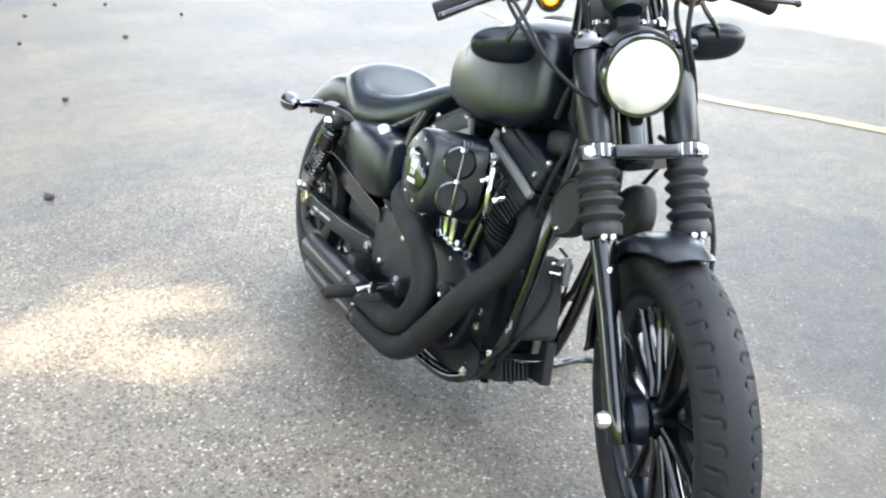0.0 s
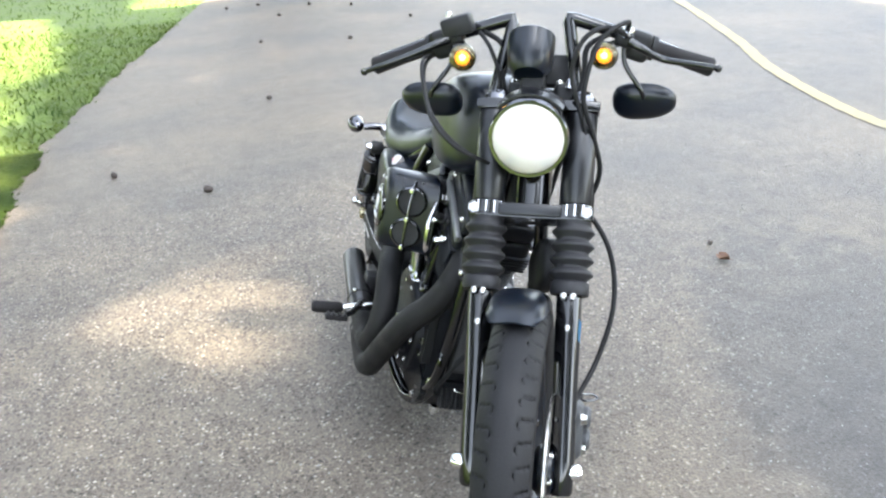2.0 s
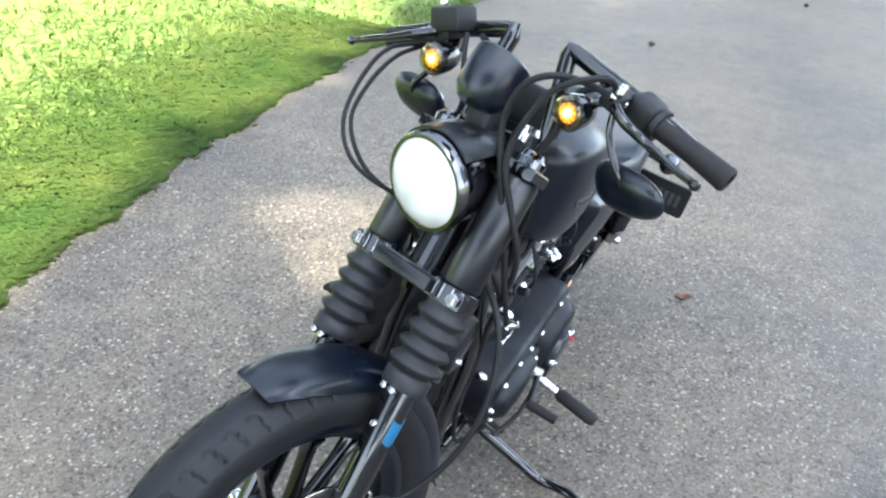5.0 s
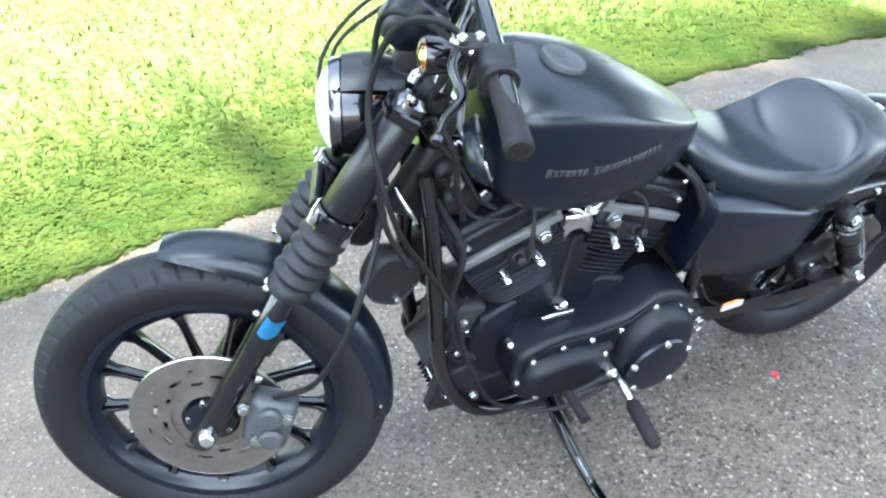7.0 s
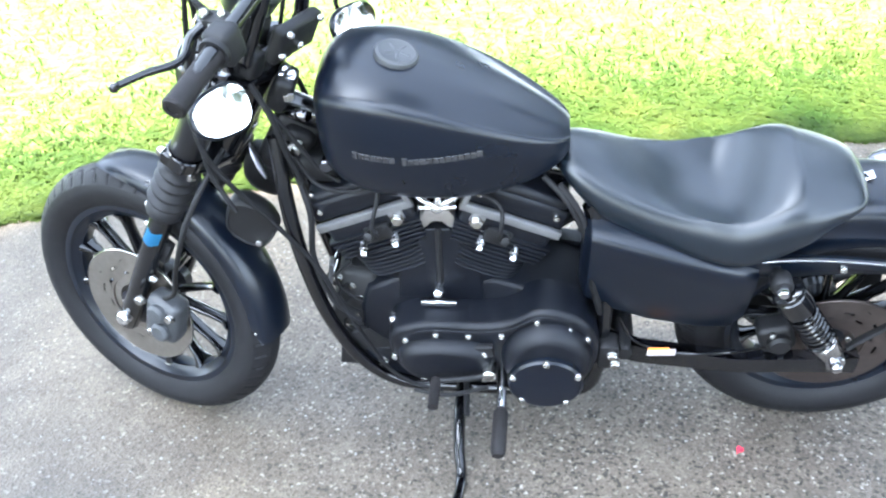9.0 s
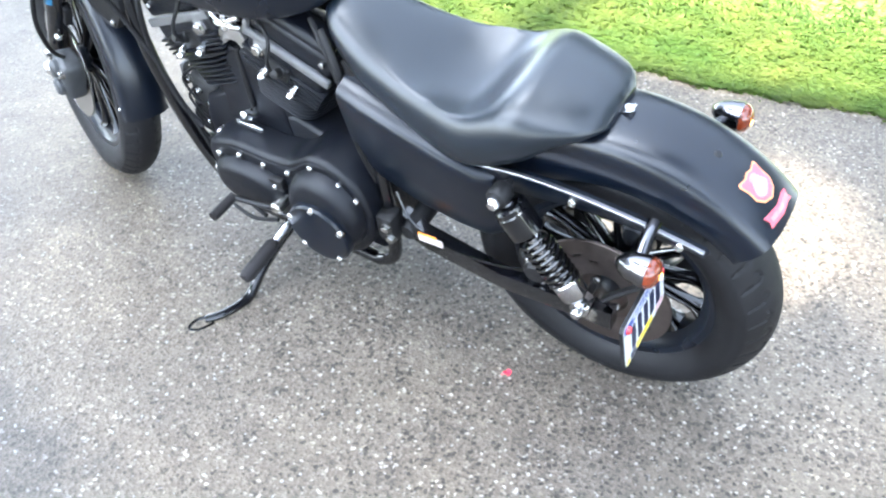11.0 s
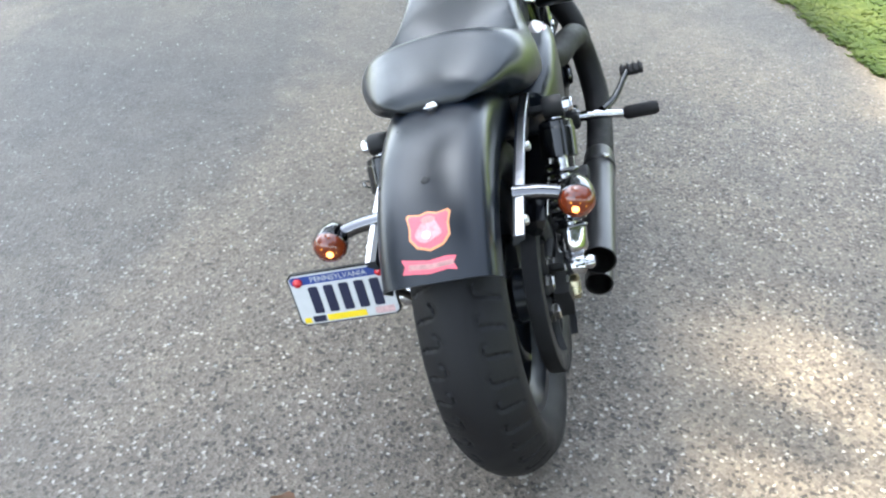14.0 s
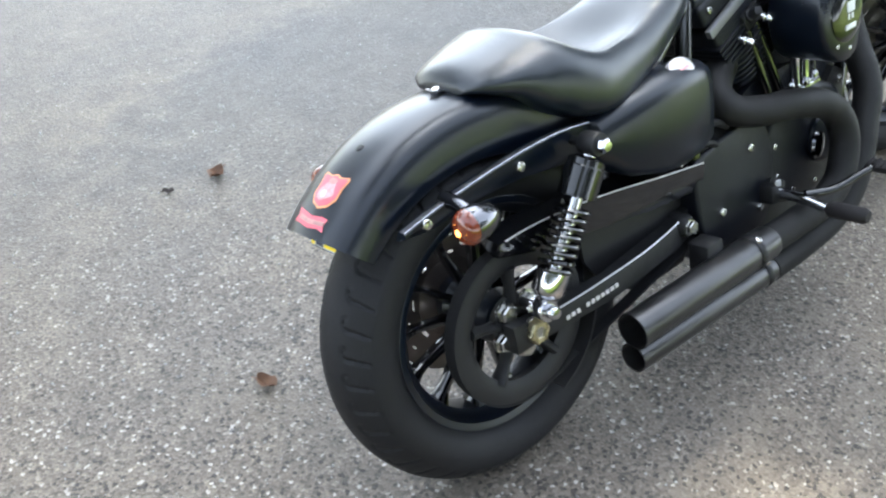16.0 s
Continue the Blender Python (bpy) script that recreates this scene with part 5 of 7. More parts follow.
# primary cover on the left
PRIM = rounded([(0.952, 0, 0.365), (0.945, 0, 0.405), (0.915, 0, 0.428), (0.850, 0, 0.444), (0.765, 0, 0.440), (0.70, 0, 0.450), (0.635, 0, 0.490), (0.575, 0, 0.482), (0.525, 0, 0.445), (0.500, 0, 0.38), (0.508, 0, 0.300), (0.545, 0, 0.235), (0.605, 0, 0.205), (0.665, 0, 0.222), (0.72, 0, 0.245), (0.80, 0, 0.235), (0.875, 0, 0.236), (0.925, 0, 0.275), (0.945, 0, 0.32)], 5, closed=True)
PRIM = [(p[0], p[2]) for p in PRIM]
pcv = Build().plate(PRIM, 0.070, 0.165, 0.016, 5, bulge=0.0)
primary = part("primary_cover", pcv, WRINKLE, bike, "wrinkle-black primary cover", angle=50)


def blob(b, outline, y0, y1, inset, n=5):
    """A raised, softly rounded field on the cover."""
    c = np.mean(outline, axis=0)
    rings = []
    for i in range(n + 1):
        a = i / n * math.pi / 2
        k = 1 - inset * (1 - math.cos(a))
        rings.append([(c[0] + (x - c[0]) * k, y0 + (y1 - y0) * math.sin(a), c[1] + (z - c[1]) * k) for x, z in outline])
    return b.loft(rings)


ov = [(0.828 + 0.105 * math.copysign(abs(math.cos(a)) ** 0.75, math.cos(a)), 0.338 + 0.062 * math.copysign(abs(math.sin(a)) ** 0.8, math.sin(a))) for a in np.linspace(0, 2 * math.pi, 40, endpoint=False)]
part("cover_bulge", blob(Build(), ov, 0.158, 0.196, 0.35), WRINKLE, primary, angle=60)
ci = [(0.610 + 0.098 * math.cos(a), 0.352 + 0.108 * math.sin(a)) for a in np.linspace(0, 2 * math.pi, 44, endpoint=False)]
part("cover_bulge", blob(Build(), ci, 0.158, 0.204, 0.28), WRINKLE, primary, angle=60)
part("cover_ridge", Build().tube([(0.925, 0.160, 0.402), (0.86, 0.163, 0.424), (0.76, 0.163, 0.422), (0.69, 0.163, 0.434), (0.63, 0.163, 0.474), (0.57, 0.161, 0.463), (0.53, 0.157, 0.430)], 0.0045, 8, 6), WRINKLE, primary)
part("derby_cover", Build().lathe([(0.080, 0.0), (0.080, 0.016), (0.076, 0.021), (0.060, 0.023), (0.0, 0.024)], (0.612, 0.198, 0.316), (0, 1, 0), 48), SATIN, primary, "smooth black round clutch cover")
for x, z in ((0.613, 0.389), (0.682, 0.340), (0.545, 0.350), (0.566, 0.258), (0.662, 0.262)):
    bolt(primary, (x, 0.217, z), (0, 1, 0), None, 1.1)
for x, z in ((0.913, 0.392), (0.847, 0.412), (0.777, 0.411), (0.707, 0.416), (0.634, 0.462), (0.566, 0.440), (0.527, 0.410), (0.940, 0.335), (0.88, 0.262), (0.745, 0.262)):
    bolt(primary, (x, 0.166, z), (0, 1, 0), None, 1.05)
bolt(primary, (0.944, 0.112, 0.406), (0, 1, 0), acorn_mesh, 1.1)
part("inspection_cover", Build().box((0.765, 0.172, 0.372), (0.085, 0.020, 0.034), (0, 4, 0), 0.006, 2), FLAT, primary, "recessed inspection plate")
bolt(primary, (0.788, 0.182, 0.373), (0, 1, 0))
bolt(primary, (0.744, 0.182, 0.371), (0, 1, 0))
part("case_plate", Build().box((0.842, 0.116, 0.458), (0.076, 0.006, 0.011), (0, 0, 0), 0.001, 1), BRIGHT, engine, "bare number strip")
part("case_bolt", Build().lathe([(0.013, -0.02), (0.013, 0.006), (0.010, 0.010), (0.008, 0.020), (0.0, 0.022)], (0.841, 0.108, 0.486), (0, 0.8, 0.5), 14), BRIGHT, engine, "bright acorn nut")
part("pushrod_seam", Build().tube([(0.838, 0.092, 0.50), (0.836, 0.086, 0.655)], 0.007, 8, 0), FLAT, engine)
part("valley_plate", Build().plate([(0.93, 0.44), (0.925, 0.52), (0.862, 0.650), (0.812, 0.650), (0.750, 0.52), (0.745, 0.44)], 0.05, 0.088, 0.006), WRINKLE, engine, "flat dark plate between the cylinders")

# intake bracket between the heads
arch = [(0.874, 0.652), (0.872, 0.684), (0.856, 0.708), (0.816, 0.708), (0.802, 0.688), (0.798, 0.655), (0.812, 0.660), (0.822, 0.674), (0.836, 0.679), (0.850, 0.674), (0.860, 0.660)]
bracket = part("intake_bracket", Build().plate(arch, 0.072, 0.090, 0.003, 2), ALLOY, engine, "bare aluminium intake bracket")
for x0, z0, x1, z1 in ((0.835, 0.716, 0.872, 0.742), (0.835, 0.716, 0.795, 0.744), (0.835, 0.716, 0.868, 0.714), (0.835, 0.716, 0.800, 0.716), (0.835, 0.716, 0.828, 0.752)):
    part("bracket_arm", Build().tube([(x0, 0.094, z0), ((x0 + x1) / 2, 0.098, (z0 + z1) / 2 + 0.004), (x1, 0.090, z1)], 0.0062, 10, 4), BRIGHT, bracket, "chrome arm")
part("bracket_hub", Build().lathe([(0.011, -0.01), (0.011, 0.008), (0.007, 0.012), (0.0, 0.013)], (0.835, 0.092, 0.716), (0, 1, 0), 16), BRIGHT, bracket)
part("intake_manifold", Build().tube([(0.92, 0.0, 0.68), (0.84, -0.01, 0.70), (0.76, 0.0, 0.68)], 0.030, 14, 4).tube([(0.84, -0.01, 0.70), (0.84, -0.12, 0.67)], 0.034, 14, 0), FLAT, engine)
for dx, sx in ((0.12, 1), (-0.12, -1)):
    part("plug_lead", Build().tube([(0.835 + dx, 0.118, 0.655), (0.835 + dx * 1.05, 0.128, 0.69), (0.835 + dx * 0.95, 0.10, 0.74), (0.90 + dx * 0.4, 0.06, 0.78)], 0.0042, 8, 6), RUBBER, engine, "black plug lead")

# right side: cam cover, pushrod tubes, sprocket cover
CAM = rounded([(1.00, 0, 0.33), (0.985, 0, 0.40), (0.93, 0, 0.44), (0.84, 0, 0.455), (0.75, 0, 0.44), (0.70, 0, 0.38), (0.70, 0, 0.28), (0.76, 0, 0.225), (0.86, 0, 0.205), (0.95, 0, 0.235)], 5, closed=True)
cam_cover = part("cam_cover", Build().plate([(p[0], p[2]) for p in CAM], -0.07, -0.125, 0.014, 4), WRINKLE, bike, "wrinkle-black cam cover", angle=50)
part("timer_cover", Build().lathe([(0.055, 0.0), (0.055, 0.010), (0.050, 0.015), (0.0, 0.016)], (0.90, -0.122, 0.325), (0, -1, 0), 36), SATIN, cam_cover)
for a in np.linspace(0, 2 * math.pi, 9, endpoint=False):
    bolt(cam_cover, (0.85 + 0.125 * math.cos(a), -0.121, 0.33 + 0.100 * math.sin(a)), (0, -1, 0))
for sgn, tilt in ((1, 22.5), (-1, -22.5)):
    for k in (0, 1):
        x0 = 0.835 + sgn * (0.030 + 0.042 * k)
        x1 = 0.835 + sgn * (0.105 + 0.028 * k)
        tb = part("pushrod_tube", Build().tube([(x0, -0.100, 0.44), (x1, -0.088, 0.655)], 0.0095, 14, 0), GLOSS, bike, "gloss black pushrod tube")
        part("tappet_block", Build().lathe([(0.017, 0), (0.017, 0.022), (0.012, 0.030)], (x0, -0.100, 0.435), (x1 - x0, 0.012, 0.215), 14), GLOSS, tb)
base = part("tappet_base", Build().box((0.844, -0.110, 0.458), (0.105, 0.046, 0.010), (0, 0, 0), 0.003, 1), CHROME, bike, "chrome tappet base")
for k in (-1, 1):
    part("tappet_tube", Build().lathe([(0.0125, 0.0), (0.0125, 0.006), (0.0105, 0.008), (0.0105, 0.096), (0.012, 0.098), (0.012, 0.104), (0.008, 0.106)], (0.836 + 0.0165 * k, -0.120, 0.464), (0.03 * k, -0.05, 1), 18), BRIGHT, base, "bright chrome tube")
    bolt(base, (0.844 + 0.043 * k, -0.122, 0.466), (0, -0.2, 1), acorn_mesh, 0.9)
    bolt(base, (0.844 + 0.005 * k, -0.130, 0.465), (0, -0.5, 1), acorn_mesh, 0.7)
part("sight_cover", Build().lathe([(0.028, 0.0), (0.030, 0.004), (0.027, 0.010), (0.018, 0.013), (0.0, 0.0135)], (0.862, -0.136, 0.322), (0.15, -1, 0), 28), SMOKED, cam_cover, "bright oval inspection cap")
sp = rounded([(0.482, 0, 0.262), (0.474, 0, 0.300), (0.466, 0, 0.400), (0.466, 0, 0.424), (0.476, 0, 0.434), (0.56, 0, 0.452), (0.66, 0, 0.456), (0.71, 0, 0.41), (0.72, 0, 0.30), (0.68, 0, 0.225), (0.60, 0, 0.205), (0.50, 0, 0.235)], 4, closed=True)
sprocket = part("sprocket_cover", Build().plate([(p[0], p[2]) for p in sp], -0.085, -0.128, 0.008, 3), WRINKLE, bike, "black sprocket cover")
for x, z in ((0.536, 0.302), (0.64, 0.40), (0.66, 0.26)):
    bolt(sprocket, (x, -0.128, z), (0, -1, 0), None, 1.3)
part("guard_edge", Build().tube([(0.485, -0.137, 0.431), (0.35, -0.140, 0.4565), (0.19, -0.140, 0.4865), (0.05, -0.140, 0.501), (-0.02, -0.139, 0.500)], 0.0014, 8, 5), ALLOY, bike, "pale strip for the reflected sky of the belt guard")
part("belt_guard", Build().loft([[(x, -0.108, z - h), (x, -0.122, z - h), (x, -0.131, z), (x, -0.136, z + h * 0.8), (x, -0.080, z + h)] for x, z, h in ((0.49, 0.403, 0.030), (0.35, 0.424, 0.035), (0.19, 0.454, 0.036), (0.05, 0.474, 0.030), (-0.03, 0.485, 0.016))]), GLOSS, bike, "gloss black upper belt guard")
dg = Build()
dg.loft([[(0.172 * math.sin(a), -0.078, 0.323 - 0.172 * math.cos(a)), (0.172 * math.sin(a), -0.122, 0.323 - 0.172 * math.cos(a)), (0.176 * math.sin(a), -0.122, 0.323 - 0.176 * math.cos(a)), (0.176 * math.sin(a), -0.078, 0.323 - 0.176 * math.cos(a))] for a in np.linspace(0.35, 1.5, 12)])
# added panel: keeps the space between swingarm and belt guard dark
part("gap_panel", Build().plate([(0.50, 0.315), (0.50, 0.425), (0.36, 0.448), (0.22, 0.470), (0.19, 0.440), (0.19, 0.345), (0.24, 0.262), (0.33, 0.215), (0.46, 0.215)], -0.084, -0.074, 0.003), FLAT, bike, "black panel added to fill the dark gap by the belt")
part("belt_deflector", dg, FLAT, bike, "black lower belt deflector")
for k in range(11):
    if k != 3:
        part("lettering_bar", Build().box((0.075 + 0.0125 * k, -0.1475, 0.309), (0.0085, 0.003, 0.0075), (0, 0, 0), 0.0006, 1), SILVER, bike, "grey marking bar")

# ---- exhaust on the right ----
FP = [(1.010, -0.045, 0.602), (1.060, -0.060, 0.590), (1.084, -0.080, 0.552), (1.078, -0.098, 0.505), (1.062, -0.122, 0.460), (1.046, -0.145, 0.428), (1.022, -0.166, 0.385), (0.983, -0.178, 0.330), (0.942, -0.190, 0.273), (0.890, -0.196, 0.215), (0.81, -0.193, 0.175), (0.70, -0.188, 0.162), (0.60, -0.182, 0.158)]
RP = [(0.660, -0.065, 0.560), (0.590, -0.098, 0.535), (0.590, -0.128, 0.500), (0.650, -0.148, 0.476), (0.740, -0.165, 0.460), (0.820, -0.179, 0.434), (0.872, -0.184, 0.388), (0.884, -0.190, 0.327), (0.845, -0.197, 0.258), (0.77, -0.198, 0.230), (0.68, -0.196, 0.227), (0.56, -0.192, 0.227)]
for r, way, end in ((0.0295, FP, (0.195, -0.168, 0.163)), (0.0355, RP, (0.19, -0.180, 0.227))):
    pipe = part("exhaust_pipe", Build().tube(way, 0.031, 20, 8), WRAP, bike, "matt black exhaust header")
    a, e = np.array(way[-1]), np.array(end)
    d = (e - a) / np.linalg.norm(e - a)
    n = np.linalg.norm(e - a)
    part("muffler", Build().lathe([(r - 0.0025, -0.03), (r, -0.02), (r, n), (r - 0.0025, n), (r - 0.003, n - 0.02), (r - 0.0055, n - 0.10), (0.0, n - 0.11)], a, d, 30), MUFFLER, pipe, "dark satin straight-cut muffler")
    part("clamp", Build().lathe([(r + 0.001, 0.0), (r + 0.0025, 0.002), (r + 0.0025, 0.014), (r + 0.001, 0.016)], a + d * 0.02, d, 28, closed=True), FLAT, pipe)
    bolt(pipe, tuple(a + d * 0.028 + np.array((0, -0.02, 0.032))), (0, -0.5, 0.85))
part("exhaust_bracket", Build().box((0.45, -0.150, 0.235), (0.05, 0.05, 0.10), (0, 0, 0), 0.006), FLAT, bike)

# ---- air cleaner with two openings that face ahead ----
ac = Build()
OUT = rounded([(0.972, 0, 0.655), (0.966, 0, 0.722), (0.925, 0, 0.746), (0.845, 0, 0.742), (0.785, 0, 0.708), (0.768, 0, 0.645), (0.788, 0, 0.582), (0.845, 0, 0.552), (0.925, 0, 0.553), (0.964, 0, 0.586)], 5, closed=True)


def cleaner_ring(y, k):
    """The cleaner's outline at one depth; its nose slants back towards the outer face."""
    s = min(max((-y - 0.115) / 0.119, 0), 1)
    o = [(p[0] - 0.006 - max(p[0] - 0.806, 0) / 0.166 * (0.026 + 0.050 * s), p[2]) for p in OUT]
    cx, cz = np.mean(o, axis=0)
    return [(cx + (x - cx) * k, y, cz + (z - cz) * k) for x, z in o]


ac.loft([cleaner_ring(y, k) for y, k in ((-0.110, 0.93), (-0.116, 1.0), (-0.170, 1.0), (-0.218, 1.0), (-0.229, 0.975), (-0.234, 0.92), (-0.237, 0.6), (-0.238, 0.1))])
air = part("air_cleaner", ac, SATIN, bike, "dull black air cleaner with two intake openings", Matrix.Translation((-0.014, 0.0, -0.024)), angle=50)
part("emblem", Build().lathe([(0.054, 0.0), (0.054, 0.004), (0.050, 0.0065), (0.030, 0.009), (0.0, 0.010)], (0.836, -0.2345, 0.645), (0, -1, 0), 44), GLOSS, air, "dark round emblem")
for dx, dz, w, h in ((0.002, 0.014, 0.026, 0.020), (-0.006, -0.004, 0.006, 0.012), (0.006, -0.004, 0.006, 0.012), (0, -0.024, 0.036, 0.010), (0, 0.040, 0.026, 0.004)):
    part("emblem_bar", Build().box((0.836 + dx, -0.2440, 0.645 + dz), (w, 0.003, h), (0, 0, 0), 0.001, 1), LETTER_WHITE, air, "pale emblem bar")
for z, x in ((0.690, 0.962), (0.608, 0.958)):
    part("intake_ring", Build().lathe([(0.034, 0.0), (0.039, 0.004), (0.038, 0.016), (0.034, 0.018), (0.031, 0.0)], (x - 0.052, -0.172, z), (0.92, -0.39, 0), 30, closed=True), SMOKED, air, "black intake ring")
    part("intake_mouth", Build().lathe([(0.033, 0.0), (0.026, -0.004), (0.0, -0.006)], (x - 0.041, -0.176, z), (0.92, -0.39, 0), 26), LINER, air, "dark intake opening")
part("intake_bar", Build().tube([(0.905, -0.170, 0.736), (0.936, -0.182, 0.722), (0.936, -0.182, 0.580), (0.905, -0.170, 0.566)], 0.0036, 10, 4), SMOKED, air, "chrome bar over the openings")
for z in (0.722, 0.650, 0.578):
    part("bar_collar", Build().lathe([(0.006, -0.006), (0.0085, -0.004), (0.0085, 0.004), (0.006, 0.006)], (0.936, -0.182, z), (0, 0, 1), 12), CHROME, air)
for a in np.linspace(0.3, 5.9, 7):
    bolt(air, (0.834 + 0.048 * math.cos(a), -0.233, 0.648 + 0.076 * math.sin(a)), (0, -1, 0), None, 0.7)
part("breather_hose", Build().tube([(0.985, -0.13, 0.715), (1.012, -0.145, 0.675), (1.010, -0.14, 0.61), (0.985, -0.12, 0.57)], 0.006, 8, 5), CHROME, air)

# ---- foot controls, side stand ----
for sy, px in ((1, 0.705), (-1, 0.690)):
    b = np.array((px, 0.150 * sy, 0.300 if sy > 0 else 0.285))
    j = np.array((px, 0.262 * sy, 0.290 if sy > 0 else 0.270))
    tip = np.array((px + 0.004, 0.372 * sy if sy > 0 else -0.346, 0.277 if sy > 0 else 0.267))
    peg = part("footpeg", Build().tube([b, (b + j) / 2 + (0, 0, 0.004), j], [0.013, 0.011, 0.010], 14, 4), CHROME, bike, "footpeg with black rubber")
    part("peg_rubber", Build().tube([j, j + (tip - j) * 0.1, j + (tip - j) * 0.9, tip], [0.010, 0.0165, 0.0165, 0.012], 14, 0), GRIP, peg, "black rubber sleeve")
    part("peg_mount", Build().box(tuple(b - (0, 0.015 * sy, 0)), (0.05, 0.05, 0.045), (0, 0, 0), 0.010), FLAT, peg)
    bolt(peg, tuple(b + (0.0, 0.0, 0.022)), (0, 0.2 * sy, 1), hex_mesh)
part("shift_lever", Build().tube([(0.735, 0.205, 0.330), (0.78, 0.215, 0.328), (0.845, 0.225, 0.330)], 0.007, 10, 4), FLAT, bike, "black gear lever with rubber peg")
part("shift_peg", Build().tube([(0.846, 0.222, 0.330), (0.847, 0.294, 0.331)], 0.0115, 14, 0), GRIP, bike, "black rubber gear peg")
part("shift_shaft", Build().lathe([(0.016, -0.05), (0.016, 0.01), (0.012, 0.014), (0.0, 0.015)], (0.733, 0.200, 0.330), (0, 1, 0), 16), ZINC, bike)
part("shift_rod", Build().tube([(0.735, 0.212, 0.295), (0.82, 0.212, 0.262), (0.90, 0.19, 0.245)], 0.005, 8, 4), FLAT, bike, "black linkage rod")
brake = part("brake_pedal", Build().tube([(0.690, -0.215, 0.290), (0.745, -0.245, 0.285), (0.795, -0.270, 0.300), (0.828, -0.285, 0.308)], [0.010, 0.009, 0.008, 0.008], 10, 5), GLOSS, bike, "black rear brake pedal")
part("pedal_pad", Build().box((0.833, -0.296, 0.308), (0.032, 0.058, 0.014), (0, -10, 0), 0.004), GRIP, brake, "ribbed rubber pad")
for k in range(4):
    part("pad_rib", Build().box((0.833, -0.317 + 0.014 * k, 0.316), (0.030, 0.006, 0.006), (0, -10, 0), 0.0015, 1), GRIP, brake)
stand = part("side_stand", Build().tube([(0.800, 0.105, 0.165), (0.803, 0.18, 0.150), (0.800, 0.265, 0.128), (0.792, 0.33, 0.108), (0.800, 0.40, 0.124), (0.822, 0.440, 0.136)], [0.015, 0.014, 0.013, 0.012, 0.012, 0.010], 12, 5), GLOSS, bike, "black side stand resting on the asphalt")
part("stand_foot", Build().tube([(0.812, 0.412, 0.124), (0.838, 0.446, 0.132), (0.834, 0.478, 0.140), (0.812, 0.470, 0.138), (0.800, 0.435, 0.128)], 0.006, 8, 4), GLOSS, stand, "looped stand foot")
part("stand_spring", Build().tube([(0.79, 0.115, 0.185), (0.785, 0.20, 0.168)], 0.007, 8, 0), FLAT, stand)

# ---- lower front: oil filter, mount, regulator, horn ----
part("oil_filter", Build().lathe([(0.0, 0.0), (0.030, 0.0), (0.036, 0.006), (0.036, 0.060), (0.032, 0.070)], (1.085, 0.0, 0.370), (-1, 0, -0.05), 28), GLOSS, bike, "black oil filter")
part("front_mount", Build().plate([(1.055, 0.33), (1.062, 0.46), (1.035, 0.50), (1.00, 0.49), (1.00, 0.30)], -0.048, 0.050, 0.006), FLAT, bike, "black front engine mount")
for y, z in ((-0.034, 0.352), (0.030, 0.362), (-0.030, 0.448), (0.028, 0.440)):
    bolt(bike, (1.060, y, z), (1, 0, 0.1), hex_mesh, 0.8)
bolt(bike, (1.048, -0.072, 0.262), (0.6, -0.8, 0), hex_mesh, 0.9)
bolt(bike, (0.985, -0.092, 0.190), (0.2, -1, 0), hex_mesh, 0.9)
part("oil_line", Build().tube([(1.06, -0.052, 0.40), (1.09, -0.070, 0.36), (1.085, -0.075, 0.30), (1.04, -0.080, 0.24), (0.98, -0.085, 0.21)], 0.007, 8, 6), GLOSS, bike, "black oil hose")
part("oil_line", Build().tube([(1.07, 0.030, 0.47), (1.10, 0.010, 0.42), (1.10, -0.040, 0.33), (1.06, -0.060, 0.25)], 0.006, 8, 6), RUBBER, bike)
caddy = part("electrics_caddy", Build().box((1.040, 0.012, 0.400), (0.085, 0.110, 0.190), (0, -14, 0), 0.016, 3), LINER, bike, "black electrics caddy")
for k in range(4):
    part("wire", Build().tube([(1.03, 0.060, 0.52 - 0.05 * k), (1.065, 0.078, 0.49 - 0.05 * k), (1.045, 0.080, 0.44 - 0.045 * k), (1.00, 0.075, 0.40 - 0.04 * k)], 0.0035, 7, 5), RUBBER, caddy)
for y, z in ((0.070, 0.455), (0.070, 0.36)):
    bolt(caddy, (1.035, y, z), (0.2, 1, 0), hex_mesh, 0.8)
mount = part("mount_plate", Build().plate([(1.09, 0.20), (1.075, 0.30), (1.01, 0.33), (0.94, 0.26), (0.95, 0.185)], 0.060, 0.088, 0.005), FLAT, bike, "black lower mount plate")
for x, z in ((1.05, 0.27), (0.985, 0.215), (1.065, 0.475), (1.02, 0.415)):
    bolt(mount, (x, 0.089 if z < 0.4 else 0.064, z), (0, 1, 0), hex_mesh)
part("stabiliser_cap", Build().lathe([(0.024, 0.0), (0.024, 0.008), (0.016, 0.012), (0.0, 0.012)], (1.035, 0.064, 0.345), (0, 1, 0), 20), FLAT, mount)

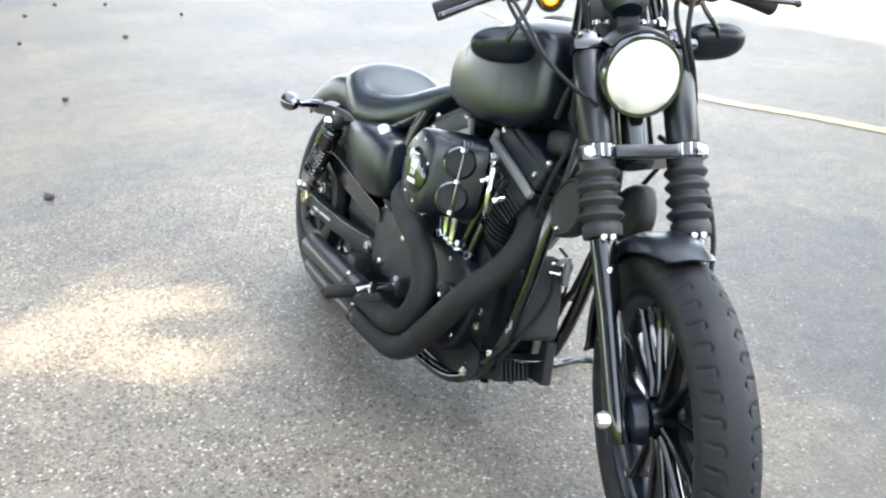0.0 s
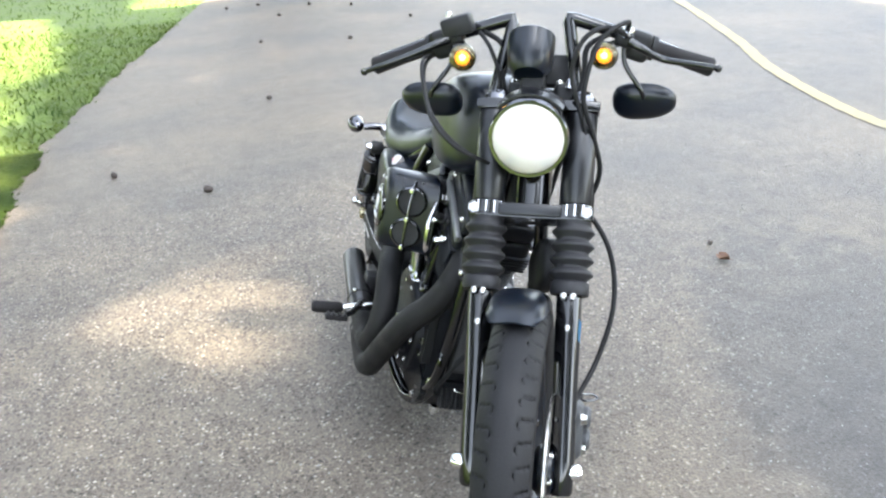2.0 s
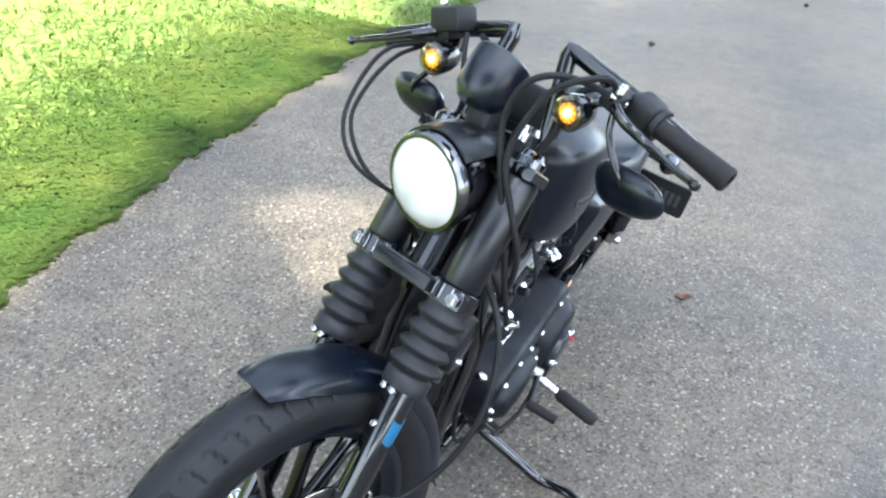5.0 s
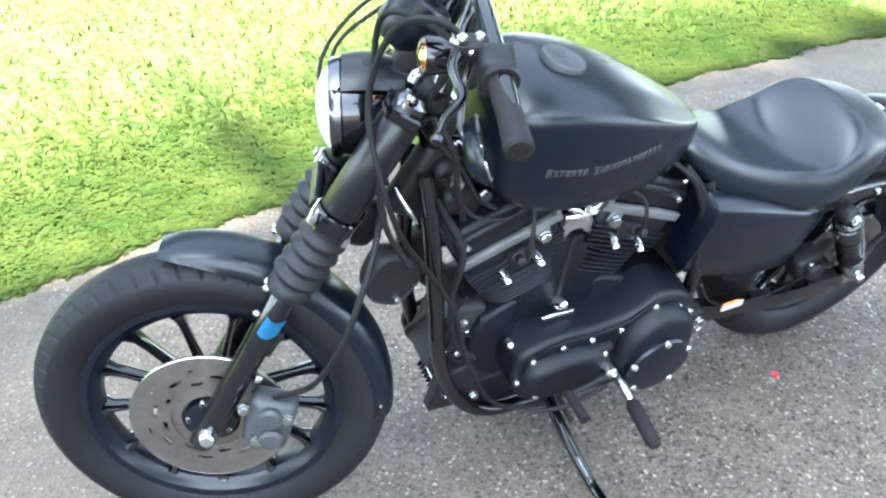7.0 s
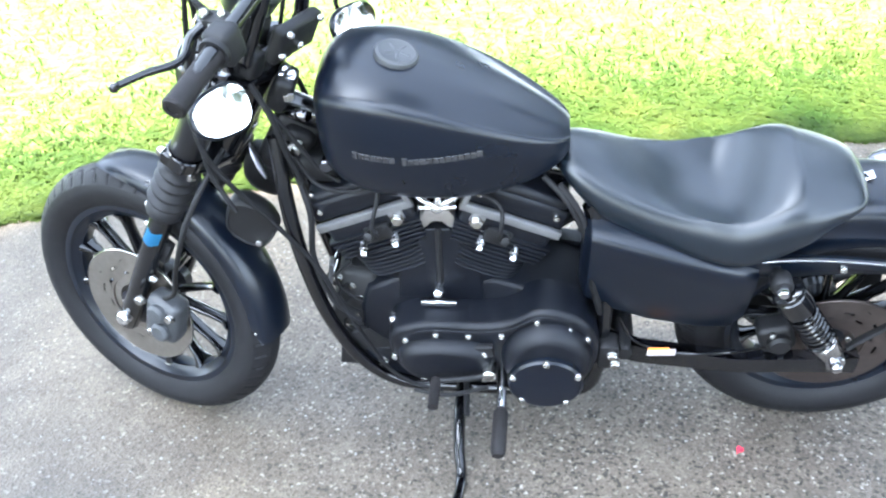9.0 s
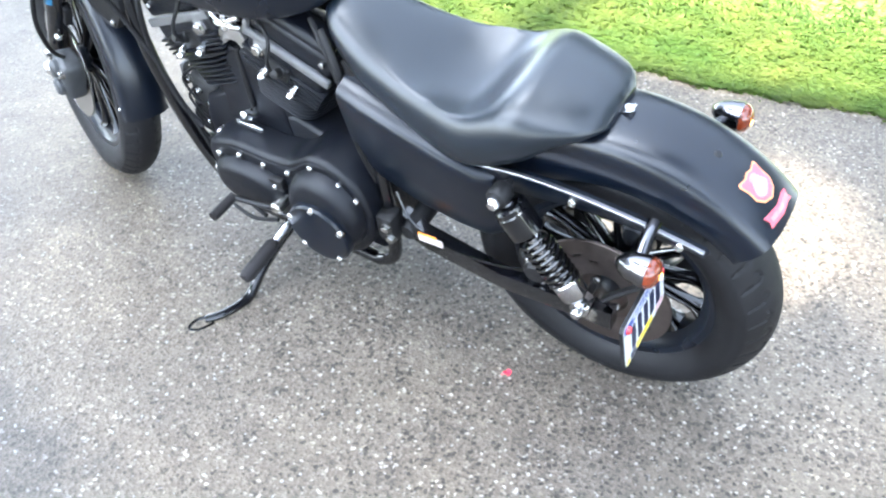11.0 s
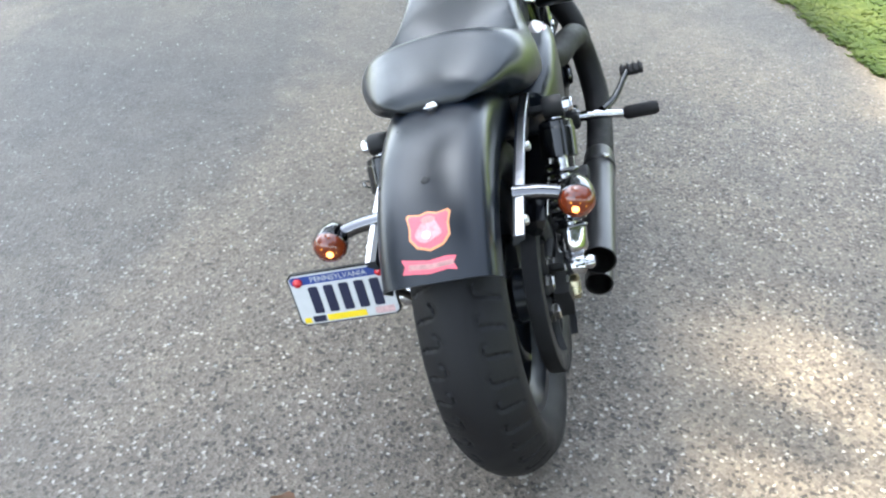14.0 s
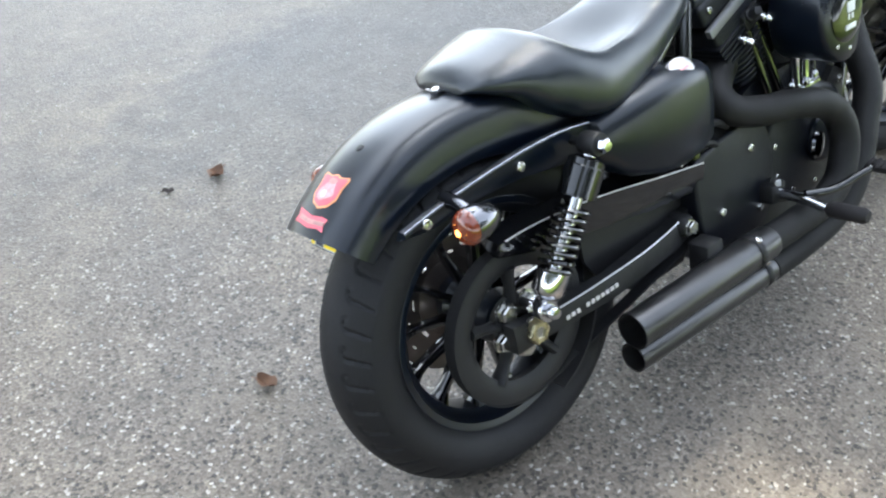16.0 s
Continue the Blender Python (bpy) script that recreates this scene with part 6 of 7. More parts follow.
reg = part("regulator", Build().box((1.032, 0.0, 0.215), (0.028, 0.080, 0.055), (0, -24, 0), 0.006), FLAT, bike, "black finned regulator")
for k in range(7):
    part("regulator_fin", Build().box((1.050, -0.036 + 0.012 * k, 0.221), (0.012, 0.004, 0.050), (0, -24, 0), 0.001, 1), FLAT, reg)
for sy in (1, -1):
    hb = Build()
    o = rounded([(1.266, 0, 0.662), (1.256, 0, 0.700), (1.236, 0, 0.726), (1.205, 0, 0.722), (1.174, 0, 0.694), (1.160, 0, 0.660), (1.163, 0, 0.640), (1.192, 0, 0.602), (1.210, 0, 0.597), (1.244, 0, 0.614), (1.260, 0, 0.635)], 4, closed=True)
    o = [(p[0], p[2]) for p in o]
    c = np.mean(o, axis=0)
    hb.loft([[(c[0] + (x - c[0]) * k, sy * y, c[1] + (z - c[1]) * k) for x, z in o] for k, y in ((0.70, 0.052), (0.93, 0.058), (1.0, 0.068), (1.0, 0.088), (0.96, 0.098), (0.88, 0.102), (0.84, 0.098), (0.3, 0.097))])
    hs = part("deflector_box" if sy < 0 else "horn", hb, FLAT, bike, "black horn shell" if sy > 0 else "black engine deflector", angle=50)
    bolt(hs, (1.204, sy * 0.100, 0.616), (0, sy, 0))
# the neck gusset's bright reflection, built as a pale metal sliver
part("neck_glint", Build().tube([(1.198, 0.034, 0.823), (1.190, 0.046, 0.806), (1.178, 0.060, 0.784), (1.167, 0.071, 0.765)], [0.003, 0.010, 0.011, 0.004], 10, 4, flat=0.5), SKY_GLINT, bike, "pale sliver for the reflection on the gloss black neck")
part("coil_box", Build().box((1.070, 0.0, 0.765), (0.085, 0.11, 0.06), (0, -10, 0), 0.02, 3), FLAT, bike, "black coil cover")
bolt(bike, (1.100, 0.066, 0.836), (0, 1, 0), hex_mesh, 1.1)
part("stem_nut", Build().lathe([(0.016, -0.012), (0.016, 0.004), (0.011, 0.006), (0.011, 0.014), (0.0, 0.016)], (1.104, 0.012, 0.966), (-0.4, 0.2, 0.9), 16), BRIGHT, bike, "bright stem nut")
part("neck_bracket", Build().box((1.118, 0.010, 0.935), (0.040, 0.070, 0.075), (0, -29, 0), 0.012, 3), FLAT, bike, "black neck bracket")
bolt(bike, (1.100, 0.040, 0.938), (-0.5, 0.8, 0.2), hex_mesh, 0.9)
bolt(bike, (1.098, 0.057, 0.838), (-0.2, 0.9, 0.2), hex_mesh, 1.1)
part("lock_barrel", Build().lathe([(0.011, -0.030), (0.013, -0.026), (0.013, 0.020), (0.010, 0.024), (0.0, 0.024)], (1.086, 0.047, 0.904), (-0.86, 0.47, 0.14), 18), SMOKED, bike, "bright steering lock barrel")
part("neck_cover", Build().box((1.10, 0, 0.835), (0.065, 0.095, 0.045), (0, -29, 0), 0.018, 3), FLAT, bike)
part("key_switch", Build().lathe([(0.013, -0.02), (0.013, 0.008), (0.010, 0.011), (0.0, 0.011)], (1.045, 0.070, 0.800), (0, 1, 0.2), 20), SMOKED, bike, "bright ignition switch")
part("drain_plug", Build().lathe([(0.012, 0), (0.012, 0.018), (0.0, 0.02)], (0.99, -0.03, 0.165), (0, 0, -1), 8), ZINC, bike)
part("side_tag", Build().box((0.365, 0.142, 0.345), (0.060, 0.004, 0.018), (0, 4, 0), 0.001, 1), STICKER_WHITE, bike, "white and orange tag")
part("side_tag", Build().box((0.372, 0.142, 0.357), (0.045, 0.004, 0.006), (0, 4, 0), 0.001, 1), TAG_ORANGE, bike, "orange tag")

lug = part("mount_lug", Build().plate([(1.035, 0.43), (1.030, 0.30), (0.975, 0.28), (0.965, 0.42), (1.00, 0.45)], -0.101, -0.080, 0.005), FLAT, bike, "black front mounting lug")
for x, z in ((1.018, 0.413), (1.012, 0.353), (1.008, 0.317)):
    bolt(lug, (x, -0.102, z), (0.3, -1, 0), hex_mesh, 0.8)
part("cross_rod", Build().tube([(1.062, -0.012, 0.256), (1.066, 0.002, 0.251), (1.066, 0.090, 0.254), (1.060, 0.102, 0.259)], 0.0030, 8, 3), ZINC, reg, "bright cross rod")
part("tab", Build().plate([(1.050, 0.300), (1.058, 0.300), (1.057, 0.266), (1.052, 0.266)], 0.036, 0.054, 0.002), CAST, reg, "pale metal tab")
for y in (0.020, 0.080):
    part("drain_tip", Build().lathe([(0.009, 0.0), (0.011, 0.006), (0.009, 0.020), (0.005, 0.026), (0.0, 0.026)], (1.022, y, 0.200), (0.15, 0, -1), 12), CAST, reg, "pale drain tip")
brk = part("cable_bracket", Build().box((1.080, 0.056, 0.480), (0.010, 0.018, 0.066), (0, -10, 0), 0.003, 2).box((1.078, 0.040, 0.502), (0.010, 0.030, 0.010), (25, -10, 0), 0.002, 1), CAST, bike, "bare metal bracket")
for z in (0.470, 0.492):
    part("stud", Build().tube([(1.076, 0.052, z), (1.072, 0.012, z + 0.004)], 0.0035, 8, 0), ZINC, brk)

# rear caliper, brake line, hoses low on the left
rc = Build().box((0.125, 0.098, 0.372), (0.075, 0.055, 0.075), (0, 20, 0), 0.014, 3)
rc.lathe([(0.026, -0.02), (0.026, 0.022), (0.020, 0.028), (0.0, 0.029)], (0.122, 0.115, 0.372), (0, 1, 0), 20)
rcal = part("rear_caliper", rc, FLAT, bike, "dark grey rear brake caliper")
bolt(rcal, (0.140, 0.128, 0.395), (0, 1, 0))
bolt(rcal, (0.110, 0.128, 0.345), (0, 1, 0))
part("brake_line", Build().tube([(0.13, 0.120, 0.352), (0.22, 0.135, 0.342), (0.33, 0.135, 0.335), (0.42, 0.125, 0.36), (0.46, 0.11, 0.42)], 0.0032, 8, 6), GLOSS, bike, "black brake line")
part("cable", Build().tube([(1.162, 0.140, 1.165), (1.205, 0.120, 1.194), (1.238, 0.060, 1.148), (1.263, 0.046, 1.045), (1.268, 0.085, 0.970), (1.256, 0.125, 0.89), (1.218, 0.124, 0.79), (1.155, 0.115, 0.68), (1.090, 0.112, 0.56), (1.060, 0.112, 0.46), (1.026, 0.112, 0.36), (0.97, 0.125, 0.24), (0.91, 0.140, 0.20), (0.84, 0.160, 0.205)], 0.0052, 8, 6), RUBBER, bike, "black clutch cable")
part("cable", Build().tube([(1.12, 0.04, 0.78), (1.085, 0.100, 0.70), (1.095, 0.106, 0.58), (1.070, 0.108, 0.45), (1.02, 0.108, 0.38)], 0.007, 8, 6), RUBBER, bike)
part("cable", Build().tube([(1.12, 0.05, 0.84), (1.07, 0.085, 0.77), (1.00, 0.095, 0.755), (0.95, 0.085, 0.775)], 0.0045, 8, 6), RUBBER, bike)
part("cable", Build().tube([(1.13, -0.04, 0.80), (1.115, -0.068, 0.72), (1.09, -0.070, 0.62), (1.06, -0.060, 0.50)], 0.006, 8, 6), RUBBER, bike)
part("cable", Build().tube([(0.60, 0.07, 0.76), (0.555, 0.10, 0.70), (0.535, 0.115, 0.60), (0.52, 0.12, 0.52), (0.50, 0.115, 0.44)], 0.008, 8, 6), RUBBER, bike)
part("cable", Build().tube([(0.63, 0.06, 0.77), (0.585, 0.09, 0.735), (0.545, 0.108, 0.66)], 0.006, 8, 6), RUBBER, bike)
part("oil_line", Build().tube([(0.49, -0.10, 0.46), (0.53, -0.125, 0.49), (0.58, -0.12, 0.47), (0.62, -0.09, 0.44)], 0.008, 8, 6), RUBBER, bike, "black oil hose")
part("oil_line", Build().tube([(0.46, -0.11, 0.45), (0.51, -0.13, 0.46), (0.56, -0.115, 0.43)], 0.007, 8, 6), RUBBER, bike)
part("swing_clamp", Build().box((0.478, 0.128, 0.330), (0.045, 0.05, 0.075), (0, 0, 0), 0.010), FLAT, bike)
bolt(bike, (0.470, 0.154, 0.345), (0, 1, 0), hex_mesh)
bolt(bike, (0.462, 0.154, 0.315), (0, 1, 0), hex_mesh)

# ---- front end, turned a little to the right ----
ff = part("front_fender", fender_build(FA + SLIP * 0.35, 0.357, 0.057, radians(9.5), radians(-92), 0.322, 0.314, 0.0125, nose=0.24, tail=0.10), SATIN, bike, "satin black front fender", STEER, angle=50)
bolt(ff, tuple(FA + (-0.338, 0.060, 0.02)), (0, 1, 0), None, 0.5)
for sy in (1, -1):
    v = 0.088 * sy
    leg = part("fork_leg", Build().lathe([(0.0, -0.045), (0.019, -0.045), (0.0235, -0.038), (0.0245, 0.02), (0.0245, 0.20), (0.0252, 0.215), (0.0252, 0.362), (0.023, 0.368)], FA + (0, v, 0) + SLIP, fk(0, v, 0.36) - FA - (0, v, 0) - SLIP, 26), GLOSS, bike, "gloss black fork leg", STEER)
    bel = []
    for k in range(4):
        h = 0.022 + k * 0.028
        big = 0.0435 - 0.0006 * k
        bel += [(0.0325, h), (0.034, h + 0.003), (big, h + 0.011), (big + 0.001, h + 0.014), (big, h + 0.017), (0.034, h + 0.025)]
    bel += [(0.035, 0.136), (0.035, 0.146)]
    part("gaiter", Build().lathe([(0.030, -0.006), (0.0375, -0.006), (0.0385, -0.003), (0.0385, 0.018)] + bel, fk(0, v, 0.360), S, 30), GAITER, leg, "ribbed rubber fork gaiter", angle=70)
    for k in (-1, 1):
        bolt(leg, tuple(fk(0.034, v + 0.009 * k, 0.349)), tuple(E_), None, 0.9)
    part("upper_cover", Build().lathe([(0.031, 0.0), (0.033, 0.003), (0.033, 0.185), (0.030, 0.190)], fk(0, v, 0.535), S, 28), FORKTUBE, leg, "dark satin fork cover")
    part("fork_cap", Build().lathe([(0.027, 0.0), (0.027, 0.020), (0.022, 0.024), (0.018, 0.032), (0.0, 0.034)], fk(0, v, 0.738), S, 20), SMOKED, leg, "dark chrome fork cap")
    part("axle_nut", Build().lathe([(0.0165, 0.0), (0.0165, 0.018), (0.012, 0.024), (0.0, 0.025)], FA + (0, 0.104 * sy, 0) + SLIP, (0, sy, 0), 16), BRIGHT, leg, "bright axle nut")
    bolt(leg, tuple(fk(0.027, v, 0.285) + SLIP * 0.2), tuple(E_), None, 0.9)
    bolt(leg, tuple(fk(-0.030, v + 0.010 * sy, 0.160) + SLIP * 0.55), tuple(-E_), None, 1.2)
    part("fender_mount", Build().box(tuple(fk(-0.028, v * 0.86, 0.235)), (0.03, 0.02, 0.06), (0, -29, 0), 0.004), FLAT, leg)
part("axle", Build().tube([FA - (0, 0.11, 0), FA + (0, 0.11, 0)], 0.011, 14, 0), ZINC, bike, "front axle", SETTLE @ STEER)
tape = Build().loft([[fk(r * math.cos(a), 0.088 + r * math.sin(a), 0.264 + h + 0.004 * math.sin(3 * a)) + SLIP * 0.2 for r, h in ((0.0253, 0.0), (0.0262, 0.0), (0.0262, 0.040), (0.0253, 0.040))] for a in np.linspace(1.0, 2.45, 12)])
part("tape", tape, TAPE_BLUE, bike, "blue tape on the fork leg", STEER)
for w, r, thick in ((0.515, 0.040, 0.028), (0.735, 0.038, 0.020)):
    tr = Build()
    o = [(0.028, -0.125), (0.036, -0.09), (0.030, -0.05), (0.026, 0.0), (0.030, 0.05), (0.036, 0.09), (0.028, 0.125), (-0.02, 0.122), (-0.050, 0.06), (-0.062, 0.0), (-0.050, -0.06), (-0.02, -0.122)]
    tr.loft([[fk(u * k, v * k, w + h) for u, v in o] for k, h in ((0.97, -thick / 2), (1, -thick / 2 + 0.003), (1, thick / 2 - 0.003), (0.97, thick / 2))])
    tree_part = part("triple_clamp", tr, GLOSS, bike, "black fork clamp", STEER)
    for sy in (1, -1):
        if w < 0.6:
            part("clamp_ring", Build().lathe([(0.035, -0.015), (0.0375, -0.013), (0.0375, 0.013), (0.035, 0.015)], fk(0, 0.088 * sy, w + 0.004), S, 26, closed=True), GLOSS, tree_part, "gloss clamp ring")
            for k in range(5):
                a = -0.9 + 0.45 * k
                part("ring_rib", Build().tube([fk(0.0375 * math.cos(a), 0.088 * sy + 0.0375 * math.sin(a), w - 0.008), fk(0.0375 * math.cos(a), 0.088 * sy + 0.0375 * math.sin(a), w + 0.016)], 0.0022, 6, 0), CHROME, tree_part)
            bolt(tree_part, tuple(fk(0.036, 0.112 * sy, w)), tuple(E_), hex_mesh, 0.9)
bolt(bike, tuple(fk(-0.028, 0.098, 0.496)), (0, 1, 0), hex_mesh, 1.1, front=True)
bolt(bike, tuple(fk(0.010, 0.060, 0.780)), tuple(S), acorn_mesh, 1.1, front=True)
part("steering_stem", Build().tube([fk(-0.028, 0, 0.50), fk(-0.028, 0, 0.77)], 0.022, 16, 0), FLAT, bike, "", STEER)
part("clamp_trim", Build().box(tuple(fk(0.036, 0, 0.515)), (0.012, 0.125, 0.024), (0, -29, 0), 0.004), FORKTUBE, bike, "", STEER)
# front caliper and line
fc = Build().box((1.428, 0.094, 0.378), (0.085, 0.058, 0.115), (0, -15, 0), 0.018, 3)
for z in (0.355, 0.405):
    fc.lathe([(0.023, 0.0), (0.023, 0.010), (0.018, 0.016), (0.0, 0.017)], (1.425, 0.121, z), (0, 1, 0), 20)
cal = part("front_caliper", fc, CAPGREY, bike, "dark grey front brake caliper", SETTLE @ STEER)
for p in ((1.470, 0.122, 0.425), (1.452, 0.122, 0.345), (1.395, 0.122, 0.40)):
    bolt(cal, p, (0, 1, 0), hex_mesh)
part("brake_hose", Build().tube([(1.395, 0.110, 0.435), (1.325, 0.150, 0.50), (1.278, 0.176, 0.60), (1.245, 0.165, 0.70), (1.222, 0.120, 0.775), (1.215, 0.06, 0.82)], 0.0055, 10, 7), RUBBER, bike, "black brake hose", STEER)

# headlight
HC = np.array((1.287, -0.010, 0.951))
HX = np.array((1.0, 0, -0.06))
HX /= np.linalg.norm(HX)
lamp = part("headlight", Build().lathe([(0.0, -0.125), (0.022, -0.122), (0.048, -0.108), (0.066, -0.080), (0.075, -0.045), (0.078, -0.012), (0.078, 0.0)], HC, HX, 44), GLOSS, bike, "black headlight with a lit lens", STEER)
part("bezel", Build().lathe([(0.077, -0.012), (0.0805, -0.008), (0.0805, 0.004), (0.077, 0.010), (0.0715, 0.010), (0.070, 0.002)], HC, HX, 44, closed=True), SMOKED, lamp, "dark chrome bezel")
part("reflector", Build().lathe([(0.071, 0.002), (0.060, -0.022), (0.040, -0.042), (0.018, -0.050), (0.0, -0.051)], HC, HX, 44), LAMP_ON, lamp, "lit silver reflector", angle=80)
part("bulb", Build().lathe([(0.0, -0.045), (0.008, -0.044), (0.009, -0.018), (0.006, -0.010), (0.0, -0.008)], HC, HX, 14), LAMP_HOT, lamp, "burning bulb")
for a in (-0.62, 0.62):
    tri = [(0.067, a - 0.20), (0.067, a), (0.067, a + 0.20), (0.046, a + 0.03), (0.046, a - 0.03)]
    part("shade_wedge", Build().loft([[HC + HX * d + r * (math.sin(b) * np.array((0, 1, 0)) - math.cos(b) * np.array((0, 0, 1))) for r, b in tri] for d in (0.000, 0.003)]), CAST, lamp)
LENS = GLASS.copy()
LENS.name = "frosted_lamp_glass"
for key, value in (("Base Color", (0.82, 0.82, 0.80, 1)), ("Roughness", 0.22), ("Transmission Weight", 0.6)):
    LENS.node_tree.nodes["Principled BSDF"].inputs[key].default_value = value
gl = part("lens", Build().lathe([(0.0705, 0.001), (0.0705, 0.008), (0.060, 0.020), (0.036, 0.031), (0.0, 0.035), (0.0, 0.031), (0.036, 0.027), (0.060, 0.015)], HC, HX, 44, closed=True), LENS, lamp, "domed glass lens")
gl.visible_shadow = False
vis = Build()
rows = []
for k, x in enumerate((-0.006, -0.03, -0.065, -0.105)):
    rr = (0.086, 0.088, 0.086, 0.072)[k]
    ring = [HC + HX * x + (0, rr * math.sin(a), rr * math.cos(a)) for a in np.linspace(-0.85, 0.85, 15)]
    ring += [HC + HX * x + (0, (rr - 0.004) * math.sin(a), (rr - 0.004) * math.cos(a)) for a in np.linspace(0.85, -0.85, 15)]
    rows.append(ring)
vis.loft(rows)
part("visor", vis, FORKTUBE, lamp, "satin black headlight visor", angle=50)
part("lamp_mount", Build().box((1.205, 0, 1.015), (0.10, 0.045, 0.035), (0, -12, 0), 0.010), FLAT, lamp)

# speedometer
SC, SX = np.array((1.158, -0.022, 1.119)), np.array((-0.62, 0, 0.78))
speedo = part("speedometer", Build().lathe([(0.0, -0.075), (0.030, -0.072), (0.044, -0.055), (0.048, -0.02), (0.048, 0.012), (0.044, 0.016)], SC, SX, 36), SATIN, bike, "black speedometer housing", STEER)
part("dial", Build().lathe([(0.043, 0.012), (0.0, 0.012)], SC, SX, 30), FLAT, speedo, "dark dial")
part("dial_glass", Build().lathe([(0.044, 0.014), (0.0, 0.018)], SC, SX, 30), GLASS, speedo).visible_shadow = False
part("gauge_stay", Build().box((1.172, -0.015, 1.042), (0.05, 0.05, 0.07), (0, -20, 0), 0.01), FLAT, speedo)

# handlebar, from its clamps up and out to the grips
bar_path = [(1.135, 0.0, 1.008), (1.135, 0.060, 1.008), (1.128, 0.073, 1.022), (1.0845, 0.048, 1.155), (1.0815, 0.050, 1.1635), (1.081, 0.058, 1.1615), (1.066, 0.205, 1.117), (1.054, 0.338, 1.067)]
bar_off = np.array((0.0, -0.026, -0.006))               # the bar sits off centre, further out on the right
bar_full = [(x, -y - 0.026 * min(1, y / 0.06), z - 0.006 * min(1, y / 0.06)) for x, y, z in bar_path[::-1]] + bar_path[1:]
bar = part("handlebar", Build().tube(bar_full, 0.0140, 16, 0), GLOSS, bike, "black handlebar", STEER)
cover = part("riser_cover", Build().box((1.076, -0.004, 1.050), (0.026, 0.130, 0.072), (0, -24, 0), 0.009, 3), FLAT, bar, "black clamp cover behind the risers")
for y, z in ((0.045, 1.072), (-0.052, 1.070), (0.050, 1.032), (-0.005, 1.034)):
    bolt(cover, (1.057 + (z - 1.05) * -0.45, y, z), (-0.9, 0, -0.35), None, 0.85)
for sy in (1, -1):
    part("riser", Build().box((1.142, 0.048 * sy, 1.008), (0.052, 0.042, 0.050), (0, -20, 0), 0.010, 3).tube([fk(-0.020, 0.048 * sy, 0.735), (1.140, 0.048 * sy, 1.000)], 0.020, 14, 0), FLAT, bar, "black riser clamp")
    bolt(bar, (1.132, 0.060 * sy, 1.034), (-0.35, 0, 0.93), None, 1.2)
    bolt(bar, (1.132, 0.036 * sy, 1.034), (-0.35, 0, 0.93), None, 1.2)
    g0, g1 = np.array((1.066, 0.222 * sy, 1.103)), np.array((1.054, 0.348 * sy, 1.064))
    if sy < 0:
        g0, g1 = g0 + bar_off, g1 + bar_off + (0.0, -0.008, -0.011)
    gd = (g1 - g0) / np.linalg.norm(g1 - g0)
    n = np.linalg.norm(g1 - g0)
    part("grip", Build().lathe([(0.015, 0.0), (0.0195, 0.003), (0.0185, 0.012), (0.0175, n * 0.5), (0.0195, n - 0.012), (0.0200, n - 0.004), (0.017, n), (0.010, n), (0.0095, n - 0.003), (0.0, n - 0.003)], g0, gd, 24), GRIP, bar, "black rubber grip")
    sw = Build().box(tuple(g0 - gd * 0.030 + (0, 0, -0.004)), (0.050, 0.050, 0.062), (sy * -17, 0, 0), 0.012, 3)
    sw.lathe([(0.026, -0.005), (0.026, 0.005)], g0, gd, 22)
    part("switch_housing", sw, FLAT, bar, "black switch housing")
    pv = g0 - gd * 0.062
    pb = Build().box(tuple(pv + (0.022, 0, 0.004)), (0.062, 0.036, 0.030), (sy * -17, 0, 0), 0.008, 2)
    if sy < 0:
        pb.box(tuple(pv + (0.034, 0.006, 0.026)), (0.052, 0.066, 0.042), (17, 0, 0), 0.008, 2)
    perch = part("lever_perch", pb, FLAT, bar, "black lever perch")
    bolt(perch, tuple(pv + (0.02, 0, 0.021)), (0, 0, 1))
    bolt(perch, tuple(pv + (0.045, 0.012 * sy, 0.023 if sy > 0 else 0.050)), (0, 0, 1))
    l0 = pv + (0.050, 0.012 * sy, 0.0)
    tip = np.array((1.157, 0.343, 1.080)) if sy > 0 else np.array((1.152, -0.372, 1.052))
    way = tip - l0
    mid = np.array((1.119, 0.243, 1.088)) if sy > 0 else l0 + way * 0.45 + (0.014, 0, -0.002)
    part("lever", Build().tube([l0, l0 + (mid - l0) * 0.4 + (0.008, 0, 0.0), mid, mid + (tip - mid) * 0.55 + (0.004, 0, 0), tip], [0.010, 0.0085, 0.0072, 0.0062, 0.0060], 10, 5).lathe([(0.0, -0.008), (0.006, -0.006), (0.0085, 0.0), (0.006, 0.006), (0.0, 0.008)], tip + way * 0.04, way, 14), GLOSS, bar, "black brake lever" if sy < 0 else "black clutch lever")
    # mirror hung below the bar
    mc = np.array((1.0815, 0.2126, 0.9939)) if sy > 0 else np.array((1.096, -0.242, 0.987))
    tip_m = Matrix.Rotation(radians(21 if sy > 0 else 20), 3, "Y") @ Matrix.Rotation(radians(-4 if sy > 0 else -6), 3, "Z") @ Matrix.Rotation(radians(5.6 if sy > 0 else 0), 3, "X")

    def mirror_ring(dx, k, hw, hh):
        """One ring of the mirror's rounded outline, leaned back."""
        ring = []
        for a in np.linspace(0, 2 * math.pi, 40, endpoint=False):
            c, s = math.cos(a), math.sin(a)
            q = Vector((dx, hw * k * math.copysign(abs(c) ** 0.72, c), hh * k * math.copysign(abs(s) ** 0.8, s) * (1 - 0.16 * sy * c)))
            ring.append(mc + np.array(tip_m @ q))
        return ring

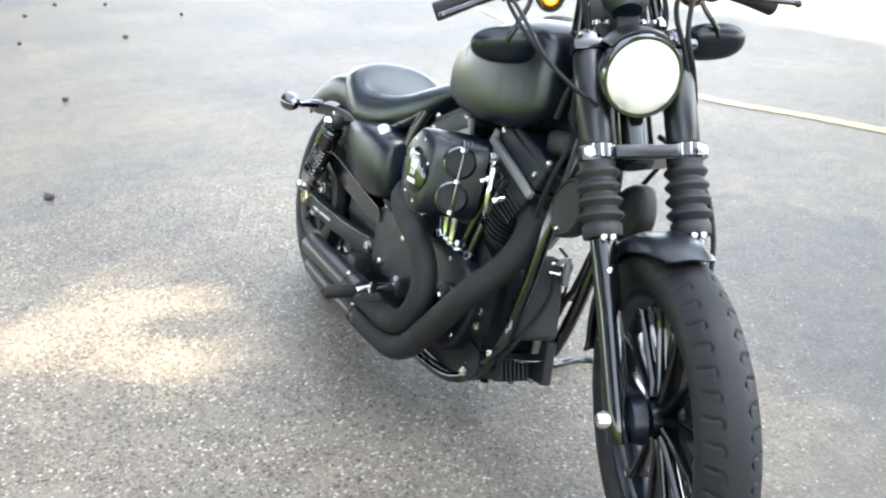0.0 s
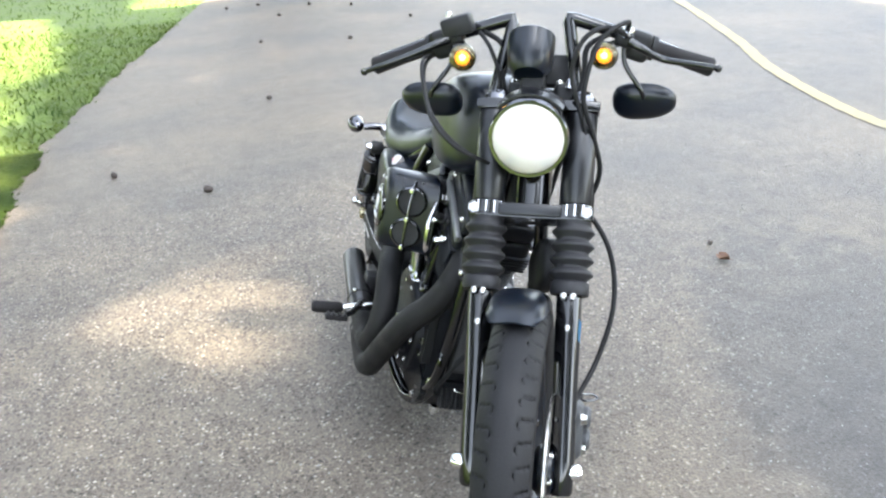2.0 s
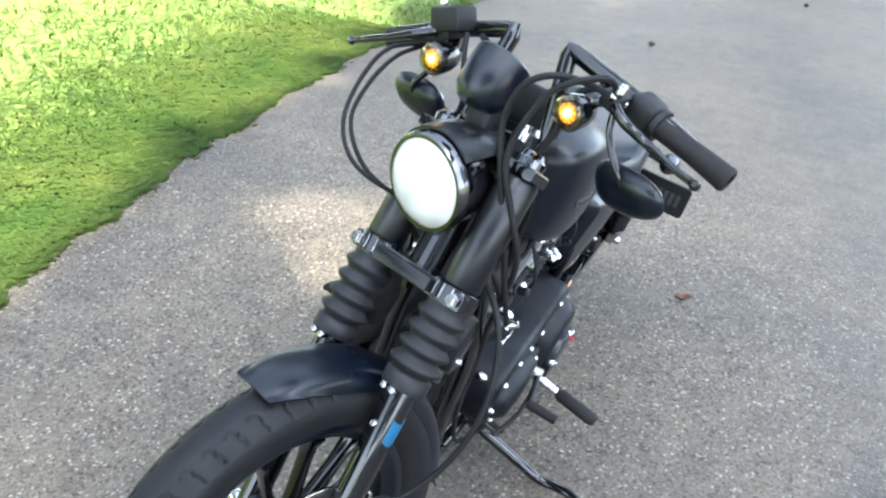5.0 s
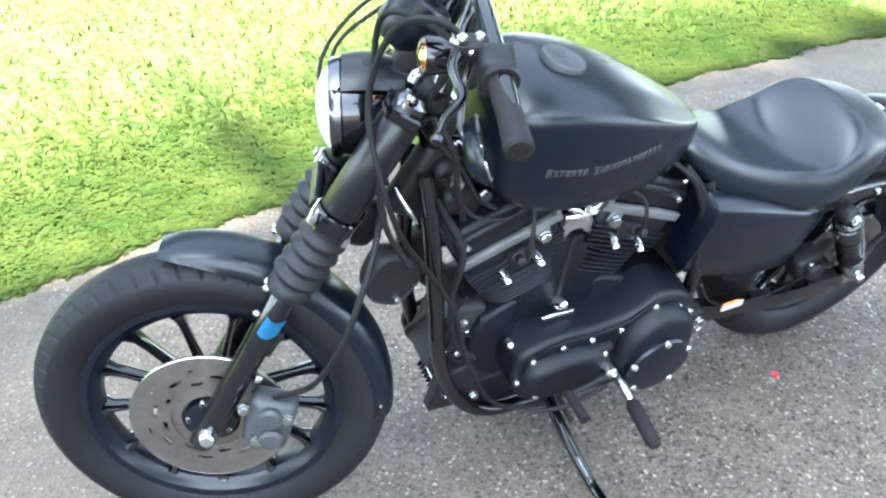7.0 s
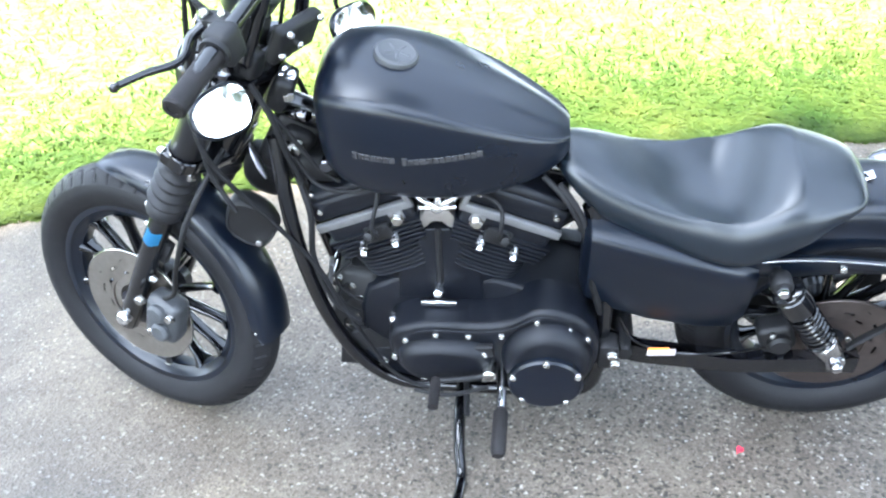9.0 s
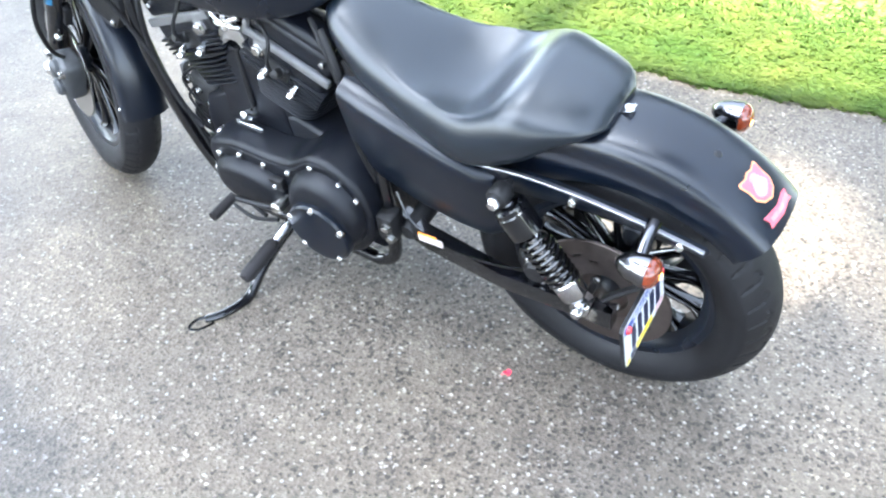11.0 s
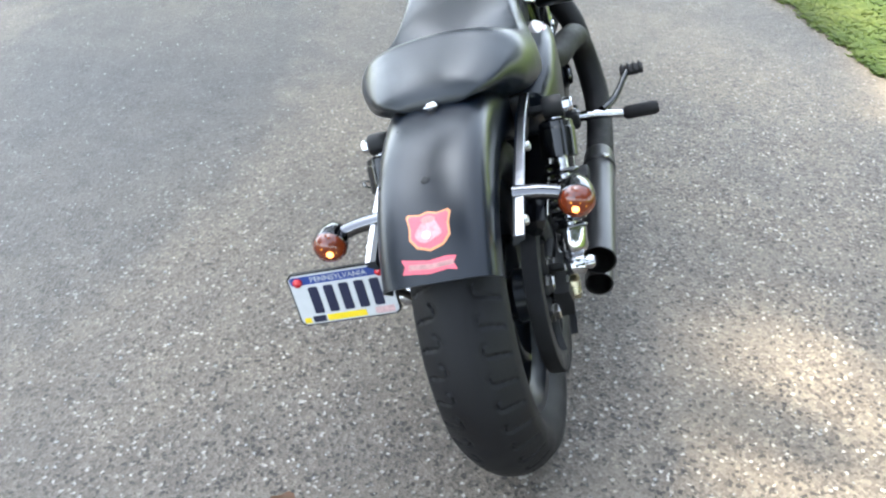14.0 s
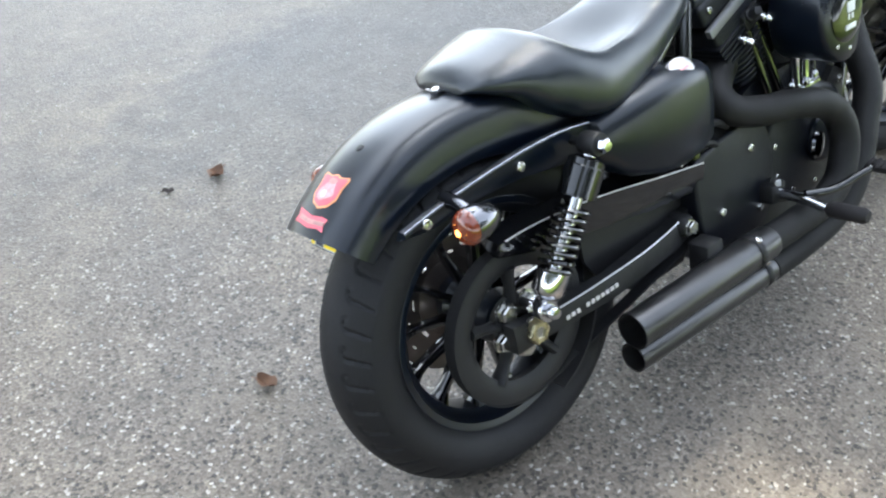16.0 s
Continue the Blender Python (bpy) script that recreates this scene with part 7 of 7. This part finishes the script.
    mirror = part("mirror", Build().loft([mirror_ring(dx, k, 0.066 if sy > 0 else 0.069, 0.042 if sy > 0 else 0.040) for dx, k in ((0.022, 0.25), (0.020, 0.62), (0.012, 0.88), (0.002, 1.0), (-0.004, 1.0), (-0.006, 0.96))]), SATIN, bike, "oval black mirror hung below the handlebar", STEER, angle=50)
    part("mirror_glass", Build().loft([mirror_ring(dx, k, 0.062 if sy > 0 else 0.065, 0.038 if sy > 0 else 0.036) for dx, k in ((-0.0055, 1.0), (-0.0085, 0.98))]), MIRROR, mirror, "reflecting mirror glass")
    part("stem", Build().tube([pv + (0.03, 0.0, -0.012), pv + (0.035, 0.006 * sy, -0.05), mc + (0.030, -0.010 * sy, 0.03), mc + (0.014, 0.0, 0.0)], 0.0055, 10, 5), GLOSS, mirror, "black mirror stem")
    # front turn signal
    sc = np.array((1.154, 0.125, 1.098)) if sy > 0 else np.array((1.154, -0.165, 1.086))
    fs = part("turn_signal", Build().lathe([(0.0, -0.058), (0.008, -0.055), (0.019, -0.040), (0.026, -0.020), (0.0285, 0.0), (0.0285, 0.006), (0.026, 0.008)], sc, (1, 0, 0), 26), GLOSS, bike, "black front turn signal with lit amber lens", STEER)
    part("lamp_inside", Build().lathe([(0.0240, 0.0060), (0.0235, 0.0078), (0.0, 0.0084)], sc, (1, 0, 0), 26), AMBER, fs, "lit amber inside")
    for k in range(10):
        a = k * 0.628
        part("lens_rib", Build().box(tuple(sc + (0.0100, 0.0170 * math.cos(a), 0.0170 * math.sin(a))), (0.003, 0.010, 0.0018), (math.degrees(a), 0, 0), 0.0005, 1), AMBER_REAR, fs)
    part("bulb", Build().lathe([(0.0070, 0.008), (0.0060, 0.013), (0.0, 0.0155)], sc, (1, 0, 0), 14), BULB, fs, "bright bulb")
    part("lens", Build().lathe([(0.0265, 0.006), (0.0262, 0.010), (0.023, 0.0145), (0.014, 0.018), (0.0, 0.0195), (0.0, 0.0180), (0.013, 0.0166), (0.0212, 0.0133), (0.0242, 0.0092), (0.0245, 0.006)], sc, (1, 0, 0), 26, closed=True), AMBER_GLASS, fs, "amber glass lens").visible_shadow = False
    part("stem", Build().tube([sc - (0.03, 0, 0), sc + (-0.05, 0.006 * sy, 0.012), pv + (0.02, -0.01 * sy, -0.006)], 0.008, 10, 4), GLOSS, fs)
    part("cable_sleeve", Build().tube([(1.088, 0.130 * sy, 1.132), (1.100, 0.088 * sy, 1.105), (1.128, 0.085 * sy, 1.045), (1.160, 0.065 * sy, 0.985)], 0.006, 8, 5), RUBBER, bar)
# cables looping ahead of the bar
part("cable", Build().tube([(1.112, 0.172, 1.128), (1.160, 0.146, 1.150), (1.203, 0.112, 1.155), (1.225, 0.080, 1.128), (1.232, 0.066, 1.065), (1.238, 0.092, 0.98), (1.222, 0.112, 0.88), (1.205, 0.118, 0.80), (1.165, 0.108, 0.72)], 0.0052, 10, 7), RUBBER, bike, "black clutch cable looping past the fork", STEER)
part("cable_end", Build().tube([(1.100, 0.178, 1.124), (1.130, 0.164, 1.137)], 0.0068, 10, 0), CHROME, bike, "bright cable end", STEER)
for off in (0.0, 0.016):
    part("cable", Build().tube([(1.095, -0.240, 1.082), (1.165 + off, -0.244, 1.066 + off), (1.232 + off, -0.230, 1.030 + off), (1.290 + off, -0.200, 0.985), (1.305 + off, -0.150, 0.935), (1.285, -0.098, 0.900), (1.215, -0.070, 0.87)], 0.0040, 8, 7), RUBBER, bike, "black throttle cable", STEER)
part("cable", Build().tube([(1.120, -0.135, 1.135), (1.150, -0.105, 1.10), (1.160, -0.085, 1.03), (1.190, -0.105, 0.95), (1.21, -0.118, 0.84), (1.20, -0.06, 0.78)], 0.0045, 8, 7), RUBBER, bike, "black brake hose", STEER)
part("cable", Build().tube([(1.16, -0.06, 0.98), (1.12, -0.085, 0.90), (1.10, -0.09, 0.82)], 0.006, 8, 5), RUBBER, bike)
part("cable", Build().tube([(1.16, 0.06, 0.98), (1.125, 0.085, 0.92), (1.11, 0.088, 0.84), (1.09, 0.09, 0.77)], 0.006, 8, 5), RUBBER, bike)
part("cable", Build().tube([(1.15, 0.05, 0.93), (1.10, 0.072, 0.87), (1.06, 0.078, 0.80), (1.02, 0.082, 0.77)], 0.0045, 8, 5), RUBBER, bike)
